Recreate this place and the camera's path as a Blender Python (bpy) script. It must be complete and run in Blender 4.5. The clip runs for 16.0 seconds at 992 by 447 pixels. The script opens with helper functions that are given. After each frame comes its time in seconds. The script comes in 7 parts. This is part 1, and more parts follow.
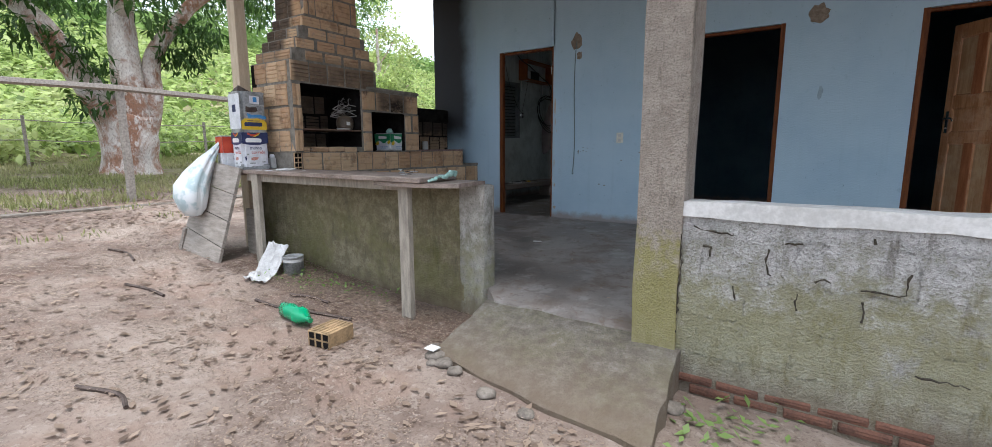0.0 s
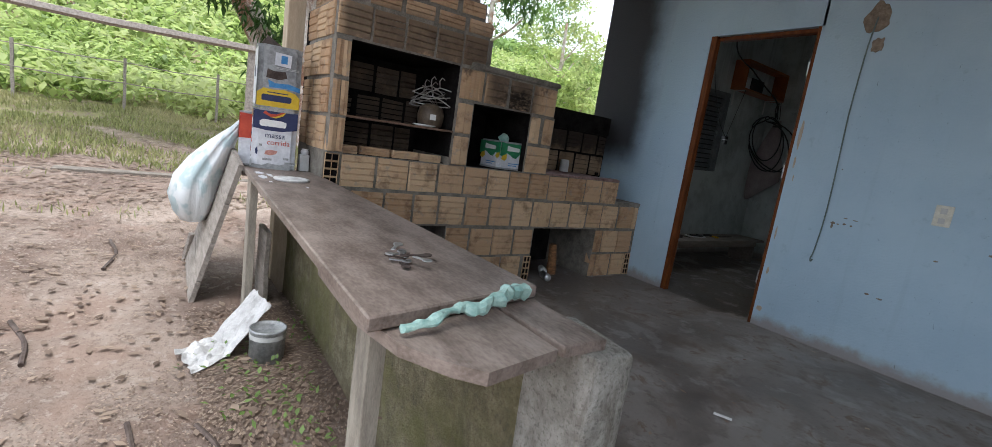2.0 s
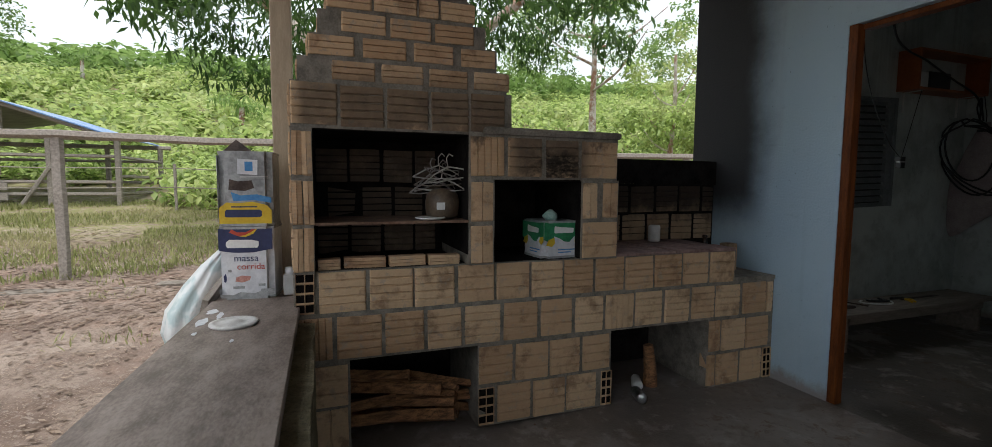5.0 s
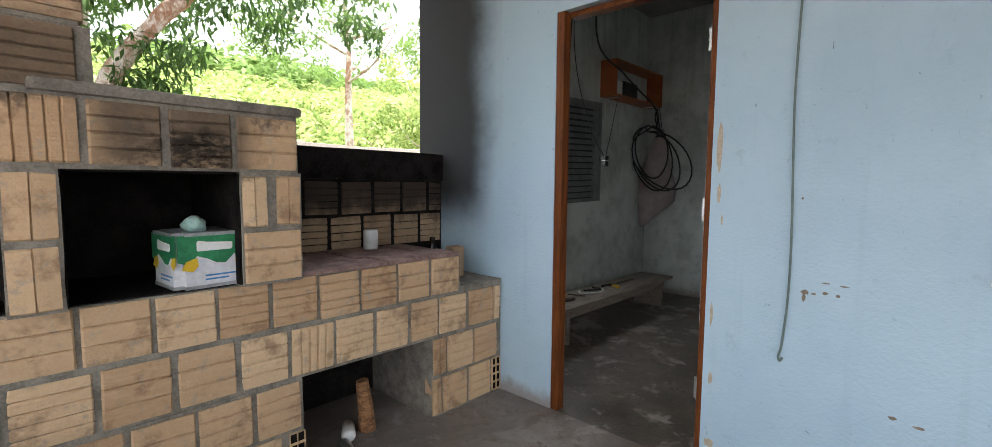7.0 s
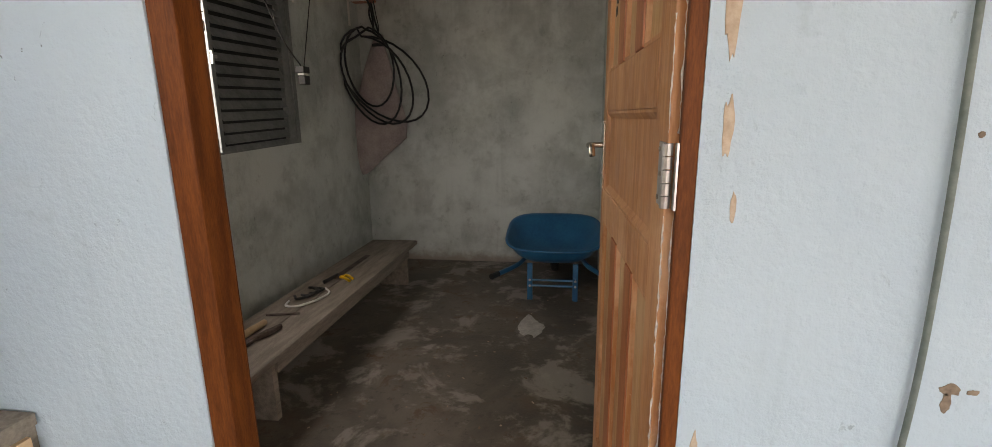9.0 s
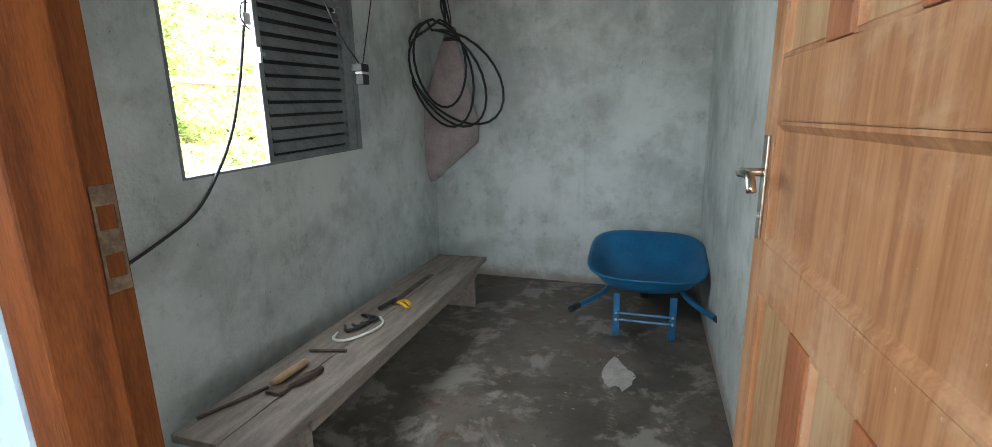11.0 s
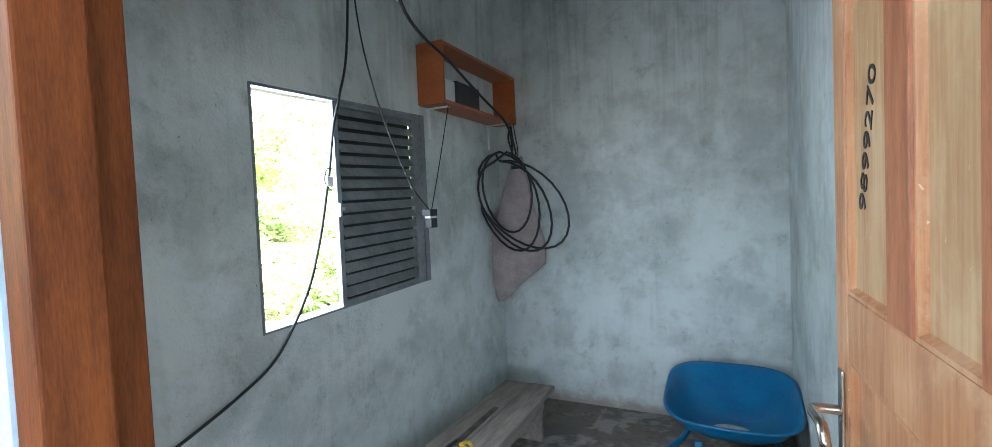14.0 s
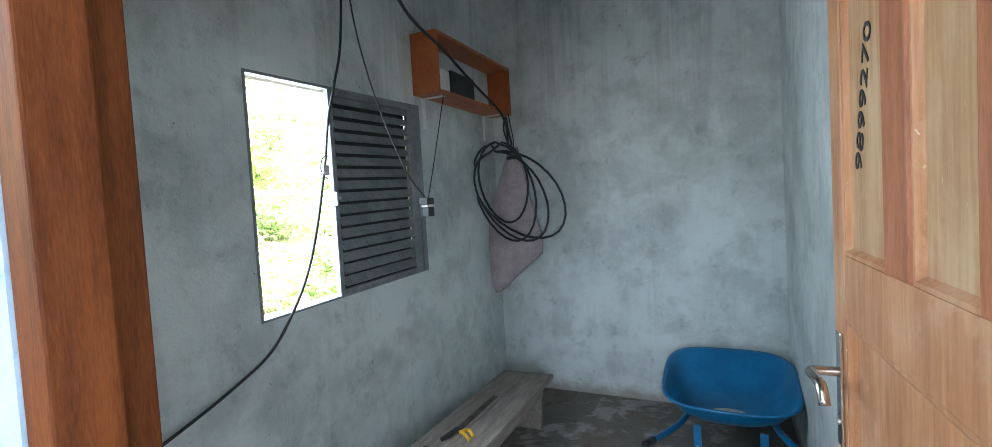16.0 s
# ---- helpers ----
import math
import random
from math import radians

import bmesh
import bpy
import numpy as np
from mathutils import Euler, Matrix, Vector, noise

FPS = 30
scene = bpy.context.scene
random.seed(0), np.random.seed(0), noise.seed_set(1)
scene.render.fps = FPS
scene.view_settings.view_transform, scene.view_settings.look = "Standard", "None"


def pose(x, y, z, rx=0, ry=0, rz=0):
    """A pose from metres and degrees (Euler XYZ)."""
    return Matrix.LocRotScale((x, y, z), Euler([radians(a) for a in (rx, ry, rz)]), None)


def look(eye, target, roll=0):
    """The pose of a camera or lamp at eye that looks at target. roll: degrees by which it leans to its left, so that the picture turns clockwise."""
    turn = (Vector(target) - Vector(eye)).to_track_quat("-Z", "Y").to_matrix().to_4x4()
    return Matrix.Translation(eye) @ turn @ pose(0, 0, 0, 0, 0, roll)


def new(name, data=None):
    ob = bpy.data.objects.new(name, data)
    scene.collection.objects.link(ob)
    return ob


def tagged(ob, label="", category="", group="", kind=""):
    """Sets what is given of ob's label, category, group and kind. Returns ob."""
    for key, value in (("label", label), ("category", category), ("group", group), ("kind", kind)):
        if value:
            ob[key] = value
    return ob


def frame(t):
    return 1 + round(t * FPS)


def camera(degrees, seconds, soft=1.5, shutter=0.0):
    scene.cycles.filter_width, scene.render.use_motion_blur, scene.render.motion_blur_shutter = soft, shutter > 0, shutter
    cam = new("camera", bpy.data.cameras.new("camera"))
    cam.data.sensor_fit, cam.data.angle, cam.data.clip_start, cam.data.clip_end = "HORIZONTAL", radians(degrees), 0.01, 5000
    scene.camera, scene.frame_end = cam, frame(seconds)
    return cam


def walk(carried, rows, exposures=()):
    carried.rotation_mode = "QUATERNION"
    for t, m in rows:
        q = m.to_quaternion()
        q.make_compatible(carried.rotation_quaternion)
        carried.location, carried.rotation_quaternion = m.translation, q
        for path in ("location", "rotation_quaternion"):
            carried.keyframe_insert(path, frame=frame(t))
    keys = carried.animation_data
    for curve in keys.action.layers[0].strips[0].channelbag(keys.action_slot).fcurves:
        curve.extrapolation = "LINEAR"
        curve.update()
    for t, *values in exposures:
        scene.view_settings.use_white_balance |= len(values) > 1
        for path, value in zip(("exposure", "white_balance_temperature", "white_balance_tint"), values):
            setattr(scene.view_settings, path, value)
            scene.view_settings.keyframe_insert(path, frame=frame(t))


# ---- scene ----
cam = camera(91.6, 16.0, 0.8)
PATH = [
    (0, (3.743, -5.53, 0.881), (2.622, -3.902, 0.574), -0.2),
    (0.5, (3.35, -5.114, 0.982), (2.183, -3.532, 0.618), -0.3),
    (1, (2.982, -4.66, 1.048), (1.711, -3.172, 0.637), 0.4),
    (1.5, (2.654, -4.267, 1.06), (1.377, -2.783, 0.652), 0.6),
    (2, (2.452, -3.662, 1.048), (0.86, -2.498, 0.717), 8.4),
    (2.5, (2.169, -3.358, 1.173), (0.444, -2.421, 0.793), 7.2),
    (3, (1.972, -3.107, 1.294), (0.189, -2.262, 0.965), 3.1),
    (3.5, (1.886, -2.847, 1.349), (-0.008, -2.236, 1.15), 2.9),
    (4.6, (1.93, -2.74, 1.29), (0.05, -2.08, 1.12), 0.6),
    (5.8, (1.82, -2.756, 1.2), (0.016, -1.896, 1.122), -1.5),
    (6, (1.81, -2.68, 1.203), (0.132, -1.601, 1.057), -1.2),
    (6.5, (1.726, -2.374, 1.238), (0.29, -0.991, 1.081), -0.1),
    (7, (1.543, -2.099, 1.242), (0.181, -0.644, 1.077), 0.5),
    (7.5, (1.287, -1.777, 1.286), (0.15, -0.14, 1.123), -0.0),
    (8, (1.021, -1.381, 1.289), (0.012, 0.337, 1.115), -0.3),
    (8.5, (0.76, -1.058, 1.237), (0.065, 0.791, 0.922), -2.2),
    (9, (0.636, -0.693, 1.226), (0.347, 1.238, 0.793), -0.7),
    (9.5, (0.518, -0.437, 1.245), (0.154, 1.48, 0.806), -1.5),
    (9.7, (0.494, -0.361, 1.253), (0.133, 1.556, 0.812), -1.4),
    (11.8, (0.589, -0.222, 1.259), (-0.103, 1.603, 0.822), -0.9),
    (12, (0.603, -0.215, 1.268), (-0.06, 1.622, 0.839), -0.8),
    (12.5, (0.6, -0.2, 1.341), (-0.077, 1.651, 1.003), -0.9),
    (13, (0.582, -0.164, 1.49), (-0.253, 1.643, 1.299), -2.2),
    (13.5, (0.588, -0.167, 1.518), (-0.266, 1.64, 1.438), -2.4),
    (14, (0.582, -0.186, 1.515), (-0.3, 1.607, 1.436), -2.5),
    (14.5, (0.588, -0.195, 1.497), (-0.305, 1.593, 1.441), -3.0),
    (15, (0.59, -0.189, 1.48), (-0.307, 1.597, 1.429), -3.0),
    (15.5, (0.584, -0.189, 1.455), (-0.302, 1.602, 1.381), -3.1),
    (16, (0.576, -0.193, 1.465), (-0.291, 1.607, 1.375), -3.3),
]
EXPOSURES = [(0, 0.05, 5850, 10), (1.5, 0.05, 5850, 10), (2.0, 0.16, 6000, 10), (2.5, -0.55, 6000, 10), (3.5, -0.4, 6250, 8), (5.6, -0.35, 6350, 9), (5.8, -0.1, 6300, 9), (6.0, 0.27, 6350, 9), (6.5, 1.55, 6500, 10), (7.0, 1.35, 6500, 10), (7.5, 0.98, 6550, 10),
             (8.0, 0.86, 6750, 12), (8.4, 0.8, 7400, 13), (9.0, 1.8, 8100, 19), (9.5, 1.8, 8150, 18), (11.8, 3.2, 5350, 3), (12.5, 3.2, 5250, 1), (13.5, 3.23, 5480, 6), (16.0, 3.08, 5520, 6)]
walk(cam, [(t, look(eye, target, roll)) for t, eye, target, roll in PATH], EXPOSURES)

# ---- daylight: a bright overcast sky ----
world = bpy.data.worlds.new("world")
scene.world = world
world.use_nodes = True
wnt = world.node_tree
sky = wnt.nodes.new("ShaderNodeTexSky")
sky.sky_type = "NISHITA"
sky.sun_disc = False
sky.sun_elevation = radians(76)
sky.sun_rotation = radians(135)
sky.air_density, sky.dust_density, sky.ozone_density = 1.0, 6.0, 1.0
wash = wnt.nodes.new("ShaderNodeMix")
wash.data_type = "RGBA"
wash.inputs[0].default_value = 0.75
wash.inputs[7].default_value = (12.4, 12.9, 13.5, 1)
wnt.links.new(sky.outputs[0], wash.inputs[6])
wnt.links.new(wash.outputs[2], wnt.nodes["Background"].inputs[0])
wnt.nodes["Background"].inputs[1].default_value = 0.15
sun_data = bpy.data.lights.new("sun", "SUN")
sun_data.energy, sun_data.angle, sun_data.color = 4.6, radians(25), (1.0, 0.96, 0.9)
sun = new("sun", sun_data)
sun.matrix_world = look((7, -7, 40), (0, 0, 0))
# the sky seen through the room's open window
pane_data = bpy.data.lights.new("window_sky", "AREA")
pane_data.shape, pane_data.size, pane_data.size_y, pane_data.energy, pane_data.color = "RECTANGLE", 0.94, 0.4, 2.6, (0.92, 0.97, 1.0)
pane = new("window_sky", pane_data)
pane.matrix_world = look((-1.16, 1.30, 1.56), (1.0, 1.30, 1.30), 90)


# ---- materials ----
def mat_base(name, rough=0.8, metal=0.0, spec=0.4):
    m = bpy.data.materials.new(name)
    m.use_nodes = True
    b = m.node_tree.nodes["Principled BSDF"]
    b.inputs["Roughness"].default_value = rough
    b.inputs["Metallic"].default_value = metal
    b.inputs["Specular IOR Level"].default_value = spec
    return m, m.node_tree, b


def sock(nt, node_in, value):
    if isinstance(value, bpy.types.NodeSocket):
        nt.links.new(value, node_in)
    elif isinstance(value, (tuple, list)):
        node_in.default_value = (*value, 1.0)[:4] if node_in.type == "RGBA" else value
    else:
        node_in.default_value = value


def coords(nt, scale=(1, 1, 1), world_space=True):
    if world_space:
        g = nt.nodes.new("ShaderNodeNewGeometry").outputs["Position"]
    else:
        g = nt.nodes.new("ShaderNodeTexCoord").outputs["Object"]
    mp = nt.nodes.new("ShaderNodeMapping")
    mp.inputs["Scale"].default_value = scale
    nt.links.new(g, mp.inputs["Vector"])
    return mp.outputs[0]


def noise_tex(nt, vec, scale, detail=4.0, rough=0.6, distort=0.0):
    n = nt.nodes.new("ShaderNodeTexNoise")
    n.inputs["Scale"].default_value, n.inputs["Detail"].default_value = scale, detail
    n.inputs["Roughness"].default_value, n.inputs["Distortion"].default_value = rough, distort
    nt.links.new(vec, n.inputs["Vector"])
    return n.outputs["Fac"]


def ramp(nt, fac, lo, hi, a=0.0, b=1.0):
    r = nt.nodes.new("ShaderNodeMapRange")
    r.interpolation_type = "SMOOTHSTEP"
    for i, v in ((0, fac), (1, lo), (2, hi), (3, a), (4, b)):
        sock(nt, r.inputs[i], v)
    return r.outputs[0]


def mix(nt, fac, a, b, blend="MIX"):
    n = nt.nodes.new("ShaderNodeMix")
    n.data_type, n.blend_type = "RGBA", blend
    for i, v in ((0, fac), (6, a), (7, b)):
        sock(nt, n.inputs[i], v)
    return n.outputs[2]


def calc(nt, op, a, b=0.0):
    n = nt.nodes.new("ShaderNodeMath")
    n.operation = op
    sock(nt, n.inputs[0], a)
    sock(nt, n.inputs[1], b)
    return n.outputs[0]


def bump(nt, b, height, strength=0.3, dist=0.01):
    n = nt.nodes.new("ShaderNodeBump")
    n.inputs["Strength"].default_value, n.inputs["Distance"].default_value = strength, dist
    nt.links.new(height, n.inputs["Height"])
    nt.links.new(n.outputs[0], b.inputs["Normal"])


def xyz(nt):
    s = nt.nodes.new("ShaderNodeSeparateXYZ")
    nt.links.new(nt.nodes.new("ShaderNodeNewGeometry").outputs["Position"], s.inputs[0])
    return s.outputs


def simple(name, dark, light, rough=0.8, scale=8.0, fine=80.0, metal=0.0, bumpy=0.2, stretch=(1, 1, 1), spec=0.4, local=False, per_object=0.0):
    """Two colours mixed by coarse and fine noise, with relief."""
    m, nt, b = mat_base(name, rough, metal, spec)
    v = coords(nt, stretch, not local)
    n1, n2 = noise_tex(nt, v, scale, 5), noise_tex(nt, v, fine, 3)
    f = calc(nt, "ADD", calc(nt, "MULTIPLY", n1, 0.65), calc(nt, "MULTIPLY", n2, 0.35))
    c = mix(nt, ramp(nt, f, 0.32, 0.68), dark, light)
    if per_object:
        r = nt.nodes.new("ShaderNodeObjectInfo").outputs["Random"]
        hs = nt.nodes.new("ShaderNodeHueSaturation")
        sock(nt, hs.inputs["Value"], ramp(nt, r, 0, 1, 1 - per_object, 1 + per_object))
        sock(nt, hs.inputs["Color"], c)
        c = hs.outputs[0]
    sock(nt, b.inputs["Base Color"], c)
    bump(nt, b, f, bumpy, 0.004)
    return m


def stained_wall(name, base, shade, dirt, soot=False, splash=True, strong=False):
    m, nt, b = mat_base(name, 0.85, 0, 0.25)
    v = coords(nt)
    n1, n2, n3 = noise_tex(nt, v, 1.7, 6, 0.65), noise_tex(nt, v, 9, 5, 0.7), noise_tex(nt, v, 70, 4)
    c = mix(nt, ramp(nt, n1, 0.35, 0.7), base, shade)
    c = mix(nt, calc(nt, "MULTIPLY", ramp(nt, n2, 0.58, 0.72), 0.35), c, dirt)
    if strong:
        cloudy = noise_tex(nt, v, 3.2, 7, 0.68, 0.2)
        c = mix(nt, calc(nt, "MULTIPLY", ramp(nt, cloudy, 0.44, 0.66), 0.48), c, (0.30, 0.33, 0.32))
        smear = noise_tex(nt, coords(nt, (1, 1, 0.75)), 8, 8, 0.74, 0.15)
        c = mix(nt, calc(nt, "MULTIPLY", calc(nt, "MULTIPLY", ramp(nt, smear, 0.52, 0.64), ramp(nt, n1, 0.36, 0.60)), 0.32), c, (0.19, 0.205, 0.195))
        drip = noise_tex(nt, coords(nt, (10, 10, 0.55)), 1.0, 5, 0.7)
        high = ramp(nt, xyz(nt)[2], 1.5, 2.7)
        c = mix(nt, calc(nt, "MULTIPLY", calc(nt, "MULTIPLY", ramp(nt, drip, 0.48, 0.66), high), 0.32), c, (0.18, 0.18, 0.16))
    streak = noise_tex(nt, coords(nt, (14, 14, 0.8)), 1.0, 4)
    c = mix(nt, calc(nt, "MULTIPLY", ramp(nt, streak, 0.55, 0.75), 0.15), c, dirt)
    speck = noise_tex(nt, coords(nt, (1, 1, 0.55)), 46, 4, 0.7, 0.6)
    c = mix(nt, calc(nt, "MULTIPLY", calc(nt, "MULTIPLY", ramp(nt, speck, 0.66, 0.71), ramp(nt, n1, 0.42, 0.6)), 0.75), c, (0.09, 0.10, 0.11))
    p = xyz(nt)
    if splash:
        low = ramp(nt, calc(nt, "ADD", p[2], calc(nt, "MULTIPLY", n2, -0.16)), -0.06, 0.03, 0.75, 0.0)
        c = mix(nt, low, c, (0.26, 0.2, 0.16))
    if soot:
        # smoke stain beside the stove, spreading upwards from the corner
        wob = calc(nt, "MULTIPLY", calc(nt, "SUBTRACT", n1, 0.5), 0.30)
        sx = ramp(nt, calc(nt, "ADD", p[0], wob), -0.68, -0.37, 1.0, 0.0)
        sz = ramp(nt, calc(nt, "ADD", p[2], wob), 0.86, 1.22)
        c = mix(nt, calc(nt, "MULTIPLY", calc(nt, "MULTIPLY", sx, sz), 0.96), c, (0.014, 0.012, 0.012))
        haze = calc(nt, "MULTIPLY", ramp(nt, calc(nt, "ADD", p[0], wob), -0.55, 0.05, 0.36, 0.0), ramp(nt, p[2], 0.5, 1.4))
        c = mix(nt, haze, c, (0.03, 0.028, 0.028))
    sock(nt, b.inputs["Base Color"], c)
    bump(nt, b, calc(nt, "ADD", calc(nt, "MULTIPLY", n2, 0.6), calc(nt, "MULTIPLY", n3, 0.8)), 0.7, 0.006)
    return m


M_BLUE = stained_wall("blue limewash plaster", (0.40, 0.52, 0.61), (0.36, 0.48, 0.58), (0.26, 0.34, 0.40), soot=True)
M_ROOM = stained_wall("pale grey-blue plaster", (0.64, 0.685, 0.67), (0.46, 0.50, 0.487), (0.2, 0.218, 0.21), strong=True)
# the darkness of the unlit rooms is put into this plaster's colour
M_DARKROOM = stained_wall("blue plaster in room shade", (0.10, 0.16, 0.19), (0.07, 0.12, 0.15), (0.04, 0.05, 0.06))


def mossy(name, base, light, top=0.62, full=0.35, thresh=0.58, blocks=False, green=((0.1, 0.12, 0.03), (0.24, 0.24, 0.07)), relief=0.014):
    m, nt, b = mat_base(name, 0.95, 0, 0.2)
    v = coords(nt)
    n1, n2, n3 = noise_tex(nt, v, 2.3, 6, 0.7), noise_tex(nt, v, 13, 6, 0.75), noise_tex(nt, v, 90, 4, 0.7)
    c = mix(nt, ramp(nt, n2, 0.35, 0.7), base, light)
    c = mix(nt, calc(nt, "MULTIPLY", ramp(nt, n3, 0.5, 0.66), 0.5), c, (0.1, 0.09, 0.075))
    c = mix(nt, calc(nt, "MULTIPLY", ramp(nt, noise_tex(nt, coords(nt, (9, 9, 2.2)), 1.0, 6, 0.75), 0.52, 0.66), 0.55), c, (0.11, 0.095, 0.07))
    p = xyz(nt)
    zz = calc(nt, "ADD", calc(nt, "ADD", p[2], calc(nt, "MULTIPLY", calc(nt, "SUBTRACT", n1, 0.5), 0.9)), calc(nt, "MULTIPLY", calc(nt, "SUBTRACT", n2, 0.5), 0.9))
    band = calc(nt, "MULTIPLY", ramp(nt, zz, top, full), ramp(nt, p[2], -0.38, 0.1, 0.6, 1.0))
    moss = calc(nt, "MULTIPLY", ramp(nt, calc(nt, "ADD", n1, calc(nt, "MULTIPLY", n2, 0.4)), thresh, thresh + 0.22), band)
    c = mix(nt, calc(nt, "MULTIPLY", moss, 0.68), c, mix(nt, n3, *green))
    mud = ramp(nt, calc(nt, "ADD", p[2], calc(nt, "MULTIPLY", n2, 0.2)), -0.22, 0.02, 0.8, 0.0)
    c = mix(nt, mud, c, (0.16, 0.12, 0.085))
    sock(nt, b.inputs["Base Color"], c)
    height = calc(nt, "ADD", n2, calc(nt, "MULTIPLY", n3, 0.7))
    if blocks:
        # block joints showing through the thin render
        bt = nt.nodes.new("ShaderNodeTexBrick")
        bt.inputs["Scale"].default_value, bt.inputs["Mortar Size"].default_value = 1.0, 0.006
        bt.inputs["Brick Width"].default_value, bt.inputs["Row Height"].default_value = 0.4, 0.2
        cx = nt.nodes.new("ShaderNodeCombineXYZ")
        warp = calc(nt, "MULTIPLY", calc(nt, "ADD", n2, n1), 0.12)
        sock(nt, cx.inputs[0], calc(nt, "ADD", p[0], warp))
        sock(nt, cx.inputs[1], calc(nt, "ADD", p[2], warp))
        nt.links.new(cx.outputs[0], bt.inputs["Vector"])
        crack = calc(nt, "MULTIPLY", calc(nt, "MULTIPLY", bt.outputs["Fac"], ramp(nt, n2, 0.46, 0.58)), ramp(nt, n1, 0.44, 0.56))
        sock(nt, b.inputs["Base Color"], mix(nt, calc(nt, "MULTIPLY", crack, 0.34), c, (0.07, 0.06, 0.05)))
        height = calc(nt, "SUBTRACT", height, calc(nt, "MULTIPLY", crack, 0.9))
    bump(nt, b, height, 0.95, relief)
    return m


M_MOSS = mossy("mossy rough render", (0.20, 0.172, 0.105), (0.37, 0.33, 0.22), 0.75, 0.1, 0.62, False, ((0.10, 0.105, 0.028), (0.23, 0.215, 0.075)), 0.03)
M_LOWWALL = mossy("weathered grey render", (0.40, 0.39, 0.375), (0.62, 0.605, 0.585), 0.50, 0.12, 0.46, True, ((0.17, 0.165, 0.055), (0.36, 0.33, 0.13)), 0.034)
M_PILLAR = mossy("pillar render", (0.35, 0.30, 0.25), (0.47, 0.41, 0.35), 0.50, 0.20, 0.34, False, ((0.19, 0.18, 0.045), (0.43, 0.40, 0.11)), 0.03)
M_WALLEND = mossy("patched pale render", (0.30, 0.285, 0.25), (0.50, 0.48, 0.44), 0.40, 0.05, 0.55, False, ((0.14, 0.14, 0.04), (0.26, 0.25, 0.09)), 0.02)
M_CAP = simple("pale cement cap", (0.46, 0.45, 0.43), (0.70, 0.69, 0.67), 0.9, 6, 50, bumpy=1.0)
M_MORTAR = simple("grey cement mortar", (0.12, 0.108, 0.09), (0.27, 0.245, 0.205), 0.95, 14, 120, bumpy=0.8)
# soot black; the same near-black paints the shade of niches and brick hollows
M_SOOTSHADE = simple("soot and hollow shade", (0.005, 0.0045, 0.0045), (0.019, 0.017, 0.016), 1.0, 9, 90, bumpy=0.5, spec=0.05)
M_WOODGREY = simple("weathered grey timber", (0.19, 0.165, 0.14), (0.37, 0.33, 0.29), 0.85, 6, 60, stretch=(1, 6, 6), bumpy=0.5)
M_TABLE = simple("grimy board", (0.115, 0.085, 0.068), (0.31, 0.25, 0.215), 0.5, 4.5, 55, stretch=(1, 2.2, 2.2), bumpy=0.35)
M_POST = simple("tan painted post", (0.42, 0.34, 0.24), (0.55, 0.46, 0.34), 0.8, 6, 60, stretch=(5, 5, 1), bumpy=0.3)
M_FRAME = simple("red-brown varnished wood", (0.07, 0.019, 0.005), (0.17, 0.052, 0.012), 0.6, 5, 60, stretch=(8, 8, 1), bumpy=0.2, spec=0.2)
# the shade of the gap beside the leaf is put into this near-black
M_GAPSHADE = simple("hinge gap shade", (0.012, 0.008, 0.006), (0.035, 0.023, 0.016), 0.9, 8, 60, stretch=(8, 8, 1), bumpy=0.2, spec=0.1)


def worn_varnish(name, dark, light, bare, wear):
    """Varnished boards: long grain, patches rubbed pale, fine scratches."""
    m, nt, b = mat_base(name, 0.5, 0, 0.35)
    grain = noise_tex(nt, coords(nt, (9, 9, 0.9)), 3, 6, 0.6, 0.3)
    fine = noise_tex(nt, coords(nt, (60, 60, 3)), 2, 4, 0.6)
    c = mix(nt, ramp(nt, calc(nt, "ADD", calc(nt, "MULTIPLY", grain, 0.6), calc(nt, "MULTIPLY", fine, 0.4)), 0.36, 0.64), dark, light)
    rub = noise_tex(nt, coords(nt), 5.5, 8, 0.72, 0.2)
    c = mix(nt, calc(nt, "MULTIPLY", ramp(nt, rub, 0.46, 0.64), wear), c, bare)
    grime = noise_tex(nt, coords(nt), 2.1, 5, 0.6)
    c = mix(nt, calc(nt, "MULTIPLY", ramp(nt, grime, 0.52, 0.72), 0.4), c, (0.20, 0.085, 0.035))
    nick = noise_tex(nt, coords(nt, (1, 5, 2.2)), 26, 5, 0.7, 0.3)
    c = mix(nt, calc(nt, "MULTIPLY", ramp(nt, nick, 0.665, 0.70), 0.7), c, (0.70, 0.58, 0.46))
    sock(nt, b.inputs["Base Color"], c)
    sock(nt, b.inputs["Roughness"], ramp(nt, rub, 0.4, 0.65, 0.38, 0.7))
    bump(nt, b, calc(nt, "ADD", fine, calc(nt, "MULTIPLY", rub, 0.8)), 0.2, 0.004)
    return m


M_DOOR = worn_varnish("warm varnished door wood", (0.36, 0.15, 0.06), (0.55, 0.285, 0.14), (0.64, 0.42, 0.27), 0.55)
M_DOORPANEL = worn_varnish("pale worn door panel", (0.38, 0.20, 0.09), (0.54, 0.345, 0.185), (0.60, 0.44, 0.28), 0.5)
M_STEEL = simple("galvanised steel", (0.42, 0.43, 0.44), (0.62, 0.63, 0.64), 0.4, 12, 90, metal=0.9, bumpy=0.05)
M_CHROME = simple("worn chrome", (0.5, 0.46, 0.4), (0.7, 0.66, 0.6), 0.25, 12, 90, metal=1.0, bumpy=0.05)
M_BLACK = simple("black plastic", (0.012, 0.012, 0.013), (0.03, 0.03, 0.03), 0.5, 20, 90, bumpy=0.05)
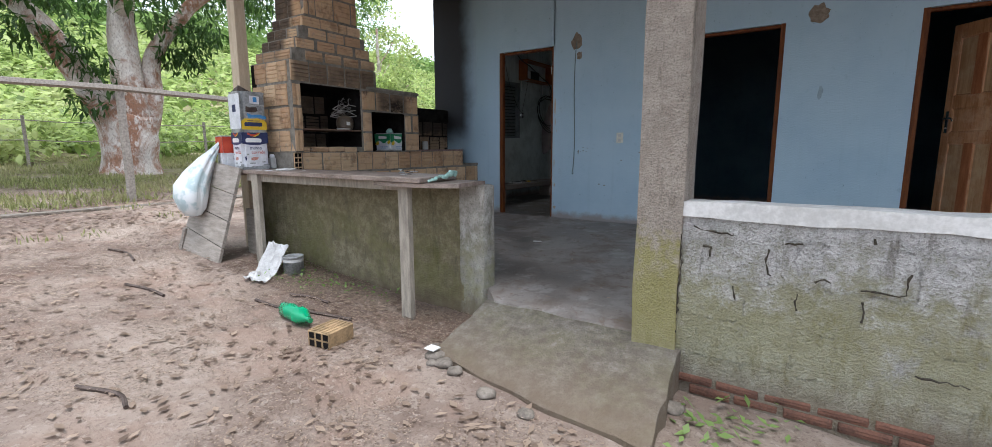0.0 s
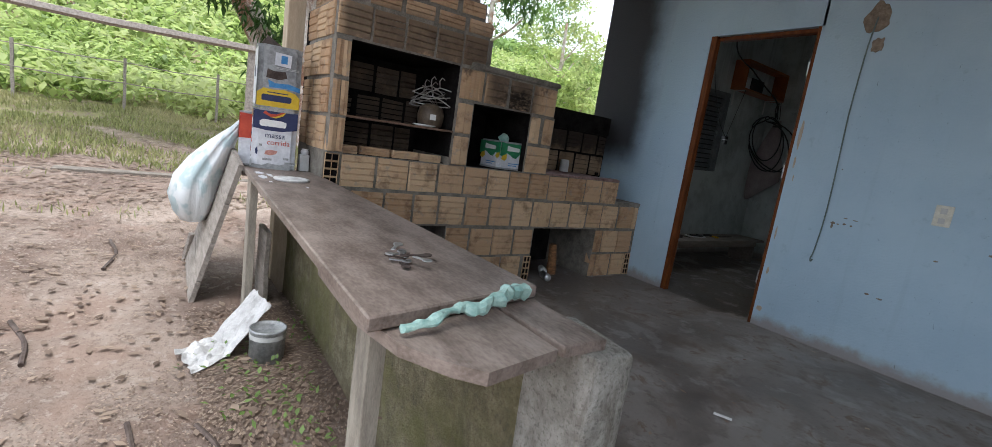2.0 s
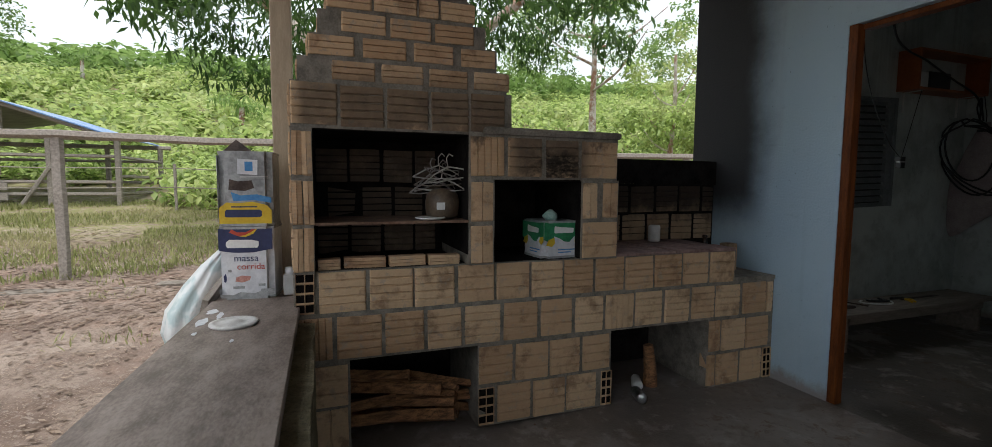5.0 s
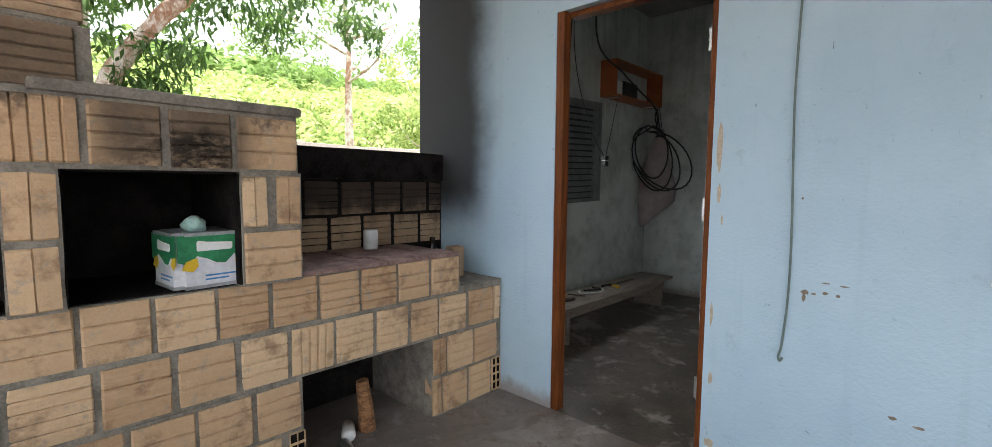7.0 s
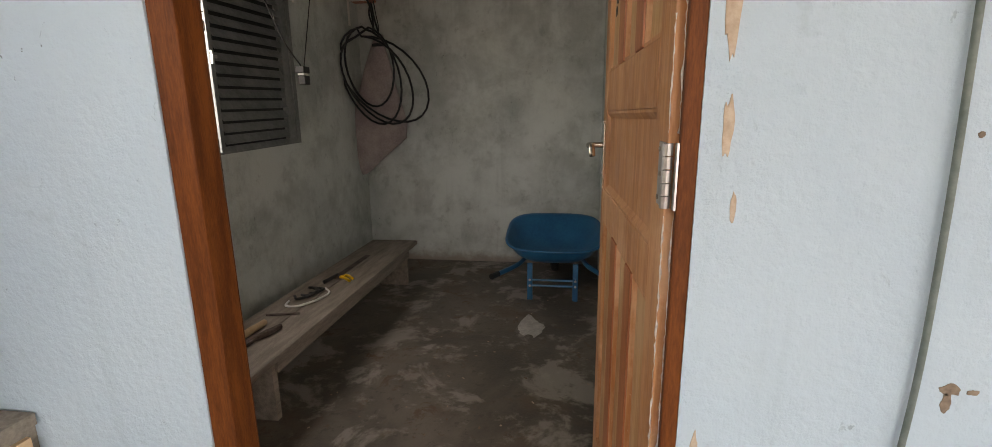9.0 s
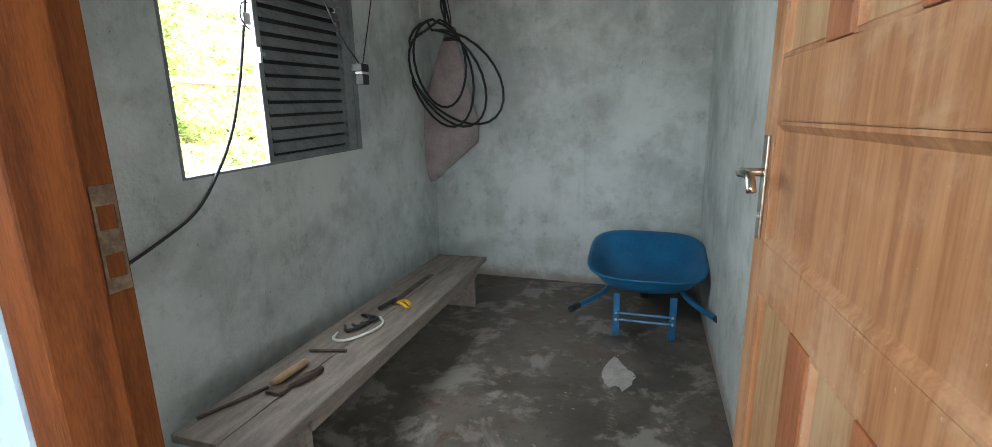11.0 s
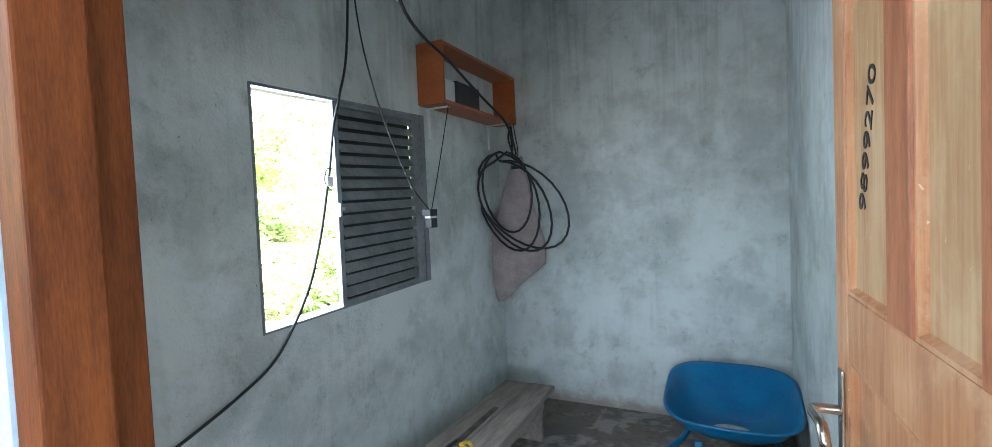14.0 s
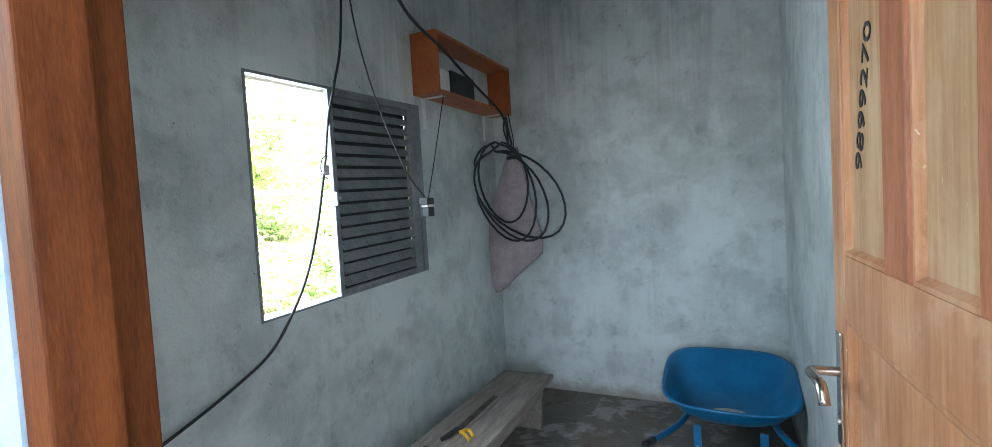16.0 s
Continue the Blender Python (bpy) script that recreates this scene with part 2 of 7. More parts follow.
M_WHITE = simple("white plastic", (0.66, 0.66, 0.64), (0.8, 0.8, 0.78), 0.5, 14, 90, bumpy=0.05)
M_BARROW = simple("blue wheelbarrow enamel", (0.009, 0.10, 0.24), (0.015, 0.155, 0.33), 0.32, 5, 60, bumpy=0.08, spec=0.5)
M_ROOF = simple("fibre-cement roofing", (0.22, 0.21, 0.2), (0.34, 0.33, 0.31), 0.9, 3, 40, bumpy=0.3)


def concrete_floor(name, dark, mid, pale, rust, wear):
    m, nt, b = mat_base(name, 0.55, 0, 0.4)
    v = coords(nt)
    n1, n2, n3 = noise_tex(nt, v, 1.3, 7, 0.65, 0.4), noise_tex(nt, v, 5, 6, 0.7), noise_tex(nt, v, 60, 4)
    c = mix(nt, ramp(nt, n1, 0.36, 0.62), dark, mid)
    c = mix(nt, calc(nt, "MULTIPLY", ramp(nt, n2, 0.54, 0.64), 0.55), c, pale)
    c = mix(nt, calc(nt, "MULTIPLY", ramp(nt, noise_tex(nt, v, 17, 5, 0.75), 0.55, 0.62), 0.5), c, dark)
    c = mix(nt, calc(nt, "MULTIPLY", ramp(nt, noise_tex(nt, v, 2.6, 4), 0.52, 0.66), 0.55), c, (0.13, 0.085, 0.055))
    c = mix(nt, calc(nt, "MULTIPLY", n3, 0.25), c, (0.07, 0.065, 0.06))
    worn = noise_tex(nt, v, 2.3, 8, 0.62, 0.5)
    c = mix(nt, calc(nt, "MULTIPLY", ramp(nt, worn, 0.535, 0.60), wear), c, pale)
    c = mix(nt, calc(nt, "MULTIPLY", calc(nt, "MULTIPLY", ramp(nt, noise_tex(nt, v, 7.5, 7, 0.75, 0.6), 0.56, 0.61), ramp(nt, n1, 0.40, 0.6)), 0.75), c, rust)
    sock(nt, b.inputs["Base Color"], c)
    sock(nt, b.inputs["Roughness"], ramp(nt, n1, 0.35, 0.65, 0.36, 0.75))
    bump(nt, b, calc(nt, "ADD", n2, calc(nt, "MULTIPLY", n3, 0.5)), 0.5, 0.007)
    return m


M_FLOOR = concrete_floor("veranda concrete", (0.145, 0.122, 0.105), (0.30, 0.265, 0.24), (0.40, 0.37, 0.345), (0.17, 0.115, 0.08), 0.3)
M_ROOMFLOOR = concrete_floor("damp room concrete", (0.065, 0.055, 0.043), (0.19, 0.165, 0.14), (0.36, 0.335, 0.30), (0.12, 0.07, 0.035), 0.65)
M_RAMP = mossy("worn ramp concrete", (0.15, 0.132, 0.11), (0.29, 0.265, 0.23), 0.12, -0.12, 0.64, False, ((0.1, 0.1, 0.04), (0.22, 0.21, 0.1)), 0.02)


def soil():
    m, nt, b = mat_base("bare sandy soil with litter", 0.95, 0, 0.2)
    v = coords(nt)
    n1, n2, n3 = noise_tex(nt, v, 0.9, 7, 0.65), noise_tex(nt, v, 6, 8, 0.78), noise_tex(nt, v, 38, 6, 0.8)
    c = mix(nt, ramp(nt, n1, 0.36, 0.64), (0.19, 0.138, 0.112), (0.365, 0.295, 0.245))
    c = mix(nt, calc(nt, "MULTIPLY", ramp(nt, n2, 0.50, 0.66), 0.55), c, (0.20, 0.14, 0.108))
    c = mix(nt, calc(nt, "MULTIPLY", ramp(nt, n3, 0.52, 0.60), 0.5), c, (0.13, 0.09, 0.07))
    c = mix(nt, calc(nt, "MULTIPLY", ramp(nt, noise_tex(nt, v, 2.1, 5, 0.6), 0.5, 0.64), 0.5), c, (0.29, 0.20, 0.155))
    c = mix(nt, calc(nt, "MULTIPLY", ramp(nt, noise_tex(nt, v, 21, 5, 0.7), 0.56, 0.62), 0.5), c, (0.42, 0.36, 0.31))
    p = xyz(nt)
    far = ramp(nt, calc(nt, "ADD", p[0], calc(nt, "MULTIPLY", n1, 5.0)), -3.5, -7.5)
    grass = mix(nt, n2, (0.15, 0.15, 0.06), (0.28, 0.27, 0.12))
    c = mix(nt, calc(nt, "MULTIPLY", far, ramp(nt, n2, 0.38, 0.55)), c, grass)
    sock(nt, b.inputs["Base Color"], c)
    bump(nt, b, calc(nt, "ADD", n2, calc(nt, "MULTIPLY", n3, 0.6)), 0.9, 0.036)
    return m


M_SOIL = soil()


def brick_clay():
    m, nt, b = mat_base("hollow clay brick", 0.9, 0, 0.2)
    r = nt.nodes.new("ShaderNodeObjectInfo").outputs["Random"]
    v = coords(nt)
    n1, n2, n3 = noise_tex(nt, v, 7, 5, 0.7), noise_tex(nt, v, 70, 4), noise_tex(nt, coords(nt, (1, 1, 9)), 12, 4)
    c = mix(nt, r, (0.46, 0.29, 0.165), (0.70, 0.51, 0.32))
    c = mix(nt, calc(nt, "MULTIPLY", ramp(nt, n3, 0.4, 0.7), 0.5), c, (0.60, 0.43, 0.27))
    c = mix(nt, calc(nt, "MULTIPLY", ramp(nt, n1, 0.50, 0.66), 0.6), c, (0.16, 0.09, 0.055))
    c = mix(nt, calc(nt, "MULTIPLY", ramp(nt, noise_tex(nt, v, 16, 6, 0.75), 0.56, 0.64), 0.55), c, (0.34, 0.31, 0.26))
    c = mix(nt, calc(nt, "MULTIPLY", n2, 0.35), c, (0.25, 0.16, 0.1))
    p = xyz(nt)
    # smoke-blackened courses round the hearths
    wob = calc(nt, "MULTIPLY", calc(nt, "SUBTRACT", n1, 0.5), 0.25)
    z = calc(nt, "ADD", p[2], wob)
    # the side of the hood stays clean
    hood = calc(nt, "MULTIPLY", ramp(nt, z, 1.44, 1.50), ramp(nt, z, 1.80, 1.64))
    inner = calc(nt, "MULTIPLY", ramp(nt, p[0], -0.46, -0.56), calc(nt, "MAXIMUM", ramp(nt, p[1], -1.25, -1.4), ramp(nt, z, 0.92, 1.18, 0.45, 0.97)))
    ov = calc(nt, "MULTIPLY", calc(nt, "MULTIPLY", ramp(nt, z, 1.22, 1.30), ramp(nt, p[1], -1.92, -1.80)), ramp(nt, p[1], -1.36, -1.48))
    sm = calc(nt, "MAXIMUM", calc(nt, "MULTIPLY", hood, 0.78), calc(nt, "MULTIPLY", inner, 0.95))
    sm = calc(nt, "MAXIMUM", sm, calc(nt, "MULTIPLY", ov, 0.8))
    sm = calc(nt, "MULTIPLY", sm, ramp(nt, p[1], -2.862, -2.80, 0.12, 1.0))
    sm = calc(nt, "MULTIPLY", sm, ramp(nt, n1, 0.2, 0.55, 0.75, 1.0))
    c = mix(nt, sm, c, (0.075, 0.06, 0.048))
    # the back of the stove is blackest towards its capping
    rear = calc(nt, "MULTIPLY", calc(nt, "MULTIPLY", ramp(nt, p[0], -0.84, -0.89), ramp(nt, p[1], -1.3, -1.2)), ramp(nt, z, 0.98, 1.16, 0.25, 0.85))
    c = mix(nt, rear, c, (0.022, 0.017, 0.014))
    # soot licked up over the oven's mouth
    lick = calc(nt, "MULTIPLY", calc(nt, "MULTIPLY", ramp(nt, p[1], -1.90, -1.60), ramp(nt, p[1], -1.44, -1.52)), calc(nt, "MULTIPLY", ramp(nt, z, 1.24, 1.29), ramp(nt, z, 1.47, 1.38)))
    lick = calc(nt, "MULTIPLY", lick, ramp(nt, noise_tex(nt, coords(nt, (1, 1, 2)), 11, 5, 0.7), 0.40, 0.56))
    c = mix(nt, calc(nt, "MULTIPLY", lick, 0.95), c, (0.018, 0.014, 0.012))
    sock(nt, b.inputs["Base Color"], c)
    bump(nt, b, calc(nt, "ADD", calc(nt, "MULTIPLY", n3, 0.8), n2), 0.7, 0.006)
    return m


M_BRICK = brick_clay()


def foliage(name, dark, light, yellow):
    m, nt, b = mat_base(name, 0.5, 0, 0.35)
    g = nt.nodes.new("ShaderNodeNewGeometry")
    r = g.outputs["Random Per Island"]
    n = noise_tex(nt, coords(nt), 0.35, 4)
    c = mix(nt, r, dark, light)
    c = mix(nt, calc(nt, "MULTIPLY", ramp(nt, n, 0.45, 0.65), 0.6), c, yellow)
    sock(nt, b.inputs["Base Color"], c)
    tr = nt.nodes.new("ShaderNodeBsdfTranslucent")
    sock(nt, tr.inputs[0], c)
    ms = nt.nodes.new("ShaderNodeMixShader")
    ms.inputs[0].default_value = 0.5
    nt.links.new(b.outputs[0], ms.inputs[1])
    nt.links.new(tr.outputs[0], ms.inputs[2])
    nt.links.new(ms.outputs[0], nt.nodes["Material Output"].inputs[0])
    return m


M_MANGO = foliage("dark mango leaves", (0.028, 0.065, 0.016), (0.09, 0.165, 0.04), (0.075, 0.135, 0.04))
M_BUSH = foliage("bright scrub leaves", (0.13, 0.20, 0.05), (0.48, 0.60, 0.20), (0.60, 0.63, 0.30))
M_GRASS = foliage("short grass", (0.15, 0.17, 0.06), (0.35, 0.36, 0.15), (0.44, 0.38, 0.23))
M_TREELEAF = foliage("mid green tree leaves", (0.11, 0.19, 0.045), (0.26, 0.39, 0.12), (0.28, 0.38, 0.13))


def bark():
    m, nt, b = mat_base("pale blotched bark", 0.95, 0, 0.2)
    v = coords(nt, (1, 1, 0.6))
    n1, n2, n3 = noise_tex(nt, v, 1.6, 6, 0.7, 0.6), noise_tex(nt, v, 6, 6, 0.75), noise_tex(nt, v, 30, 4, 0.7)
    c = mix(nt, ramp(nt, n1, 0.42, 0.58), (0.32, 0.17, 0.11), (0.60, 0.54, 0.49))
    c = mix(nt, calc(nt, "MULTIPLY", ramp(nt, n2, 0.5, 0.62), 0.75), c, (0.74, 0.70, 0.66))
    c = mix(nt, calc(nt, "MULTIPLY", ramp(nt, n3, 0.48, 0.66), 0.5), c, (0.12, 0.085, 0.065))
    sock(nt, b.inputs["Base Color"], c)
    bump(nt, b, calc(nt, "ADD", n2, n3), 1.0, 0.03)
    return m


M_BARK = bark()


# ---- mesh helpers ----
def box(bm, x0, x1, y0, y1, z0, z1, bevel=0.0, turn=None):
    m = Matrix.LocRotScale(((x0 + x1) / 2, (y0 + y1) / 2, (z0 + z1) / 2), None, (x1 - x0, y1 - y0, z1 - z0))
    vs = bmesh.ops.create_cube(bm, size=1, matrix=(turn @ m) if turn else m)["verts"]
    if bevel:
        es = list({e for v in vs for e in v.link_edges})
        bmesh.ops.bevel(bm, geom=es, offset=bevel, segments=2, affect="EDGES", profile=0.6)


def tube(bm, pts, radii, sides=8, cap=True):
    """A round bar along points, with a radius at each."""
    pts = [Vector(p) for p in pts]
    if not isinstance(radii, (list, tuple)):
        radii = [radii] * len(pts)
    rings = []
    side = None
    for i, p in enumerate(pts):
        d = (pts[min(i + 1, len(pts) - 1)] - pts[max(i - 1, 0)]).normalized()
        if side is None:
            side = d.orthogonal().normalized()
        side = (side - d * side.dot(d)).normalized()
        up = d.cross(side)
        rings.append([bm.verts.new(p + (side * math.cos(a) + up * math.sin(a)) * radii[i])
                      for a in (2 * math.pi * k / sides for k in range(sides))])
    for a, b in zip(rings, rings[1:]):
        for k in range(sides):
            bm.faces.new((a[k], a[(k + 1) % sides], b[(k + 1) % sides], b[k]))
    if cap:
        bm.faces.new(rings[0][::-1])
        bm.faces.new(rings[-1])


def lathe(bm, profile, centre=(0, 0, 0), sides=20, turn=None):
    rings = []
    for r, z in profile:
        ring = []
        for k in range(sides):
            a = 2 * math.pi * k / sides
            v = Vector((max(r, 0.0005) * math.cos(a), max(r, 0.0005) * math.sin(a), z))
            ring.append(bm.verts.new(Vector(centre) + (turn @ v if turn else v)))
        rings.append(ring)
    for a, b in zip(rings, rings[1:]):
        for k in range(sides):
            bm.faces.new((a[k], a[(k + 1) % sides], b[(k + 1) % sides], b[k]))
    bm.faces.new(rings[0][::-1])
    bm.faces.new(rings[-1])


def smooth_path(pts, steps=6):
    """A Catmull-Rom line through the points."""
    p = [Vector(q) for q in pts]
    p = [2 * p[0] - p[1]] + p + [2 * p[-1] - p[-2]]
    out = []
    for i in range(1, len(p) - 2):
        a, b, c, d = p[i - 1:i + 3]
        for k in range(steps):
            t = k / steps
            out.append(0.5 * ((2 * b) + (c - a) * t + (2 * a - 5 * b + 4 * c - d) * t * t + (3 * b - a - 3 * c + d) * t ** 3))
    out.append(p[-2])
    return out


def mesh_of(name, bm, material, smooth=False):
    me = bpy.data.meshes.new(name)
    bmesh.ops.recalc_face_normals(bm, faces=bm.faces)
    bm.to_mesh(me)
    bm.free()
    for m in (material if isinstance(material, (list, tuple)) else [material]):
        me.materials.append(m)
    if smooth:
        me.polygons.foreach_set("use_smooth", [True] * len(me.polygons))
    return me


def part(name, bm, material, parent=None, label="", smooth=False):
    ob = new(name, mesh_of(name, bm, material, smooth))
    if parent:
        ob.parent = parent
        ob.matrix_parent_inverse = parent.matrix_basis.inverted()
    if label:
        ob["label"] = label
    return ob


def thing(name, place, label, category, group=""):
    ob = new(name)
    ob.empty_display_size = 0.1
    ob.location = place
    return tagged(ob, label, category, group)


def structure(name, bm, material, label, category, smooth=False):
    return tagged(part(name, bm, material, smooth=smooth), label, category, kind="structure")


def boxes(*rows):
    bm = bmesh.new()
    for r in rows:
        box(bm, *r)
    return bm


def rough_up(bm, amount, cuts=6, scale=3.0):
    """Cuts long edges and pushes the corners about a little, as hand-plastered edges are."""
    bmesh.ops.subdivide_edges(bm, edges=bm.edges, cuts=cuts, use_grid_fill=True)
    for v in bm.verts:
        v.co += noise.noise_vector(v.co * scale) * amount


# ---- ground ----
GROUND_X = [-120, -90, -70, -52, -35, -24, -18, -14, -9.6, -5, -1.5, 0, 1.3, 4, 30]
GROUND_Z = [19, 17.5, 14.2, 9.8, 5.0, 2.2, 1.2, 0.75, 0.36, 0.08, -0.06, -0.19, -0.285, -0.36, -0.5]


def ground_z(x, y):
    z = float(np.interp(x, GROUND_X, GROUND_Z))
    if x < -16:
        k = min(1.0, (-16 - x) / 20)
        z += k * 1.4 * noise.noise((x * 0.05, y * 0.05, 3.0)) + k * 0.03 * max(0.0, y)
    return z + 0.035 * noise.noise((x * 0.9, y * 0.9, 0)) + 0.014 * noise.noise((x * 2.6, y * 2.6, 5)) + 0.006 * noise.noise((x * 7, y * 10, 8))


def build_ground():
    xs = np.concatenate([np.linspace(-120, -20, 40), np.linspace(-19, -6, 30), np.arange(-5.8, 5.6, 0.055), np.linspace(6, 60, 14)])
    ys = np.concatenate([np.linspace(-120, -14, 30), np.linspace(-13, -6.6, 20), np.arange(-6.5, -2.7, 0.055), np.linspace(-2.6, 4, 30), np.linspace(5, 120, 36)])
    verts = [(x, y, ground_z(x, y)) for y in ys for x in xs]
    n = len(xs)
    # the house stands on its slab, with the soil kept below it
    verts = [(x, y, min(z, -0.2) if (x > -1.1 and y > -2.95) else z) for x, y, z in verts]
    faces = [(j * n + i, j * n + i + 1, (j + 1) * n + i + 1, (j + 1) * n + i) for j in range(len(ys) - 1) for i in range(n - 1)]
    me = bpy.data.meshes.new("ground")
    me.from_pydata(verts, [], faces)
    me.materials.append(M_SOIL)
    me.polygons.foreach_set("use_smooth", [True] * len(me.polygons))
    tagged(new("ground", me), "bare sandy soil with leaf litter, grassy further off", "ground", kind="structure")


build_ground()

# ---- the house: walls, floors, roof ----
WALL_H = 3.15
T1 = 0.105
structure("wall_north", boxes((-1.15, 0.0, 0, T1, -0.4, WALL_H), (0.812, 2.464, 0, T1, -0.4, WALL_H), (3.287, 4.28, 0, T1, -0.4, WALL_H),
          (5.12, 9.0, 0, T1, -0.4, WALL_H), (0.0, 0.828, 0, T1, 2.13, WALL_H), (2.464, 3.287, 0, T1, 2.05, WALL_H), (4.28, 5.12, 0, T1, 2.03, WALL_H),
          (0.0, 0.828, 0, T1, -0.4, -0.012), (2.464, 3.287, 0, T1, -0.4, -0.012), (4.28, 5.12, 0, T1, -0.4, -0.012)),
          M_BLUE, "light blue limewashed house wall, sooty by the stove", "wall")
WINDOW_LEAN = Matrix(((1, 0, 0, 0), (0, 1, 0, 0), (0, 0.03, 1.0176, 1.060 - 1.072 * 1.0176 - 0.03 * 1.66), (0, 0, 0, 1)))
bm = boxes((-1.15, -1.07, T1, 1.075, -0.4, WALL_H), (-1.15, -1.07, 2.245, 3.40, -0.4, WALL_H), (-1.15, -1.07, 1.075, 2.245, -0.4, 1.072),
           (-1.15, -1.07, 1.075, 2.245, 2.04, WALL_H))
for v in bm.verts:
    if 1.0 < v.co.z < 2.5:
        v.co = WINDOW_LEAN @ v.co
structure("wall_west", bm, M_ROOM, "smudged pale blue-grey plaster wall with a window", "wall")
structure("wall_back", boxes((-1.07, 0.895, 3.27, 3.40, -0.4, WALL_H)), M_ROOM, "smudged pale blue-grey plaster back wall", "wall")
structure("wall_east", boxes((0.895, 0.965, T1, 3.40, -0.4, WALL_H)), M_ROOM, "pale blue-grey plaster wall behind the open door", "wall")
structure("wall_lining", boxes((-1.07, -0.004, T1, T1 + 0.003, 0, WALL_H), (0.832, 0.895, T1, T1 + 0.003, 0, WALL_H), (-0.004, 0.832, T1, T1 + 0.003, 2.14, WALL_H)),
          M_ROOM, "pale blue-grey plaster beside the doorway", "wall")
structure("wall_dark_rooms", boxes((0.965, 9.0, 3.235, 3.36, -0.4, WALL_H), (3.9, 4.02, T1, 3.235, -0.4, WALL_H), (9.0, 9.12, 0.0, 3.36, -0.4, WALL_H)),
          M_DARKROOM, "blue plaster walls, the unlit rooms' shade in their colour", "wall")
structure("floor_room", boxes((-1.07, 0.895, 0.0, 3.27, -0.3, 0.0)), M_ROOMFLOOR, "damp stained dark concrete floor", "floor")
structure("floor_dark_rooms", boxes((0.895, 9.0, 0.0, 3.235, -0.3, -0.002)), M_ROOMFLOOR, "dark concrete floor of the unlit rooms", "floor")
structure("ceiling", boxes((-1.4, 9.2, -0.3, 3.6, WALL_H, WALL_H + 0.06)), M_ROOF, "plain grey ceiling over the rooms", "ceiling")


def veranda():
    bm = bmesh.new()
    xs, ys = np.linspace(-1.05, 9.0, 60), np.array([0.0, -0.8, -1.6, -2.2, -2.6, -2.9, -3.04])
    zs = [0.0, 0.0, -0.005, -0.03, -0.06, -0.085, -0.1]
    rows = [[bm.verts.new((x, max(y, -2.86 if x < 1.86 else -9) + (0.015 * noise.noise((x * 5, 0, 0)) if k == 6 and x > 1.86 else 0) - (0.002 * k if x < 1.86 else 0), z)) for x in xs] for k, (y, z) in enumerate(zip(ys, zs))]
    rows.append([bm.verts.new((x, (-3.05 if x > 1.86 else -2.88) + 0.02 * noise.noise((x * 5, 0, 2)), -0.5)) for x in xs])
    for a, b in zip(rows, rows[1:]):
        for i in range(len(xs) - 1):
            bm.faces.new((a[i], b[i], b[i + 1], a[i + 1]))
    structure("floor_veranda", bm, M_FLOOR, "worn stained concrete veranda floor", "floor")
    bm = bmesh.new()
    # the roof over the veranda, corrugated, falling outwards
    n = 130
    low = [[bm.verts.new((-1.45 + i * 10.6 / n, y, z + 0.025 * math.cos(i * math.pi / 1.0))) for i in range(n + 1)] for y, z in ((0.0, 3.13), (-3.75, 2.72))]
    for i in range(n):
        bm.faces.new((low[0][i], low[0][i + 1], low[1][i + 1], low[1][i]))
    r = structure("roof_veranda", bm, M_ROOF, "corrugated fibre-cement veranda roof", "roof")
    sol = r.modifiers.new("thickness", "SOLIDIFY")
    sol.thickness = 0.012


veranda()

bm = boxes((2.95, 3.17, -3.12, -2.9, -0.5, 2.83))
rough_up(bm, 0.012, 9, 2.5)
for v in bm.verts:
    v.co.x += 0.009 * max(0.0, v.co.z)
structure("pillar", bm, M_PILLAR, "rough rendered veranda pillar, mossy at its foot", "pillar")
bm = boxes((3.14, 9.0, -3.1, -2.96, -0.6, 0.555))
rough_up(bm, 0.018, 14, 3.0)
structure("wall_low_east", bm, M_LOWWALL, "low cracked grey veranda wall with moss", "wall")
bm = boxes((3.15, 9.0, -3.11, -2.95, 0.555, 0.628))
rough_up(bm, 0.008, 40, 4.0)
for v in bm.verts:
    if v.co.z < 0.575:
        v.co.z += 0.035 * noise.noise((v.co.x * 5, 0, 2)) + 0.02 * noise.noise((v.co.x * 19, 0, 2))
structure("wall_cap", bm, M_CAP, "pale cement capping on the low wall", "wall")
bm = boxes((-0.99, 1.66, -2.90, -2.785, -0.5, 0.63))
rough_up(bm, 0.016, 26, 4.5)
structure("wall_low_west", bm, M_MOSS, "low veranda wall with mossy peeling render", "wall")
bm = bmesh.new()
box(bm, 1.62, 1.84, -2.912, -2.775, -0.5, 0.642, bevel=0.02)
rough_up(bm, 0.014, 5, 5.0)
structure("wall_end", bm, M_WALLEND, "pale rendered end of the low wall", "wall", smooth=True)


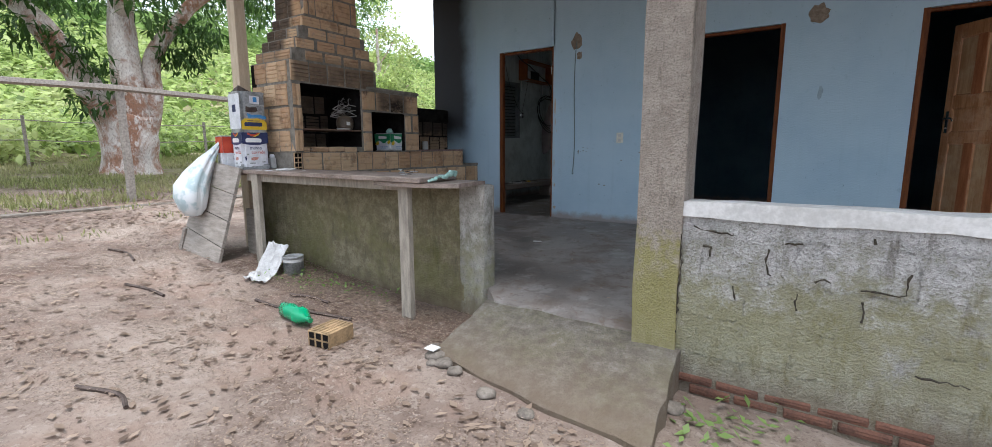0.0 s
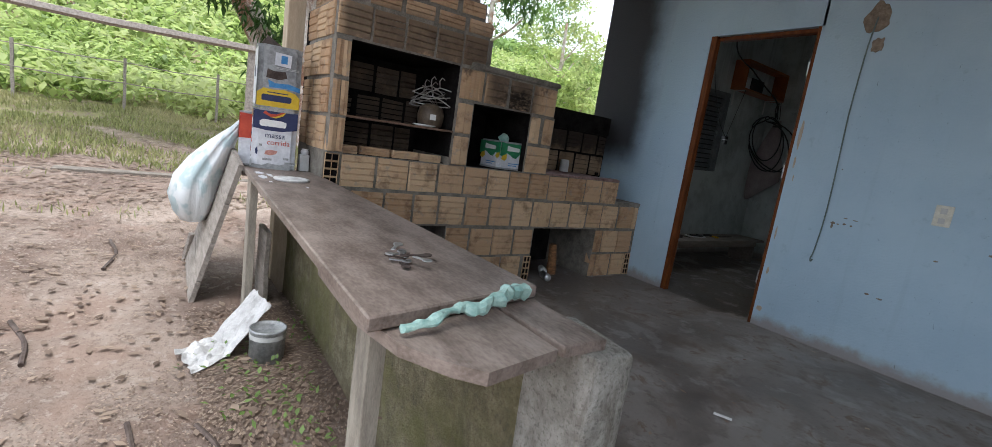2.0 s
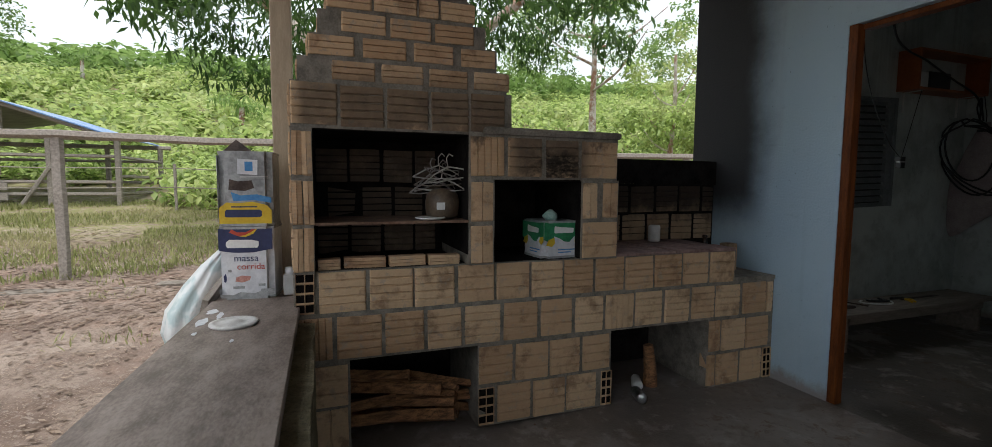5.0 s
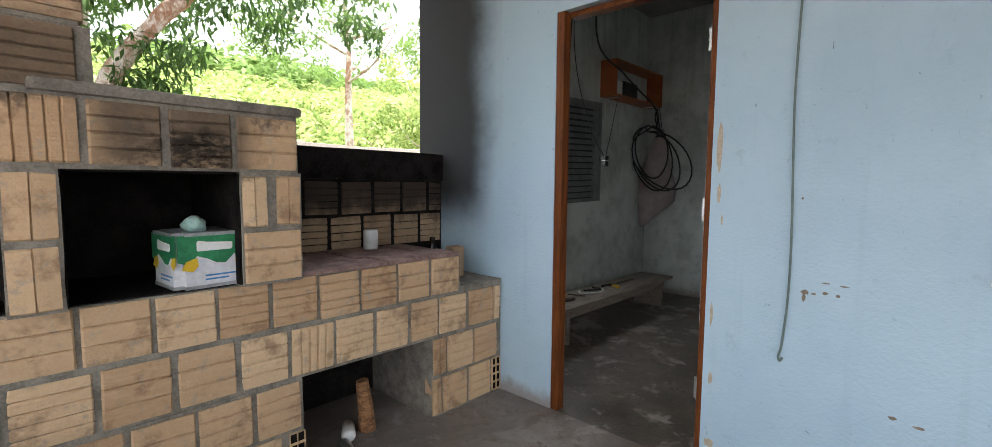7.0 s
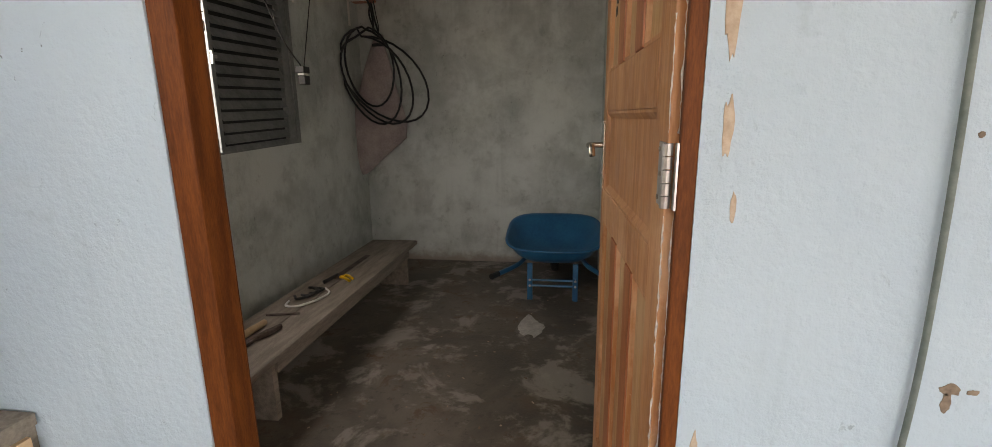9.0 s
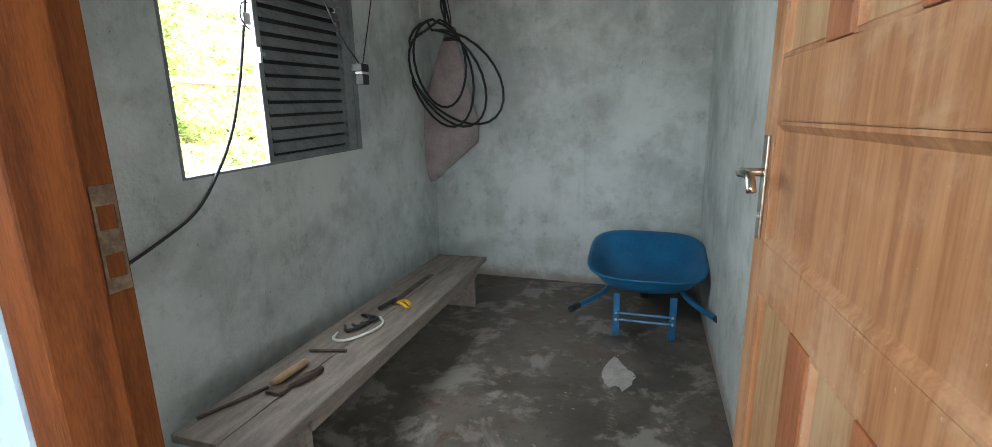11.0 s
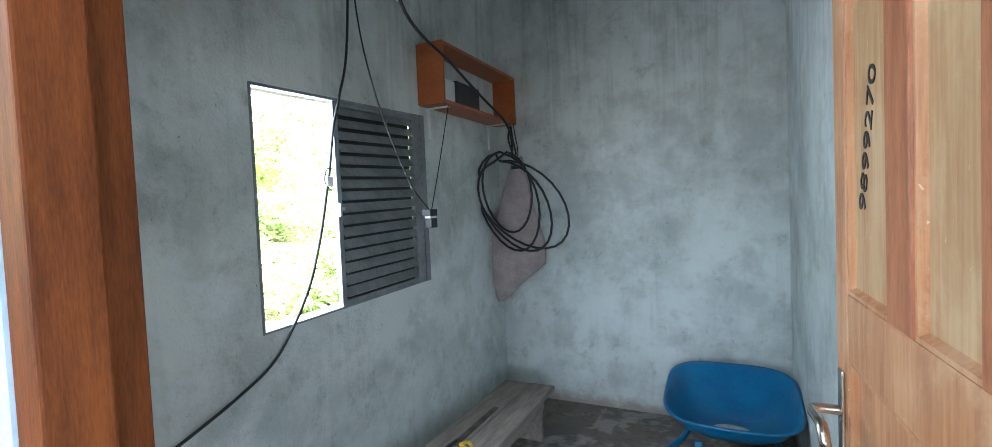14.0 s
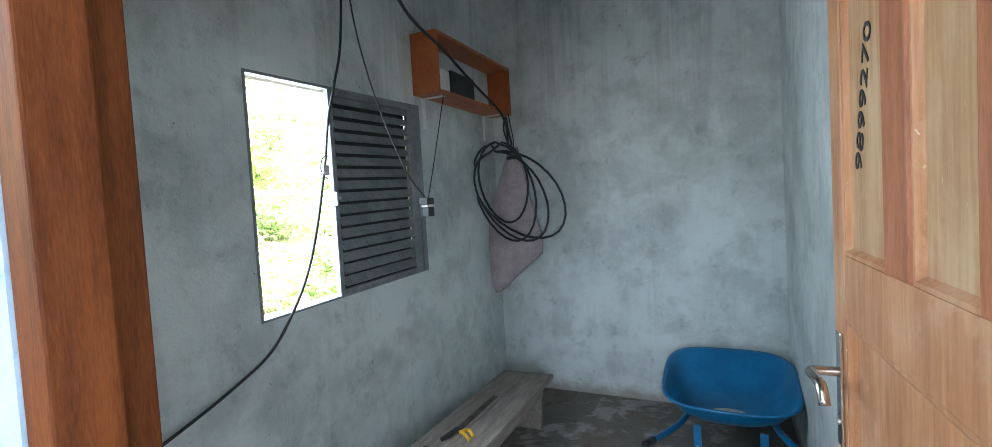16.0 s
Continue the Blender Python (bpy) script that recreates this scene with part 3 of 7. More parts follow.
M_CRACK = simple("dirt-filled crack", (0.03, 0.026, 0.02), (0.09, 0.078, 0.06), 0.95, 20, 120, bumpy=0.4, spec=0.1)
ck = random.Random(23)
CRACKS = (((3.168, 0.46), (3.185, 0.33), (3.17, 0.2), (3.175, 0.07), (3.162, -0.09)), ((3.28, 0.42), (3.31, 0.42), (3.31, 0.35)), ((3.55, 0.43), (3.54, 0.37), (3.56, 0.32), (3.58, 0.31)),
          ((3.73, 0.31), (3.77, 0.33), (3.80, 0.31)), ((3.89, 0.30), (3.96, 0.30), (4.03, 0.30), (4.04, 0.41)), ((3.92, 0.52), (3.93, 0.47)), ((3.42, 0.24), (3.43, 0.16)), ((3.67, 0.25), (3.67, 0.15)),
          ((3.90, 0.25), (3.91, 0.15)), ((4.09, -0.02), (4.18, -0.02), (4.27, -0.02)), ((3.23, 0.51), (3.30, 0.49), (3.43, 0.48)), ((3.61, 0.47), (3.70, 0.47)))
for line in CRACKS:
    bm = bmesh.new()
    pts = []
    for (xa, za), (xb, zb) in zip(line, line[1:]):
        n = max(2, int(math.hypot(xb - xa, zb - za) / 0.018))
        pts += [(xa + (xb - xa) * k / n + ck.uniform(-0.006, 0.006), -3.113, za + (zb - za) * k / n + ck.uniform(-0.006, 0.006)) for k in range(n)]
    tube(bm, pts, [ck.uniform(0.0015, 0.0065) for _ in pts], 6)
    tagged(part("wall_crack", bm, M_CRACK), "dirt-filled crack along a block joint", "crack", kind="structure")


def ramp_slab():
    bm = bmesh.new()
    n, k = 16, 10
    top, under = [], []
    for j in range(k + 1):
        v = j / k
        row, row2 = [], []
        for i in range(n + 1):
            u = i / n
            x = (1.95 + 0.02 * v) * (1 - u) + (3.19 + 0.06 * v) * u + 0.03 * noise.noise((u * 6, v * 6, 1))
            y = -3.02 - v * (0.56 + 0.18 * u) + 0.045 * noise.noise((u * 4, v * 4, 9)) * v
            z = -0.105 - 0.15 * v - 0.03 * u * v + 0.012 * noise.noise((u * 5, v * 5, 4)) - 0.03 * max(0, v - 0.85) / 0.15
            row.append(bm.verts.new((x, y, z)))
            row2.append(bm.verts.new((x, y, z - 0.3)))
        top.append(row)
        under.append(row2)
    for j in range(k):
        for i in range(n):
            bm.faces.new((top[j][i], top[j + 1][i], top[j + 1][i + 1], top[j][i + 1]))
    edge = [(0, i) for i in range(n + 1)] + [(j, n) for j in range(1, k + 1)] + [(k, i) for i in range(n - 1, -1, -1)] + [(j, 0) for j in range(k - 1, 0, -1)]
    for a, b in zip(edge, edge[1:] + edge[:1]):
        bm.faces.new((top[a[0]][a[1]], top[b[0]][b[1]], under[b[0]][b[1]], under[a[0]][a[1]]))
    structure("ramp", bm, M_RAMP, "cracked concrete ramp slab, mossy at the edge", "ramp", smooth=False)


ramp_slab()

# ---- door frames, doors, window ----
def door_frame(name, x0, x1, top, label):
    """A rebated frame: the stop stands proud on the veranda side, the leaf hangs behind it."""
    d = tagged(new(name), label, "door", kind="structure")
    d.location = (x0, 0, 0)
    for n, r in (("jamb", (x0 + 0.0005, x0 + 0.048, 0.003, 0.060, 0, top)), ("rebate", (x0 + 0.0005, x0 + 0.011, 0.060, 0.110, 0, top)),
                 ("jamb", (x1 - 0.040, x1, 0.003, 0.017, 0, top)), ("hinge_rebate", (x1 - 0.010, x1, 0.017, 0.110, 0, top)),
                 ("head", (x0 + 0.048, x1 - 0.012, 0.045, 0.110, top - 0.028, top))):
        bm = bmesh.new()
        box(bm, *r, bevel=0.003)
        # the hinge rebate carries its gap's shade as colour
        part(n, bm, M_GAPSHADE if n == "hinge_rebate" else M_FRAME, d)
    return d


entry = door_frame("door_1", 0.0, 0.828, 2.13, "red-brown wooden door frame with worn edges")
bm = bmesh.new()
for z0, z1 in ((1.085, 1.10), (1.125, 1.15), (1.175, 1.195)):
    box(bm, 0.010, 0.0125, 0.086, 0.104, z0, z1)
for y0, y1 in ((0.083, 0.086), (0.104, 0.107)):
    box(bm, 0.010, 0.0125, y0, y1, 1.085, 1.195)
part("strike_plate", bm, simple("tarnished brass", (0.10, 0.08, 0.06), (0.24, 0.20, 0.15), 0.45, 30, 120, metal=0.7, bumpy=0.1), entry, "tarnished strike plate")
door_frame("door_2", 2.464, 3.287, 2.05, "red-brown wooden frame of a dark doorway")
door_frame("door_3", 4.28, 5.12, 2.03, "red-brown wooden frame of a dark doorway")


M_MULLION = simple("red-brown mullion wood", (0.28, 0.09, 0.035), (0.46, 0.18, 0.08), 0.5, 5, 60, stretch=(8, 8, 1), bumpy=0.12)


def door_leaf(place, turn, label, width=0.78, height=2.08):
    """A panelled leaf: hinge edge at the origin, running along local x, room side at +y."""
    d = thing("door_leaf", place, label, "door")
    m = pose(*place, 0, 0, turn)
    t = 0.034

    def add(name, r, material, lab="", bevel=0.004, parent=None):
        bm = bmesh.new()
        box(bm, *r, bevel=bevel, turn=None)
        bmesh.ops.transform(bm, matrix=m, verts=bm.verts)
        return part(name, bm, material, parent or d, lab)

    def raised(x0, x1, z0, z1, material, lip=0.012):
        """A panel sunk in its opening, with a sloping moulding round it on both sides."""
        p = add("panel", (x0, x1, 0.011, t - 0.011, z0, z1), material, bevel=0)
        for y, k in ((t - 0.011, 1), (0.011, -1)):
            bm = bmesh.new()
            ring = []
            for inset, rise in ((0.0, 0.009), (0.006, 0.009), (lip, 0.0)):
                ring.append([bm.verts.new((px, y + k * rise, pz)) for px, pz in ((x0 + inset, z0 + inset), (x1 - inset, z0 + inset), (x1 - inset, z1 - inset), (x0 + inset, z1 - inset))])
            for ra, rb in zip(ring, ring[1:]):
                for q in range(4):
                    bm.faces.new((ra[q], ra[(q + 1) % 4], rb[(q + 1) % 4], rb[q]))
            bmesh.ops.transform(bm, matrix=m, verts=bm.verts)
            part("moulding", bm, M_DOOR, p)
    w, h = width, height
    near, far = 0.088, w - 0.07
    add("stile", (0, near, 0, t, 0.01, h), M_DOOR)
    add("stile", (far, w, 0, t, 0.01, h), M_DOOR)
    for z0, z1 in ((0.01, 0.17), (0.915, 1.01), (1.236, 1.345), (h - 0.12, h)):
        add("rail", (near, far, 0.0005, t - 0.0005, z0, z1), M_DOOR)
    cuts = (near, 0.228, 0.306, 0.453, 0.535, far)
    for z0, z1 in ((0.17, 0.915), (1.345, h - 0.12)):
        for k in range(3):
            raised(cuts[2 * k], cuts[2 * k + 1], z0, z1, M_DOORPANEL)
        for k in (1, 3):
            add("mullion", (cuts[k], cuts[k + 1], 0.0, t + 0.002, z0, z1), M_MULLION, "red-brown mullion")
    raised(near, far, 1.01, 1.236, M_DOOR, 0.018)
    bm = bmesh.new()
    box(bm, w - 0.006, w + 0.003, 0.008, t - 0.008, 1.0, 1.22)
    for q in (1, -1):
        y = t if q > 0 else 0.0
        box(bm, w - 0.055, w - 0.028, min(y, y + q * 0.006), max(y, y + q * 0.006), 1.01, 1.21, bevel=0.002)
    bmesh.ops.transform(bm, matrix=m, verts=bm.verts)
    plate = part("lock_plate", bm, M_CHROME, d, "worn chrome lock plate")
    for q in (1, -1):
        bm = bmesh.new()
        y = t if q > 0 else 0.0
        path = smooth_path([(w - 0.042, y, 1.14), (w - 0.042, y + q * 0.040, 1.14), (w - 0.055, y + q * 0.048, 1.14), (w - 0.115, y + q * 0.046, 1.142), (w - 0.135, y + q * 0.044, 1.115)], 5)
        tube(bm, path, 0.0085, 10)
        bmesh.ops.transform(bm, matrix=m, verts=bm.verts)
        part("handle", bm, M_CHROME, plate, "worn chrome lever handle", smooth=True)
        bm = bmesh.new()
        tube(bm, [(w - 0.042, y, 1.055), (w - 0.042, y + q * 0.010, 1.055)], 0.008, 10)
        bmesh.ops.transform(bm, matrix=m, verts=bm.verts)
        part("lock_cylinder", bm, M_STEEL, plate)
    return d, m


leaf, leaf_m = door_leaf((0.811, 0.034, 0.0), 92.5, "open panelled wooden door with worn varnish and a pencilled number", 0.80, 2.08)
door_leaf((5.08, 0.12, 0.0), 128, "brown panelled door standing open in the dark room", 0.76, 1.98)

# hinges on the near edge of the open leaf
for z in (0.35, 1.14, 1.85):
    bm = bmesh.new()
    box(bm, 0.7725, 0.7755, 0.034, 0.073, z - 0.047, z + 0.047, bevel=0.001)
    box(bm, 0.7845, 0.7875, 0.004, 0.0175, z - 0.047, z + 0.047)
    hinge = part("hinge", bm, M_STEEL, leaf, "galvanised steel hinge")
    for k in range(5):
        bm = bmesh.new()
        tube(bm, [(0.776, 0.0255, z - 0.047 + k * 0.019), (0.776, 0.0255, z - 0.030 + k * 0.019)], 0.0075, 10)
        part("knuckle", bm, M_STEEL, hinge)
    for dz, dy in ((-0.036, 0.062), (0, 0.05), (0.036, 0.062)):
        bm = bmesh.new()
        tube(bm, [(0.7725, dy, z + dz), (0.7705, dy, z + dz)], 0.004, 8)
        part("screw", bm, M_CHROME, hinge)

# ridges of pale filler left along the frame beside the leaf
M_FILLER = simple("pale paint and filler", (0.46, 0.44, 0.41), (0.72, 0.70, 0.67), 0.8, 40, 160, bumpy=0.6)
fr = random.Random(17)
for y, x, z0, z1 in ((0.0185, 0.788, 1.20, 1.42), (0.0185, 0.788, 0.45, 1.08), (0.033, 0.7775, 1.20, 1.36), (0.033, 0.7775, 0.62, 1.08)):
    bm = bmesh.new()
    n = int((z1 - z0) / 0.009)
    tube(bm, [(x + fr.uniform(-0.001, 0.001), y + fr.uniform(-0.0012, 0.0012), z0 + (z1 - z0) * k / n) for k in range(n + 1)], [fr.choice((0.0003, 0.0004, 0.0008, 0.0014, 0.0020)) for k in range(n + 1)], 6)
    tagged(part("trim_filler", bm, M_FILLER, smooth=True), "ragged line of pale filler on the door frame", "trim", kind="structure")

txt = bpy.data.curves.new("number", "FONT")
txt.body, txt.size, txt.extrude = "9899270", 0.048, 0.0006
txt.materials.append(M_BLACK)
txt_ob = new("number", txt)
txt_ob.matrix_basis = leaf_m @ Matrix.Translation((0.668, 0.0237, 1.475)) @ Matrix.Rotation(radians(90), 4, "X") @ Matrix.Rotation(radians(180), 4, "Y") @ Matrix.Rotation(radians(74), 4, "Z") @ Matrix.Diagonal((1.3, 0.95, 1, 1))
txt_ob.parent = leaf
txt_ob.matrix_parent_inverse = leaf.matrix_basis.inverted()
txt_ob["label"] = "number written in black marker"

M_SHUTTER = simple("grey painted steel shutter", (0.13, 0.145, 0.15), (0.24, 0.255, 0.26), 0.55, 6, 60, bumpy=0.1)


def window():
    w = tagged(new("window_1"), "grey steel louvred window, half slid open", "window", kind="structure")
    w.location = (-1.11, 1.61, 1.07)

    def add(name, rows, mat_, lab="", turn=None):
        bm = bmesh.new()
        for r in rows:
            box(bm, *r)
        if turn:
            bmesh.ops.transform(bm, matrix=turn, verts=bm.verts)
        bmesh.ops.transform(bm, matrix=WINDOW_LEAN, verts=bm.verts)
        part(name, bm, mat_, w, lab)
    add("window_frame", [(-1.152, -1.068, 1.075, 1.088, 1.072, 2.04), (-1.152, -1.066, 2.205, 2.245, 1.072, 2.04),
                         (-1.152, -1.068, 1.088, 2.205, 1.072, 1.082), (-1.152, -1.068, 1.088, 2.205, 2.028, 2.04)], M_SHUTTER)
    add("sash_frame", [(-1.098, -1.073, 1.515, 1.543, 1.082, 2.028), (-1.098, -1.073, 2.13, 2.205, 1.082, 2.028),
                       (-1.098, -1.073, 1.543, 2.13, 1.082, 1.105), (-1.098, -1.073, 1.543, 2.13, 2.006, 2.028)], M_SHUTTER)
    # added black sheet: its colour gives the gaps between slats their shade
    add("gap_shade", [(-1.104, -1.100, 1.543, 2.13, 1.10, 2.01)], M_BLACK)
    for k in range(16):
        add("slat", [(-0.026, 0.022, 1.545, 2.128, -0.002, 0.002)], M_SHUTTER, "", pose(-1.078, 0, 1.118 + k * 0.0565 + 0.02, 0, 58, 0))
    add("latch", [(-1.073, -1.062, 1.517, 1.53, 1.50, 1.56), (-1.062, -1.052, 1.508, 1.54, 1.525, 1.54)], M_STEEL, "small steel latch")


window()


# ---- barbecue of hollow clay bricks ----
def rib_profile(n, depth=0.0075):
    pts = [(-0.5, -0.0)]
    for k in range(n):
        c = -0.5 + (k + 1) / (n + 1)
        pts += [(c - 0.03, 0.0), (c, depth), (c + 0.03, 0.0)]
    return pts + [(0.5, 0.0)]


def brick_mesh(name, ribs, upright=False):
    """A brick 1 x 1 in its face and 0.07 m deep; its face looks along -y. Its corners are a little worn."""
    bm = bmesh.new()
    prof = rib_profile(ribs) if ribs else [(-0.5, 0.0), (0.5, 0.0)]
    cols = []
    for u in (-0.5, -0.47, 0.47, 0.5):
        edge = abs(u) == 0.5
        col = []
        for v, d in prof:
            vv, dd = v, d + (0.006 if edge else 0.0) + (0.004 if abs(v) == 0.5 else 0.0)
            col.append(bm.verts.new((u, dd, vv) if not upright else (vv, dd, u)))
        cols.append(col)
    for a, b in zip(cols, cols[1:]):
        for i in range(len(prof) - 1):
            bm.faces.new((a[i], b[i], b[i + 1], a[i + 1]))
    loop = cols[0] + [c[-1] for c in cols[1:]] + cols[-1][-2::-1] + [c[0] for c in cols[-2:0:-1]]
    back = [bm.verts.new((v.co.x, 0.07, v.co.z)) for v in loop]
    for i in range(len(loop)):
        bm.faces.new((loop[i], loop[(i + 1) % len(loop)], back[(i + 1) % len(loop)], back[i]))
    return mesh_of(name, bm, M_BRICK)


def hollow_mesh(nx, nz):
    bm = bmesh.new()
    bmesh.ops.create_grid(bm, x_segments=nx, y_segments=nz, size=0.5, matrix=pose(0, 0, 0, 90, 0, 0))
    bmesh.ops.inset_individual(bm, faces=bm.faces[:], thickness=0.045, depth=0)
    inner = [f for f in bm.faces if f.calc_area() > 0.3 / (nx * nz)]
    # insets stay shallow; the hollows' deep shade is put into their colour
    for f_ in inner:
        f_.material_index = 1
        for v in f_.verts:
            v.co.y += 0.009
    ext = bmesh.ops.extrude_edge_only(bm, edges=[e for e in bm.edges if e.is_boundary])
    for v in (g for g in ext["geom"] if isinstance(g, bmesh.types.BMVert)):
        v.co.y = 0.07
    return mesh_of("hollow_brick", bm, [M_BRICK, M_SOOTSHADE])


BR_H, BR_V, BR_F = brick_mesh("ribbed_brick", 4), brick_mesh("upright_brick", 4, True), brick_mesh("plain_brick", 2)
BR_H2, BR_V2 = brick_mesh("ribbed_brick_b", 3), brick_mesh("upright_brick_b", 1, True)
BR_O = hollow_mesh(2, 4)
rng = random.Random(7)


def lay(parent, me, face, u0, u1, z0, z1, plane, name="brick"):
    """One brick in a face that looks east ('E', u is y) or south ('S', u is x)."""
    ob = new(name, me)
    j = lambda a: rng.uniform(-a, a)
    c, z = (u0 + u1) / 2 + j(0.003), (z0 + z1) / 2 + j(0.003)
    off = rng.uniform(-0.004, 0.004)
    if face == "E":
        m = Matrix.Translation((plane + off, c, z)) @ pose(0, 0, 0, j(0.8), j(0.9), 90 + j(1.2))
    else:
        m = Matrix.Translation((c, plane - off, z)) @ pose(0, 0, 0, j(0.8), j(0.9), j(1.2))
    ob.matrix_basis = m @ Matrix.Diagonal((u1 - u0, 1, z1 - z0, 1))
    ob.parent = parent
    ob.matrix_parent_inverse = parent.matrix_basis.inverted()
    return ob


def course(parent, kinds, face, u, z0, z1, plane, widths, gap=0.016):
    for k, w in enumerate(widths):
        if w > 0:
            lay(parent, kinds[k % len(kinds)], face, u, u + w, z0, z1, plane)
        u += abs(w) + gap
    return u


def barbecue():
    b = thing("brick_barbecue", (-0.65, -1.4, 0.0), "barbecue, oven and stove of bare hollow clay bricks, smoke-blackened", "barbecue")
    fx = -0.378
    core = [(-0.98, fx, -2.868, -2.635, 0, 0.43), (-0.98, fx, -2.01, -1.222, 0, 0.43), (-0.98, fx, -0.53, -0.002, -0.02, 0.43),
            (-0.98, fx, -2.868, -0.002, 0.43, 0.66), (-0.98, fx - 0.004, -2.868, -0.33, 0.66, 0.853)]
    for r in core:
        bm = boxes(r)
        rough_up(bm, 0.004, 5, 9)
        part("base", bm, M_MORTAR, b, "grey cement mortar")
    for r in ((-0.97, -0.335, -2.864, -2.777, 0.853, 1.49), (-0.97, -0.335, -2.068, -1.942, 0.853, 1.275), (-0.97, -0.335, -2.068, -1.888, 1.275, 1.49),
               (-0.96, -0.335, -1.452, -1.228, 0.853, 1.275), (-0.96, -0.335, -1.888, -1.24, 1.275, 1.515)):
        bm = boxes(r)
        rough_up(bm, 0.003, 4, 9)
        part("pier", bm, M_MORTAR, b, "grey cement mortar")
    bm = bmesh.new()
    box(bm, -0.96, -0.318, -2.0, -1.222, 1.49, 1.53, bevel=0.018)
    rough_up(bm, 0.003, 3, 9)
    part("oven_top", bm, M_MORTAR, b, "rounded sooty cement top")
    part("hearth_back", boxes((-0.99, -0.91, -2.864, -1.228, 0.853, 1.49), (-0.99, -0.91, -2.864, -1.86, 1.49, 1.68)), M_SOOTSHADE, b, "smoke-blackened back")
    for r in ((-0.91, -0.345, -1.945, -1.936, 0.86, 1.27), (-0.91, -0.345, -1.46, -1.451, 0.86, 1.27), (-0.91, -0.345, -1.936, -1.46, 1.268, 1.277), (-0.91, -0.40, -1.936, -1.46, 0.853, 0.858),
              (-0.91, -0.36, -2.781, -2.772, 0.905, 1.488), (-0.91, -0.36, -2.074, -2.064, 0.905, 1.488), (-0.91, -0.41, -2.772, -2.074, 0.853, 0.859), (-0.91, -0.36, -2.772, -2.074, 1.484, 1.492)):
        part("lining", boxes(r), M_SOOTSHADE, b, "black sooty lining")
    # niche backs in near-black: the shade under the slab is their colour
    part("niche_back", boxes((-0.975, -0.94, -2.635, -2.01, -0.02, 0.43)), M_SOOTSHADE, b)
    part("niche_back", boxes((-0.975, -0.94, -1.222, -0.53, -0.02, 0.43)), M_SOOTSHADE, b)
    steps = [(1.49, 1.69, -2.866, -1.845, -0.99), (1.69, 1.792, -2.835, -1.872, -0.94), (1.792, 1.895, -2.79, -1.926, -0.90), (1.895, 1.997, -2.75, -1.984, -0.86),
             (1.997, 2.10, -2.712, -2.048, -0.82), (2.10, 3.3, -2.685, -2.075, -0.80)]
    for z0, z1, y0, y1, x0 in steps:
        bm = boxes((x0, -0.352, y0 + 0.004, y1 - 0.004, z0, z1))
        rough_up(bm, 0.003, 4, 9)
        part("hood_step", bm, M_MORTAR, b, "step of the hood set in grey mortar")
    bm = boxes((-0.985, -0.925, -1.228, -0.002, 0.66, 1.26))
    part("stove_back", bm, M_SOOTSHADE, b)
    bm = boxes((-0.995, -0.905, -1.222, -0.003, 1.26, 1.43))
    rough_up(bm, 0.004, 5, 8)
    part("back_cap", bm, M_SOOTSHADE, b, "black sooty capping")
    # courses of the front, from the floor upwards
    P = -0.366
    course(b, [BR_F, BR_H2], "E", -2.86, 0.225, 0.415, P, [0.215])
    course(b, [BR_V2], "E", -2.80, 0.015, 0.205, P, [0.155])
    course(b, [BR_H2, BR_F, BR_H2], "E", -2.005, 0.226, 0.418, P, [0.185, 0.185, 0.182, 0.17])
    lay(b, BR_O, "E", -2.008, -1.925, 0.012, 0.205, P)
    course(b, [BR_H2], "E", -1.905, 0.012, 0.206, P, [0.187, 0.187, 0.187])
    lay(b, BR_O, "E", -1.285, -1.222, 0.012, 0.206, P)
    course(b, [BR_V2, BR_H2, BR_H2], "E", -0.525, 0.225, 0.418, P, [0.085, 0.185, 0.19])
    course(b, [BR_H2, BR_H2, BR_O], "E", -0.455, 0.012, 0.206, P, [0.175, 0.17, 0.065])
    lay(b, BR_V2, "E", -0.528, -0.47, 0.012, 0.206, P)
    course(b, [BR_V, BR_H, BR_H, BR_H, BR_H, BR_F, BR_F, BR_H2], "E", -2.86, 0.446, 0.64, P, [0.15, 0.2, 0.185, 0.17, 0.19, 0.19, 0.185, 0.175, 0.18, 0.185, 0.175, 0.17, 0.19, 0.185, 0.045], 0.019)
    lay(b, BR_O, "E", -2.862, -2.785, 0.664, 0.848, P + 0.004)
    course(b, [BR_H, BR_H, BR_H, BR_F, BR_F, BR_H2, BR_H], "E", -2.765, 0.662, 0.848, P - 0.002, [0.205, 0.2, 0.195, 0.187, 0.18, 0.18, 0.175, 0.18, 0.185, 0.185, 0.185, 0.185])
    # hearth ledge, piers and the oven's face
    course(b, [BR_F], "E", -2.768, 0.855, 0.902, -0.40, [0.10, 0.19, 0.175, 0.16])
    for z in (0.862, 1.072, 1.284):
        course(b, [BR_V2], "E", -2.861, z, z + 0.19, -0.324, [0.04, 0.04], 0.003)
    course(b, [BR_V2], "E", -2.062, 0.86, 1.045, -0.324, [0.11])
    course(b, [BR_V2], "E", -2.062, 1.068, 1.262, -0.324, [0.112])
    course(b, [BR_V, BR_H2, BR_H, BR_F], "E", -2.062, 1.288, 1.478, -0.324, [0.17, 0.185, 0.185, 0.215], 0.022)
    course(b, [BR_V2], "E", -1.447, 1.075, 1.262, -0.324, [0.085, 0.09], 0.036)
    course(b, [BR_F], "E", -1.447, 0.864, 1.052, -0.324, [0.212])
    course(b, [BR_H], "E", -2.862, 1.503, 1.680, -0.341, [0.19, 0.19, 0.19, 0.18, 0.17], 0.014)
    course(b, [BR_F], "E", -2.69, 1.704, 1.785, -0.341, [0.185, 0.19, 0.185, 0.18], 0.028)
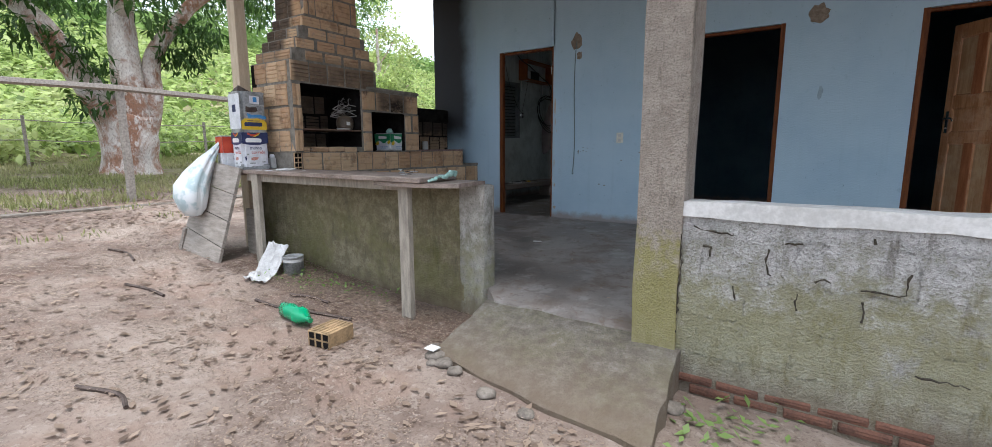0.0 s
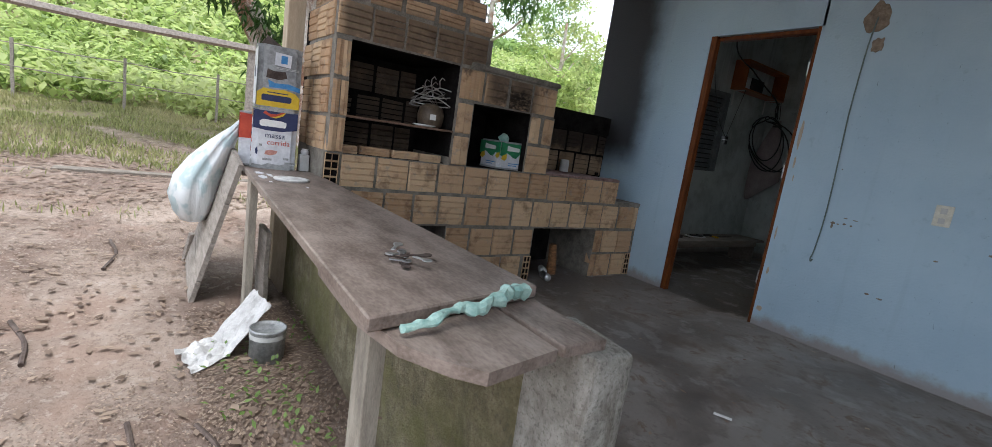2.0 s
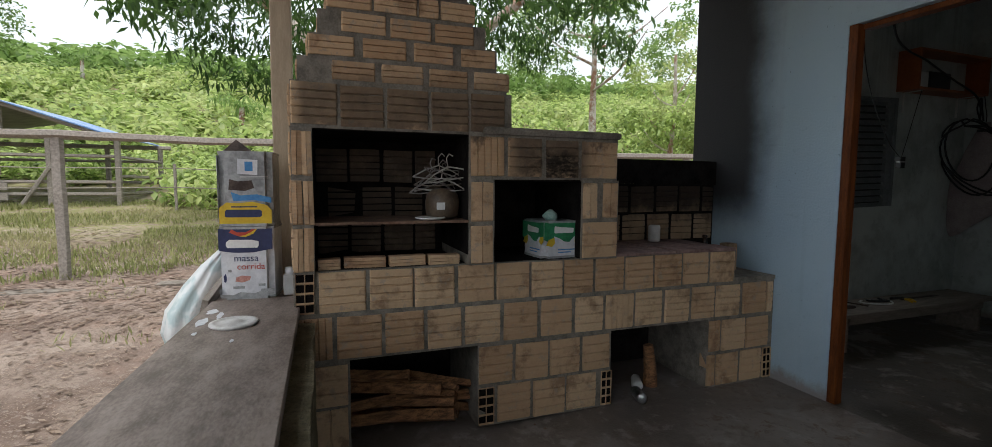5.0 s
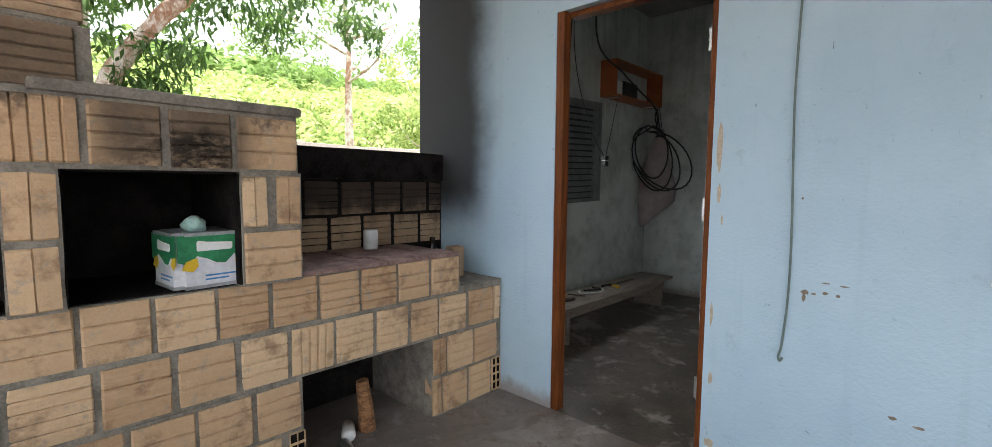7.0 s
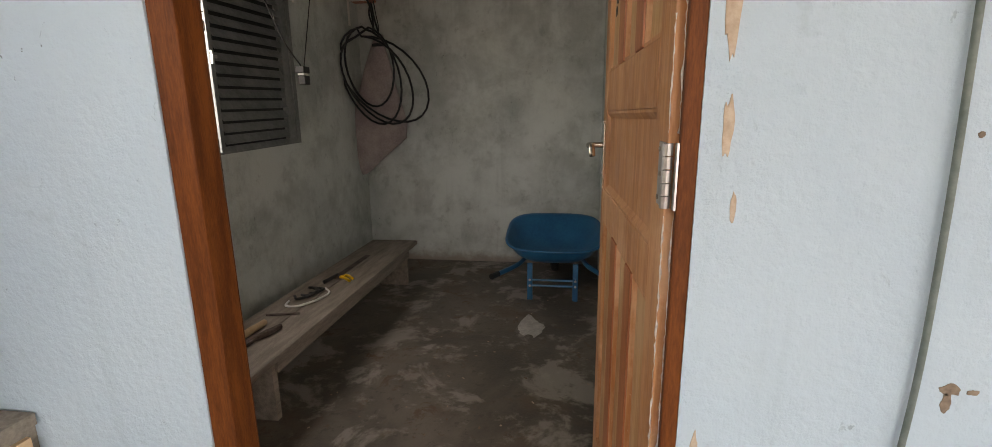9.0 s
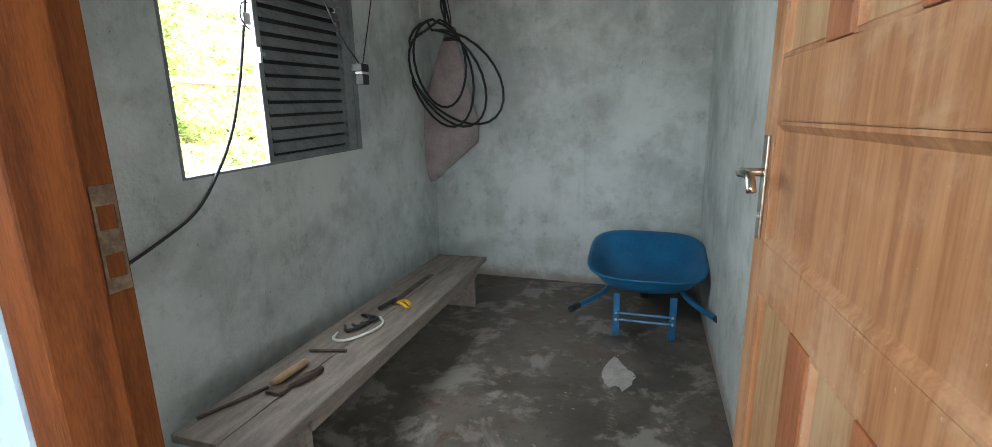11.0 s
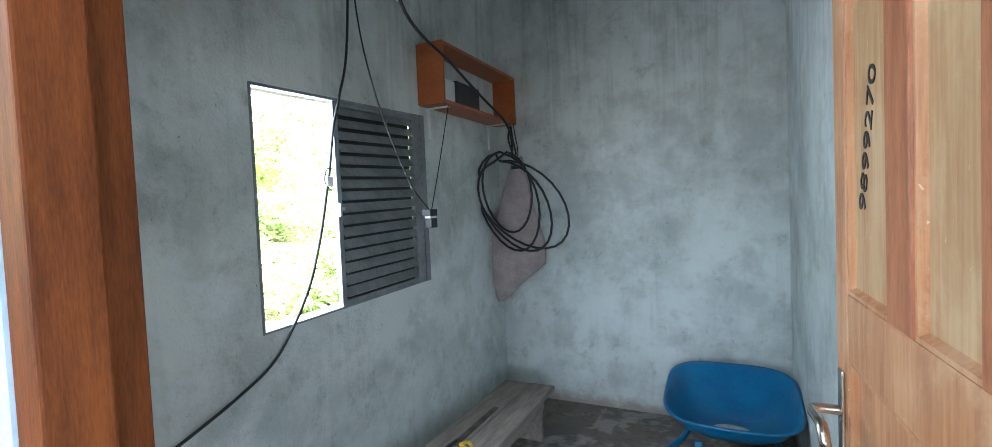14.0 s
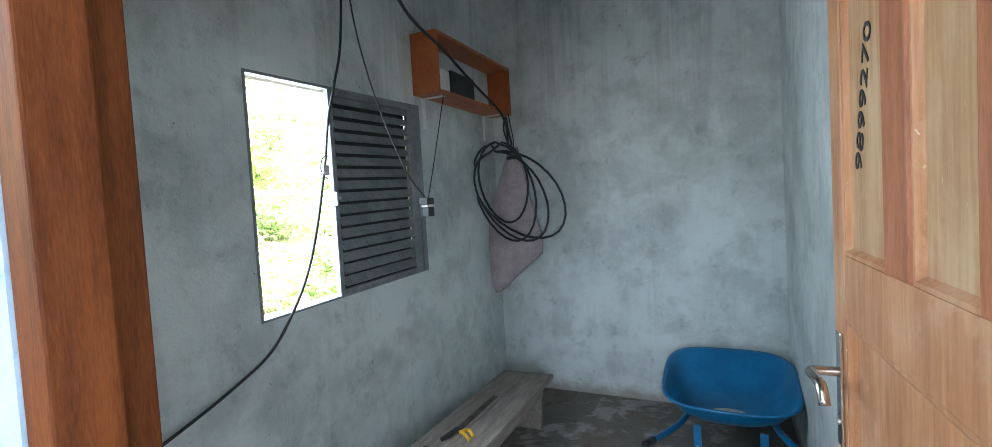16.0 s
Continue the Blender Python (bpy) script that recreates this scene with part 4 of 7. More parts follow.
    course(b, [BR_F], "E", -2.788, 1.806, 1.888, -0.341, [0.19, 0.19, 0.185, 0.17], 0.038)
    course(b, [BR_F], "E", -2.645, 1.908, 1.990, -0.341, [0.19, 0.185, 0.185], 0.018)
    course(b, [BR_F], "E", -2.71, 2.01, 2.092, -0.341, [0.19, 0.19, 0.09, 0.165], 0.012)
    for k, z in enumerate((2.115, 2.32, 2.525, 2.73)):
        if k % 2 == 0:
            course(b, [BR_V2, BR_V2, BR_H2, BR_H2, BR_V2], "E", -2.68, z, z + 0.185, -0.341, [0.04, 0.06, 0.19, 0.19, 0.06], 0.014)
        else:
            course(b, [BR_H2], "E", -2.68, z, z + 0.185, -0.341, [0.19, 0.19, 0.175], 0.014)
    # side of the hood and grill
    for k, (z0, z1) in enumerate(((0.862, 1.052), (1.072, 1.262), (1.284, 1.474), (1.503, 1.680))):
        course(b, [BR_H2, BR_H, BR_H2], "S", -0.972 + 0.05 * (k % 2), z0, z1, -2.876, [0.185, 0.185, 0.165 if k % 2 == 0 else 0.13], 0.015)
    for z0, z1, y0, y1, x0 in steps[1:5]:
        course(b, [BR_F], "S", x0 + 0.005, z0 + 0.012, z1 - 0.008, y0 - 0.004, [0.11, 0.19, (-0.375 - x0 - 0.33)], 0.012)
    for z in (2.115, 2.32, 2.525):
        course(b, [BR_H2], "S", -0.795, z, z + 0.185, -2.69, [0.19, 0.2], 0.014)
    # bricks seen inside the hearth and behind the stove
    for k, z in enumerate((0.865, 1.06, 1.26)):
        course(b, [BR_H], "E", -2.772 + 0.06 * (k % 2), z, z + 0.18, -0.905, [0.165, 0.165, 0.165, 0.12], 0.016)
    for k, z in enumerate((0.868, 1.065)):
        course(b, [BR_H2, BR_H], "E", -1.215 + 0.07 * k, z, z + 0.18, -0.918, [0.19, 0.19, 0.19, 0.185, 0.185, 0.165 - 0.065 * k], 0.02)
    # stove top of old fired slabs
    for k, (y0, y1, x0, x1) in enumerate(((-1.22, -0.86, -0.91, -0.56), (-0.85, -0.52, -0.91, -0.57), (-1.22, -0.80, -0.55, -0.37), (-0.79, -0.34, -0.56, -0.37), (-0.51, -0.34, -0.90, -0.60))):
        bm = bmesh.new()
        box(bm, x0, x1, y0, y1, 0.852, 0.868 + 0.004 * (k % 2), bevel=0.004)
        part("stove_slab", bm, M_SLAB, b, "reddish sooty stove slab")
    bm = boxes((-0.98, -0.371, -0.325, -0.003, 0.658, 0.682))
    rough_up(bm, 0.006, 6, 7)
    part("side_shelf", bm, M_MORTAR, b, "cement shelf beside the stove")
    bm = bmesh.new()
    box(bm, -0.78, -0.345, -2.776, -2.07, 1.064, 1.076, turn=None)
    part("hearth_shelf", bm, M_SHELFRUST, b, "thin rusty shelf plate")
    return b


M_SHELFRUST = simple("rusty shelf plate", (0.10, 0.06, 0.04), (0.26, 0.16, 0.11), 0.8, 10, 80, bumpy=0.3)
M_SLAB = simple("sooty red slab", (0.10, 0.055, 0.05), (0.30, 0.20, 0.18), 0.8, 9, 60)
barbecue()


# ---- the small room ----
def bench():
    b = thing("bench", (-0.70, 1.7, 0), "long low wooden bench with tools on it", "bench")
    bm = bmesh.new()
    box(bm, -0.86, -0.678, 0.72, 2.79, 0.268, 0.297, bevel=0.004)
    part("plank", bm, M_BENCH, b)
    bm = bmesh.new()
    box(bm, -0.675, -0.505, 0.72, 2.80, 0.268, 0.296, bevel=0.004)
    part("plank", bm, M_BENCH, b)
    for y in (0.95, 2.62):
        bm = bmesh.new()
        box(bm, -0.84, -0.533, -0.016, 0.016, 0, 0.272, bevel=0.003, turn=None)
        bmesh.ops.transform(bm, matrix=Matrix.Translation((0, y, 0)) @ Matrix.Shear("XZ", 4, (0, 0)), verts=bm.verts)
        part("leg", bm, M_BENCH, b)
    bm = bmesh.new()
    box(bm, -0.532, -0.515, 0.95, 2.62, 0.215, 0.268, bevel=0.003)
    part("apron", bm, M_BENCH, b)


M_BENCH = simple("dusty grey-brown planks", (0.16, 0.135, 0.112), (0.29, 0.25, 0.215), 0.75, 5, 50, stretch=(6, 1, 6), bumpy=0.3)
bench()


M_SPILLGREY = simple("dried cement", (0.34, 0.33, 0.31), (0.55, 0.54, 0.51), 0.85, 25, 90, bumpy=0.4)


def wheelbarrow():
    w = thing("wheelbarrow", (0.53, 2.6, 0), "empty blue steel wheelbarrow standing in the corner", "wheelbarrow")
    bm = bmesh.new()
    n = 40

    def ring(cx, cy, hx, hy, z, tilt, p):
        out = []
        for k in range(n):
            a = 2 * math.pi * k / n
            c, s = math.cos(a), math.sin(a)
            x = hx * math.copysign(abs(c) ** p, c)
            y = hy * math.copysign(abs(s) ** p, s)
            out.append(bm.verts.new((cx + x, cy + y, z + tilt * y)))
        return out
    rings = [ring(0.528, 2.66, 0.348, 0.325, 0.403, 0.21, 0.55), ring(0.528, 2.66, 0.338, 0.315, 0.411, 0.21, 0.55), ring(0.528, 2.65, 0.325, 0.30, 0.398, 0.21, 0.55),
             ring(0.528, 2.63, 0.27, 0.235, 0.30, 0.12, 0.6), ring(0.528, 2.61, 0.21, 0.17, 0.245, 0.04, 0.7), ring(0.528, 2.60, 0.1, 0.09, 0.235, 0.0, 0.9)]
    for a, b in zip(rings, rings[1:]):
        for k in range(n):
            bm.faces.new((a[k], a[(k + 1) % n], b[(k + 1) % n], b[k]))
    bm.faces.new(rings[-1])
    tray = part("tray", bm, M_BARROW, w, "deep blue enamelled tray", smooth=True)
    sol = tray.modifiers.new("sheet", "SOLIDIFY")
    sol.thickness, sol.offset = 0.006, -1
    for s in (-1, 1):
        bm = bmesh.new()
        tube(bm, smooth_path([(0.528 + s * 0.06, 3.02, 0.17), (0.528 + s * 0.17, 2.75, 0.215), (0.528 + s * 0.24, 2.4, 0.225), (0.528 + s * 0.36, 2.12, 0.235)], 6), 0.016, 10)
        part("shaft", bm, M_BARROW, w, smooth=True)
        bm = bmesh.new()
        tube(bm, [(0.528 + s * 0.345, 2.155, 0.2345), (0.528 + s * 0.375, 2.085, 0.237)], 0.019, 10)
        part("grip", bm, M_BLACK, w, "black rubber grip")
        bm = bmesh.new()
        box(bm, 0.528 + s * 0.152 - 0.018, 0.528 + s * 0.152 + 0.018, 2.325, 2.337, 0.0, 0.26, bevel=0.002)
        box(bm, 0.528 + s * 0.152 - 0.018, 0.528 + s * 0.152 + 0.018, 2.325, 2.40, 0.0, 0.008)
        leg = part("leg", bm, M_BARROW, w)
        for z in (0.105, 0.145):
            bm = bmesh.new()
            tube(bm, [(0.528 + s * 0.152, 2.326, z), (0.528 + s * 0.152, 2.314, z)], 0.008, 8)
            part("bolt", bm, M_STEEL, leg, "steel bolt head")
    bm = bmesh.new()
    rim = [(0.528 + 0.085 * math.cos(a) * (1 + 0.3 * noise.noise((math.cos(a) * 2, math.sin(a) * 2, 4))), 2.57 + 0.05 * math.sin(a) * (1 + 0.3 * noise.noise((math.cos(a) * 2, math.sin(a) * 2, 9)))) for a in (2 * math.pi * k / 20 for k in range(20))]
    bm.faces.new([bm.verts.new((u, v, 0.2455)) for u, v in rim])
    part("cement_crust", bm, M_SPILLGREY, tray, "dried cement in the tray")
    for z in (0.105, 0.145):
        bm = bmesh.new()
        tube(bm, [(0.37, 2.322, z), (0.69, 2.322, z)], 0.008, 8)
        part("crossbar", bm, M_BARROW, w)
    bm = bmesh.new()
    lathe(bm, [(0.05, -0.03), (0.13, -0.035), (0.16, -0.02), (0.165, 0), (0.16, 0.02), (0.13, 0.035), (0.05, 0.03)], (0.528, 2.99, 0.165), 24, Matrix.Rotation(radians(90), 3, "Y"))
    part("wheel", bm, M_BLACK, w, "black rubber wheel", smooth=True)
    return w


BARROW = wheelbarrow()
BARROW.location = (0.552, 2.69, 0)


M_ORANGE = simple("orange-red varnished board", (0.28, 0.075, 0.02), (0.42, 0.13, 0.04), 0.4, 5, 50, bumpy=0.08)


def wall_shelf():
    s = thing("wall_shelf", (-0.98, 2.72, 2.12), "open orange-red wooden box shelf fixed to the wall", "shelf")
    for n, r in (("side", (-1.068, -0.89, 2.2, 2.222, 2.115, 2.47)), ("side", (-1.068, -0.89, 3.208, 3.23, 2.115, 2.47)),
                 ("top", (-1.068, -0.89, 2.222, 3.208, 2.45, 2.47)), ("bottom", (-1.068, -0.89, 2.222, 3.208, 2.115, 2.135))):
        bm = bmesh.new()
        box(bm, *r, bevel=0.002)
        part(n, bm, M_ORANGE, s)
    for y in (2.3, 3.1):
        bm = bmesh.new()
        box(bm, -1.069, -1.062, y - 0.012, y + 0.012, 1.93, 2.113)
        box(bm, -1.062, -0.92, y - 0.012, y + 0.012, 2.106, 2.113)
        part("bracket", bm, M_WHITE, s, "white metal bracket")


wall_shelf()


def router():
    r = thing("radio_box", (-0.97, 2.52, 2.135), "small black and white electronic box on the shelf", "device")
    bm = bmesh.new()
    box(bm, -1.03, -0.93, 2.42, 2.72, 2.136, 2.29, bevel=0.008)
    part("body", bm, M_BLACK, r)
    bm = bmesh.new()
    box(bm, -1.02, -0.94, 2.31, 2.416, 2.136, 2.28, bevel=0.004)
    part("cover", bm, M_WHITE, r, "white plastic cover")


router()


def cable(name, pts, r, mat_, label, category="cable"):
    bm = bmesh.new()
    tube(bm, smooth_path(pts, 8), r, 6)
    return tagged(part(name, bm, mat_, smooth=True), label, category)


# hose coil and sack hung in the corner
M_SACK = simple("dusty mauve plastic sack", (0.27, 0.22, 0.22), (0.42, 0.36, 0.35), 0.6, 6, 70, bumpy=0.3)


def coil():
    bm = bmesh.new()
    loops = ((-0.70, 1.51, 0.38, 0.38, 38), (-0.80, 1.53, 0.27, 0.36, 14), (-0.80, 1.60, 0.22, 0.29, 8), (-0.74, 1.50, 0.30, 0.35, 26))
    pts = []
    for k, (cx, cz, rx, rz, tilt) in enumerate((x - 0.05, z, a, b, t) for x, z, a, b, t in loops):
        for i in range(26):
            a = math.pi / 2 + 2 * math.pi * i / 26
            u, v = rx * math.cos(a) * 0.85, rz * math.sin(a)
            t = radians(tilt)
            pts.append((cx + u * math.cos(t) - v * math.sin(t), 2.95 - 0.012 * k + 0.02 * math.sin(a * 2), cz + u * math.sin(t) * 0.5 + v * math.cos(t)))
    tube(bm, pts, 0.0085, 6)
    tube(bm, smooth_path([(-0.80, 2.95, 1.85), (-0.88, 3.05, 1.99), (-0.89, 3.12, 2.09), (-0.85, 3.06, 1.99), (-0.78, 2.95, 1.86)], 6), 0.007, 6)
    tagged(part("hose_coil", bm, M_BLACK, smooth=True), "coiled black hose hanging from the shelf", "hose")
    bm = bmesh.new()
    n = 22
    rings = []
    for z, rx, ry, cx in ((1.86, 0.03, 0.02, -0.85), (1.78, 0.05, 0.03, -0.86), (1.6, 0.11, 0.06, -0.87), (1.4, 0.17, 0.07, -0.88), (1.20, 0.25, 0.085, -0.89), (1.06, 0.23, 0.08, -0.90),
                          (0.92, 0.14, 0.06, -0.99), (0.80, 0.045, 0.03, -1.03), (0.77, 0.015, 0.01, -1.045)):
        rings.append([bm.verts.new((cx + rx * math.cos(a) + 0.02 * noise.noise((a * 2, z * 8, 1)), 3.14 + ry * math.sin(a) + 0.012 * noise.noise((a * 3, z * 9, 4)), z + 0.015 * noise.noise((a, z * 5, 7))))
                      for a in (2 * math.pi * k / n for k in range(n))])
    for a, b in zip(rings, rings[1:]):
        for k in range(n):
            bm.faces.new((a[k], a[(k + 1) % n], b[(k + 1) % n], b[k]))
    bm.faces.new(rings[0])
    bm.faces.new(rings[-1])
    s = thing("sack", (-0.9, 3.14, 0.78), "dusty mauve plastic sack hanging in the corner", "sack")
    part("body", bm, M_SACK, s, smooth=True)
    bm = bmesh.new()
    tube(bm, smooth_path([(-0.85, 3.14, 1.84), (-0.845, 3.135, 1.92), (-0.86, 3.14, 2.0), (-0.88, 3.15, 2.112)], 4), 0.004, 6)
    part("cord", bm, M_BLACK, s, "thin black cord")
    bm = bmesh.new()
    for k in range(3):
        tube(bm, [(-0.85 + 0.055 * math.cos(q), 3.14 + 0.035 * math.sin(q), 1.775 + 0.008 * k) for q in (2 * math.pi * i / 14 for i in range(15))], 0.004, 6)
    part("tie", bm, M_BLACK, s, "tied neck")


coil()
cable("power_cable", [(-1.0, 1.62, 3.14), (-1.03, 1.59, 2.33), (-1.04, 1.53, 2.05), (-1.045, 1.485, 1.9), (-1.045, 1.445, 1.69), (-1.045, 1.425, 1.61), (-1.045, 1.37, 1.40), (-1.045, 1.298, 1.206), (-1.045, 1.20, 1.05), (-1.045, 1.089, 0.93), (-1.04, 0.93, 0.855), (-1.04, 0.72, 0.781), (-1.03, 0.4, 0.69)],
      0.006, M_BLACK, "black power cable hanging across the window")
joint = thing("cable_joint", (-1.04, 1.437, 1.65), "white taped plug joint in the hanging cable", "plug")
bm = bmesh.new()
box(bm, -1.062, -1.022, 1.408, 1.446, 1.625, 1.672, bevel=0.006)
part("body", bm, M_WHITE, joint)
bm = bmesh.new()
tube(bm, smooth_path([(-1.03, 1.45, 1.71), (-1.015, 1.40, 1.70), (-1.015, 1.385, 1.65), (-1.02, 1.41, 1.62), (-1.03, 1.44, 1.61)], 5), 0.003, 6)
part("loose_wire", bm, M_BLACK, joint, "thin loose wire loop")
cable("lamp_wire", [(-0.99, 1.61, 3.14), (-0.98, 1.6, 2.5), (-0.95, 1.68, 2.06), (-0.85, 1.766, 1.66), (-0.81, 1.88, 1.5)], 0.004, M_BLACK, "thin black wire hanging to a plug")
cable("feed_cable", [(-0.75, 1.60, 3.14), (-0.80, 1.70, 2.5), (-0.86, 2.27, 2.335), (-0.875, 2.65, 2.22), (-0.88, 2.99, 2.115), (-0.87, 3.08, 2.0), (-0.86, 3.06, 1.86)], 0.0085, M_BLACK, "thick black cable looped over the shelf")
cable("plug_wire", [(-0.81, 1.9, 1.5), (-0.86, 2.08, 1.77), (-0.9, 2.264, 2.11)], 0.003, M_BLACK, "thin wire from a plug up to the shelf")


def plug():
    p = thing("plug_adapter", (-0.81, 1.89, 1.46), "black and white plug adapter hanging on a wire", "plug")
    bm = bmesh.new()
    box(bm, -0.835, -0.785, 1.85, 1.915, 1.47, 1.505, bevel=0.004, turn=Matrix.Rotation(radians(0), 4, "Z"))
    part("top", bm, M_BLACK, p)
    bm = bmesh.new()
    box(bm, -0.828, -0.792, 1.86, 1.91, 1.459, 1.4695, bevel=0.002)
    part("face", bm, M_WHITE, p, "white face")
    bm = bmesh.new()
    box(bm, -0.83, -0.79, 1.865, 1.92, 1.41, 1.4585, bevel=0.004)
    part("body", bm, M_BLACK, p)


plug()
M_YELLOW = simple("yellow plastic", (0.62, 0.34, 0.01), (0.75, 0.45, 0.02), 0.45, 20, 90, bumpy=0.05)
M_HANDLE = simple("worn tool wood", (0.36, 0.24, 0.13), (0.5, 0.36, 0.22), 0.7, 14, 90, bumpy=0.2)
M_RUST = simple("rusty steel", (0.05, 0.035, 0.03), (0.13, 0.10, 0.085), 0.7, 14, 90, metal=0.4, bumpy=0.3)


def bench_tools():
    z = 0.298
    t = thing("machete", (-0.72, 2.05, z), "dark machete lying on the bench", "tool")
    bm = bmesh.new()
    box(bm, -0.735, -0.70, 1.90, 2.35, z, z + 0.004, bevel=0.001)
    part("blade", bm, M_RUST, t)
    bm = bmesh.new()
    tube(bm, smooth_path([(-0.718, 1.90, z + 0.012), (-0.722, 1.83, z + 0.014), (-0.735, 1.765, z + 0.012)], 4), [0.011] * 9, 8)
    part("handle", bm, M_BLACK, t, "black handle", smooth=True)
    p = thing("pliers", (-0.65, 1.85, z), "yellow-handled pliers on the bench", "tool")
    for s in (-1, 1):
        bm = bmesh.new()
        tube(bm, smooth_path([(-0.685, 1.865, z + 0.01), (-0.655, 1.875 + s * 0.022, z + 0.011), (-0.60, 1.83 + s * 0.02, z + 0.01)], 5), 0.0085, 8)
        part("grip", bm, M_YELLOW, p, "yellow plastic grip", smooth=True)
    bm = bmesh.new()
    box(bm, -0.73, -0.683, 1.858, 1.885, z, z + 0.012, bevel=0.003)
    part("jaw", bm, M_RUST, p)
    cable("white_cable", [(-0.78, 1.48, z + 0.006), (-0.76, 1.42, z + 0.006), (-0.70, 1.42, z + 0.006), (-0.64, 1.52, z + 0.006), (-0.63, 1.62, z + 0.006), (-0.68, 1.68, z + 0.008)], 0.006, M_WHITE, "short white cable on the bench")
    for k in range(4):
        cable("black_cable", [(-0.79 + 0.03 * k, 1.55 + 0.02 * k, z + 0.007), (-0.74 + 0.02 * k, 1.5 + 0.05 * k, z + 0.012), (-0.70, 1.58 + 0.03 * k, z + 0.01), (-0.72 - 0.02 * k, 1.68, z + 0.008)], 0.008, M_BLACK, "tangled black cable on the bench")
    h = thing("hatchet", (-0.68, 1.12, z), "small hatchet with a wooden handle on the bench", "tool")
    bm = bmesh.new()
    tube(bm, [(-0.74, 1.03, z + 0.016), (-0.735, 1.1, z + 0.017), (-0.73, 1.2, z + 0.016)], [0.015, 0.0165, 0.014], 10)
    part("handle", bm, M_HANDLE, h, "pale wooden handle", smooth=True)
    bm = bmesh.new()
    tube(bm, smooth_path([(-0.70, 1.01, z + 0.008), (-0.655, 1.10, z + 0.012), (-0.64, 1.18, z + 0.01)], 4), [0.01, 0.012, 0.014, 0.016, 0.018, 0.016, 0.014, 0.014, 0.012], 8)
    box(bm, -0.735, -0.67, 0.985, 1.03, z, z + 0.014, bevel=0.003)
    part("head", bm, M_RUST, h, "dark steel head")
    bm = bmesh.new()
    tube(bm, [(-0.79, 1.3, z + 0.005), (-0.64, 1.34, z + 0.005)], 0.006, 6)
    tagged(part("iron_rod", bm, M_RUST), "thin rusty iron rod on the bench", "rod")
    bm = bmesh.new()
    tube(bm, [(-0.84, 0.8, z + 0.006), (-0.75, 1.02, z + 0.006)], 0.006, 6)
    tagged(part("iron_rod", bm, M_RUST), "thin rusty iron rod on the bench", "rod")


bench_tools()

# ---- fittings on the veranda wall ----
def outlet():
    o = thing("wall_outlet", (1.695, -0.006, 1.0), "yellowed plastic wall socket plate", "socket")
    bm = bmesh.new()
    box(bm, 1.655, 1.735, -0.009, 0.0, 0.94, 1.06, bevel=0.003)
    part("plate", bm, M_PLATE, o)
    for k in (-1, 1):
        bm = bmesh.new()
        box(bm, 1.68, 1.71, -0.0125, -0.009, 1.0 + k * 0.028 - 0.016, 1.0 + k * 0.028 + 0.016, bevel=0.002)
        part("socket", bm, M_CAPGREY, o)


M_CAPGREY = simple("grey plastic", (0.42, 0.42, 0.41), (0.52, 0.52, 0.5), 0.5, 20, 90, bumpy=0.05)
M_PLATE = simple("yellowed plate", (0.52, 0.50, 0.42), (0.68, 0.66, 0.57), 0.6, 20, 90, bumpy=0.1)
outlet()
M_CONDUIT = simple("green-black wire", (0.09, 0.125, 0.12), (0.16, 0.20, 0.19), 0.7, 20, 90)
cable("wall_wire", [(1.125, -0.004, 2.15), (1.110, -0.010, 1.95), (1.104, -0.011, 1.6), (1.108, -0.011, 1.4), (1.118, -0.011, 1.1), (1.120, -0.011, 0.85), (1.108, -0.011, 0.64), (1.098, -0.011, 0.585), (1.103, -0.011, 0.565), (1.112, -0.01, 0.58)], 0.0046, M_CONDUIT, "dark green wire hanging down the wall")


def blotch(name, x, z, rx, rz, mat_, label, seed, y=-0.003):
    """A thin ragged patch on the wall's face."""
    bm = bmesh.new()
    n = 26
    outer = [bm.verts.new((x + rx * math.cos(a) * (1 + 0.45 * noise.noise((math.cos(a) * 1.7 + seed, math.sin(a) * 1.7, seed))), y,
                           z + rz * math.sin(a) * (1 + 0.45 * noise.noise((math.cos(a) * 1.7, math.sin(a) * 1.7 + seed, seed * 2))))) for a in (2 * math.pi * k / n for k in range(n))]
    ring = [bm.verts.new((v.co.x + (v.co.x - x) * 0.06, 0.004, v.co.z + (v.co.z - z) * 0.06)) for v in outer]
    bm.faces.new(outer)
    for k in range(n):
        bm.faces.new((outer[k], outer[(k + 1) % n], ring[(k + 1) % n], ring[k]))
    tagged(part(name, bm, mat_), label, "wall patch", kind="structure")


M_PATCH = simple("bare brown plaster", (0.14, 0.11, 0.085), (0.28, 0.23, 0.18), 0.95, 25, 120, bumpy=0.8)
M_FLAKE = simple("bared tan plaster", (0.34, 0.27, 0.20), (0.48, 0.41, 0.33), 0.95, 25, 120, bumpy=0.8)
M_SMUDGE = simple("grey smudged limewash", (0.22, 0.28, 0.33), (0.33, 0.42, 0.49), 0.9, 12, 90)
M_RUSTWALL = simple("damp brown stain", (0.2, 0.15, 0.12), (0.32, 0.26, 0.22), 0.9, 18, 120)
blotch("wall_patch", 1.12, 2.15, 0.065, 0.085, M_PATCH, "bare patch round a broken light fitting", 1.3)
blotch("wall_patch", 1.16, 1.98, 0.035, 0.05, M_PATCH, "bare chipped patch of plaster", 4.1)
blotch("wall_patch", 3.545, 2.10, 0.085, 0.08, M_PATCH, "bare patch of plaster", 2.2)
blotch("wall_smudge", 3.61, 1.385, 0.02, 0.06, M_SMUDGE, "grey smudge on the blue wall", 5.5, -0.0015)
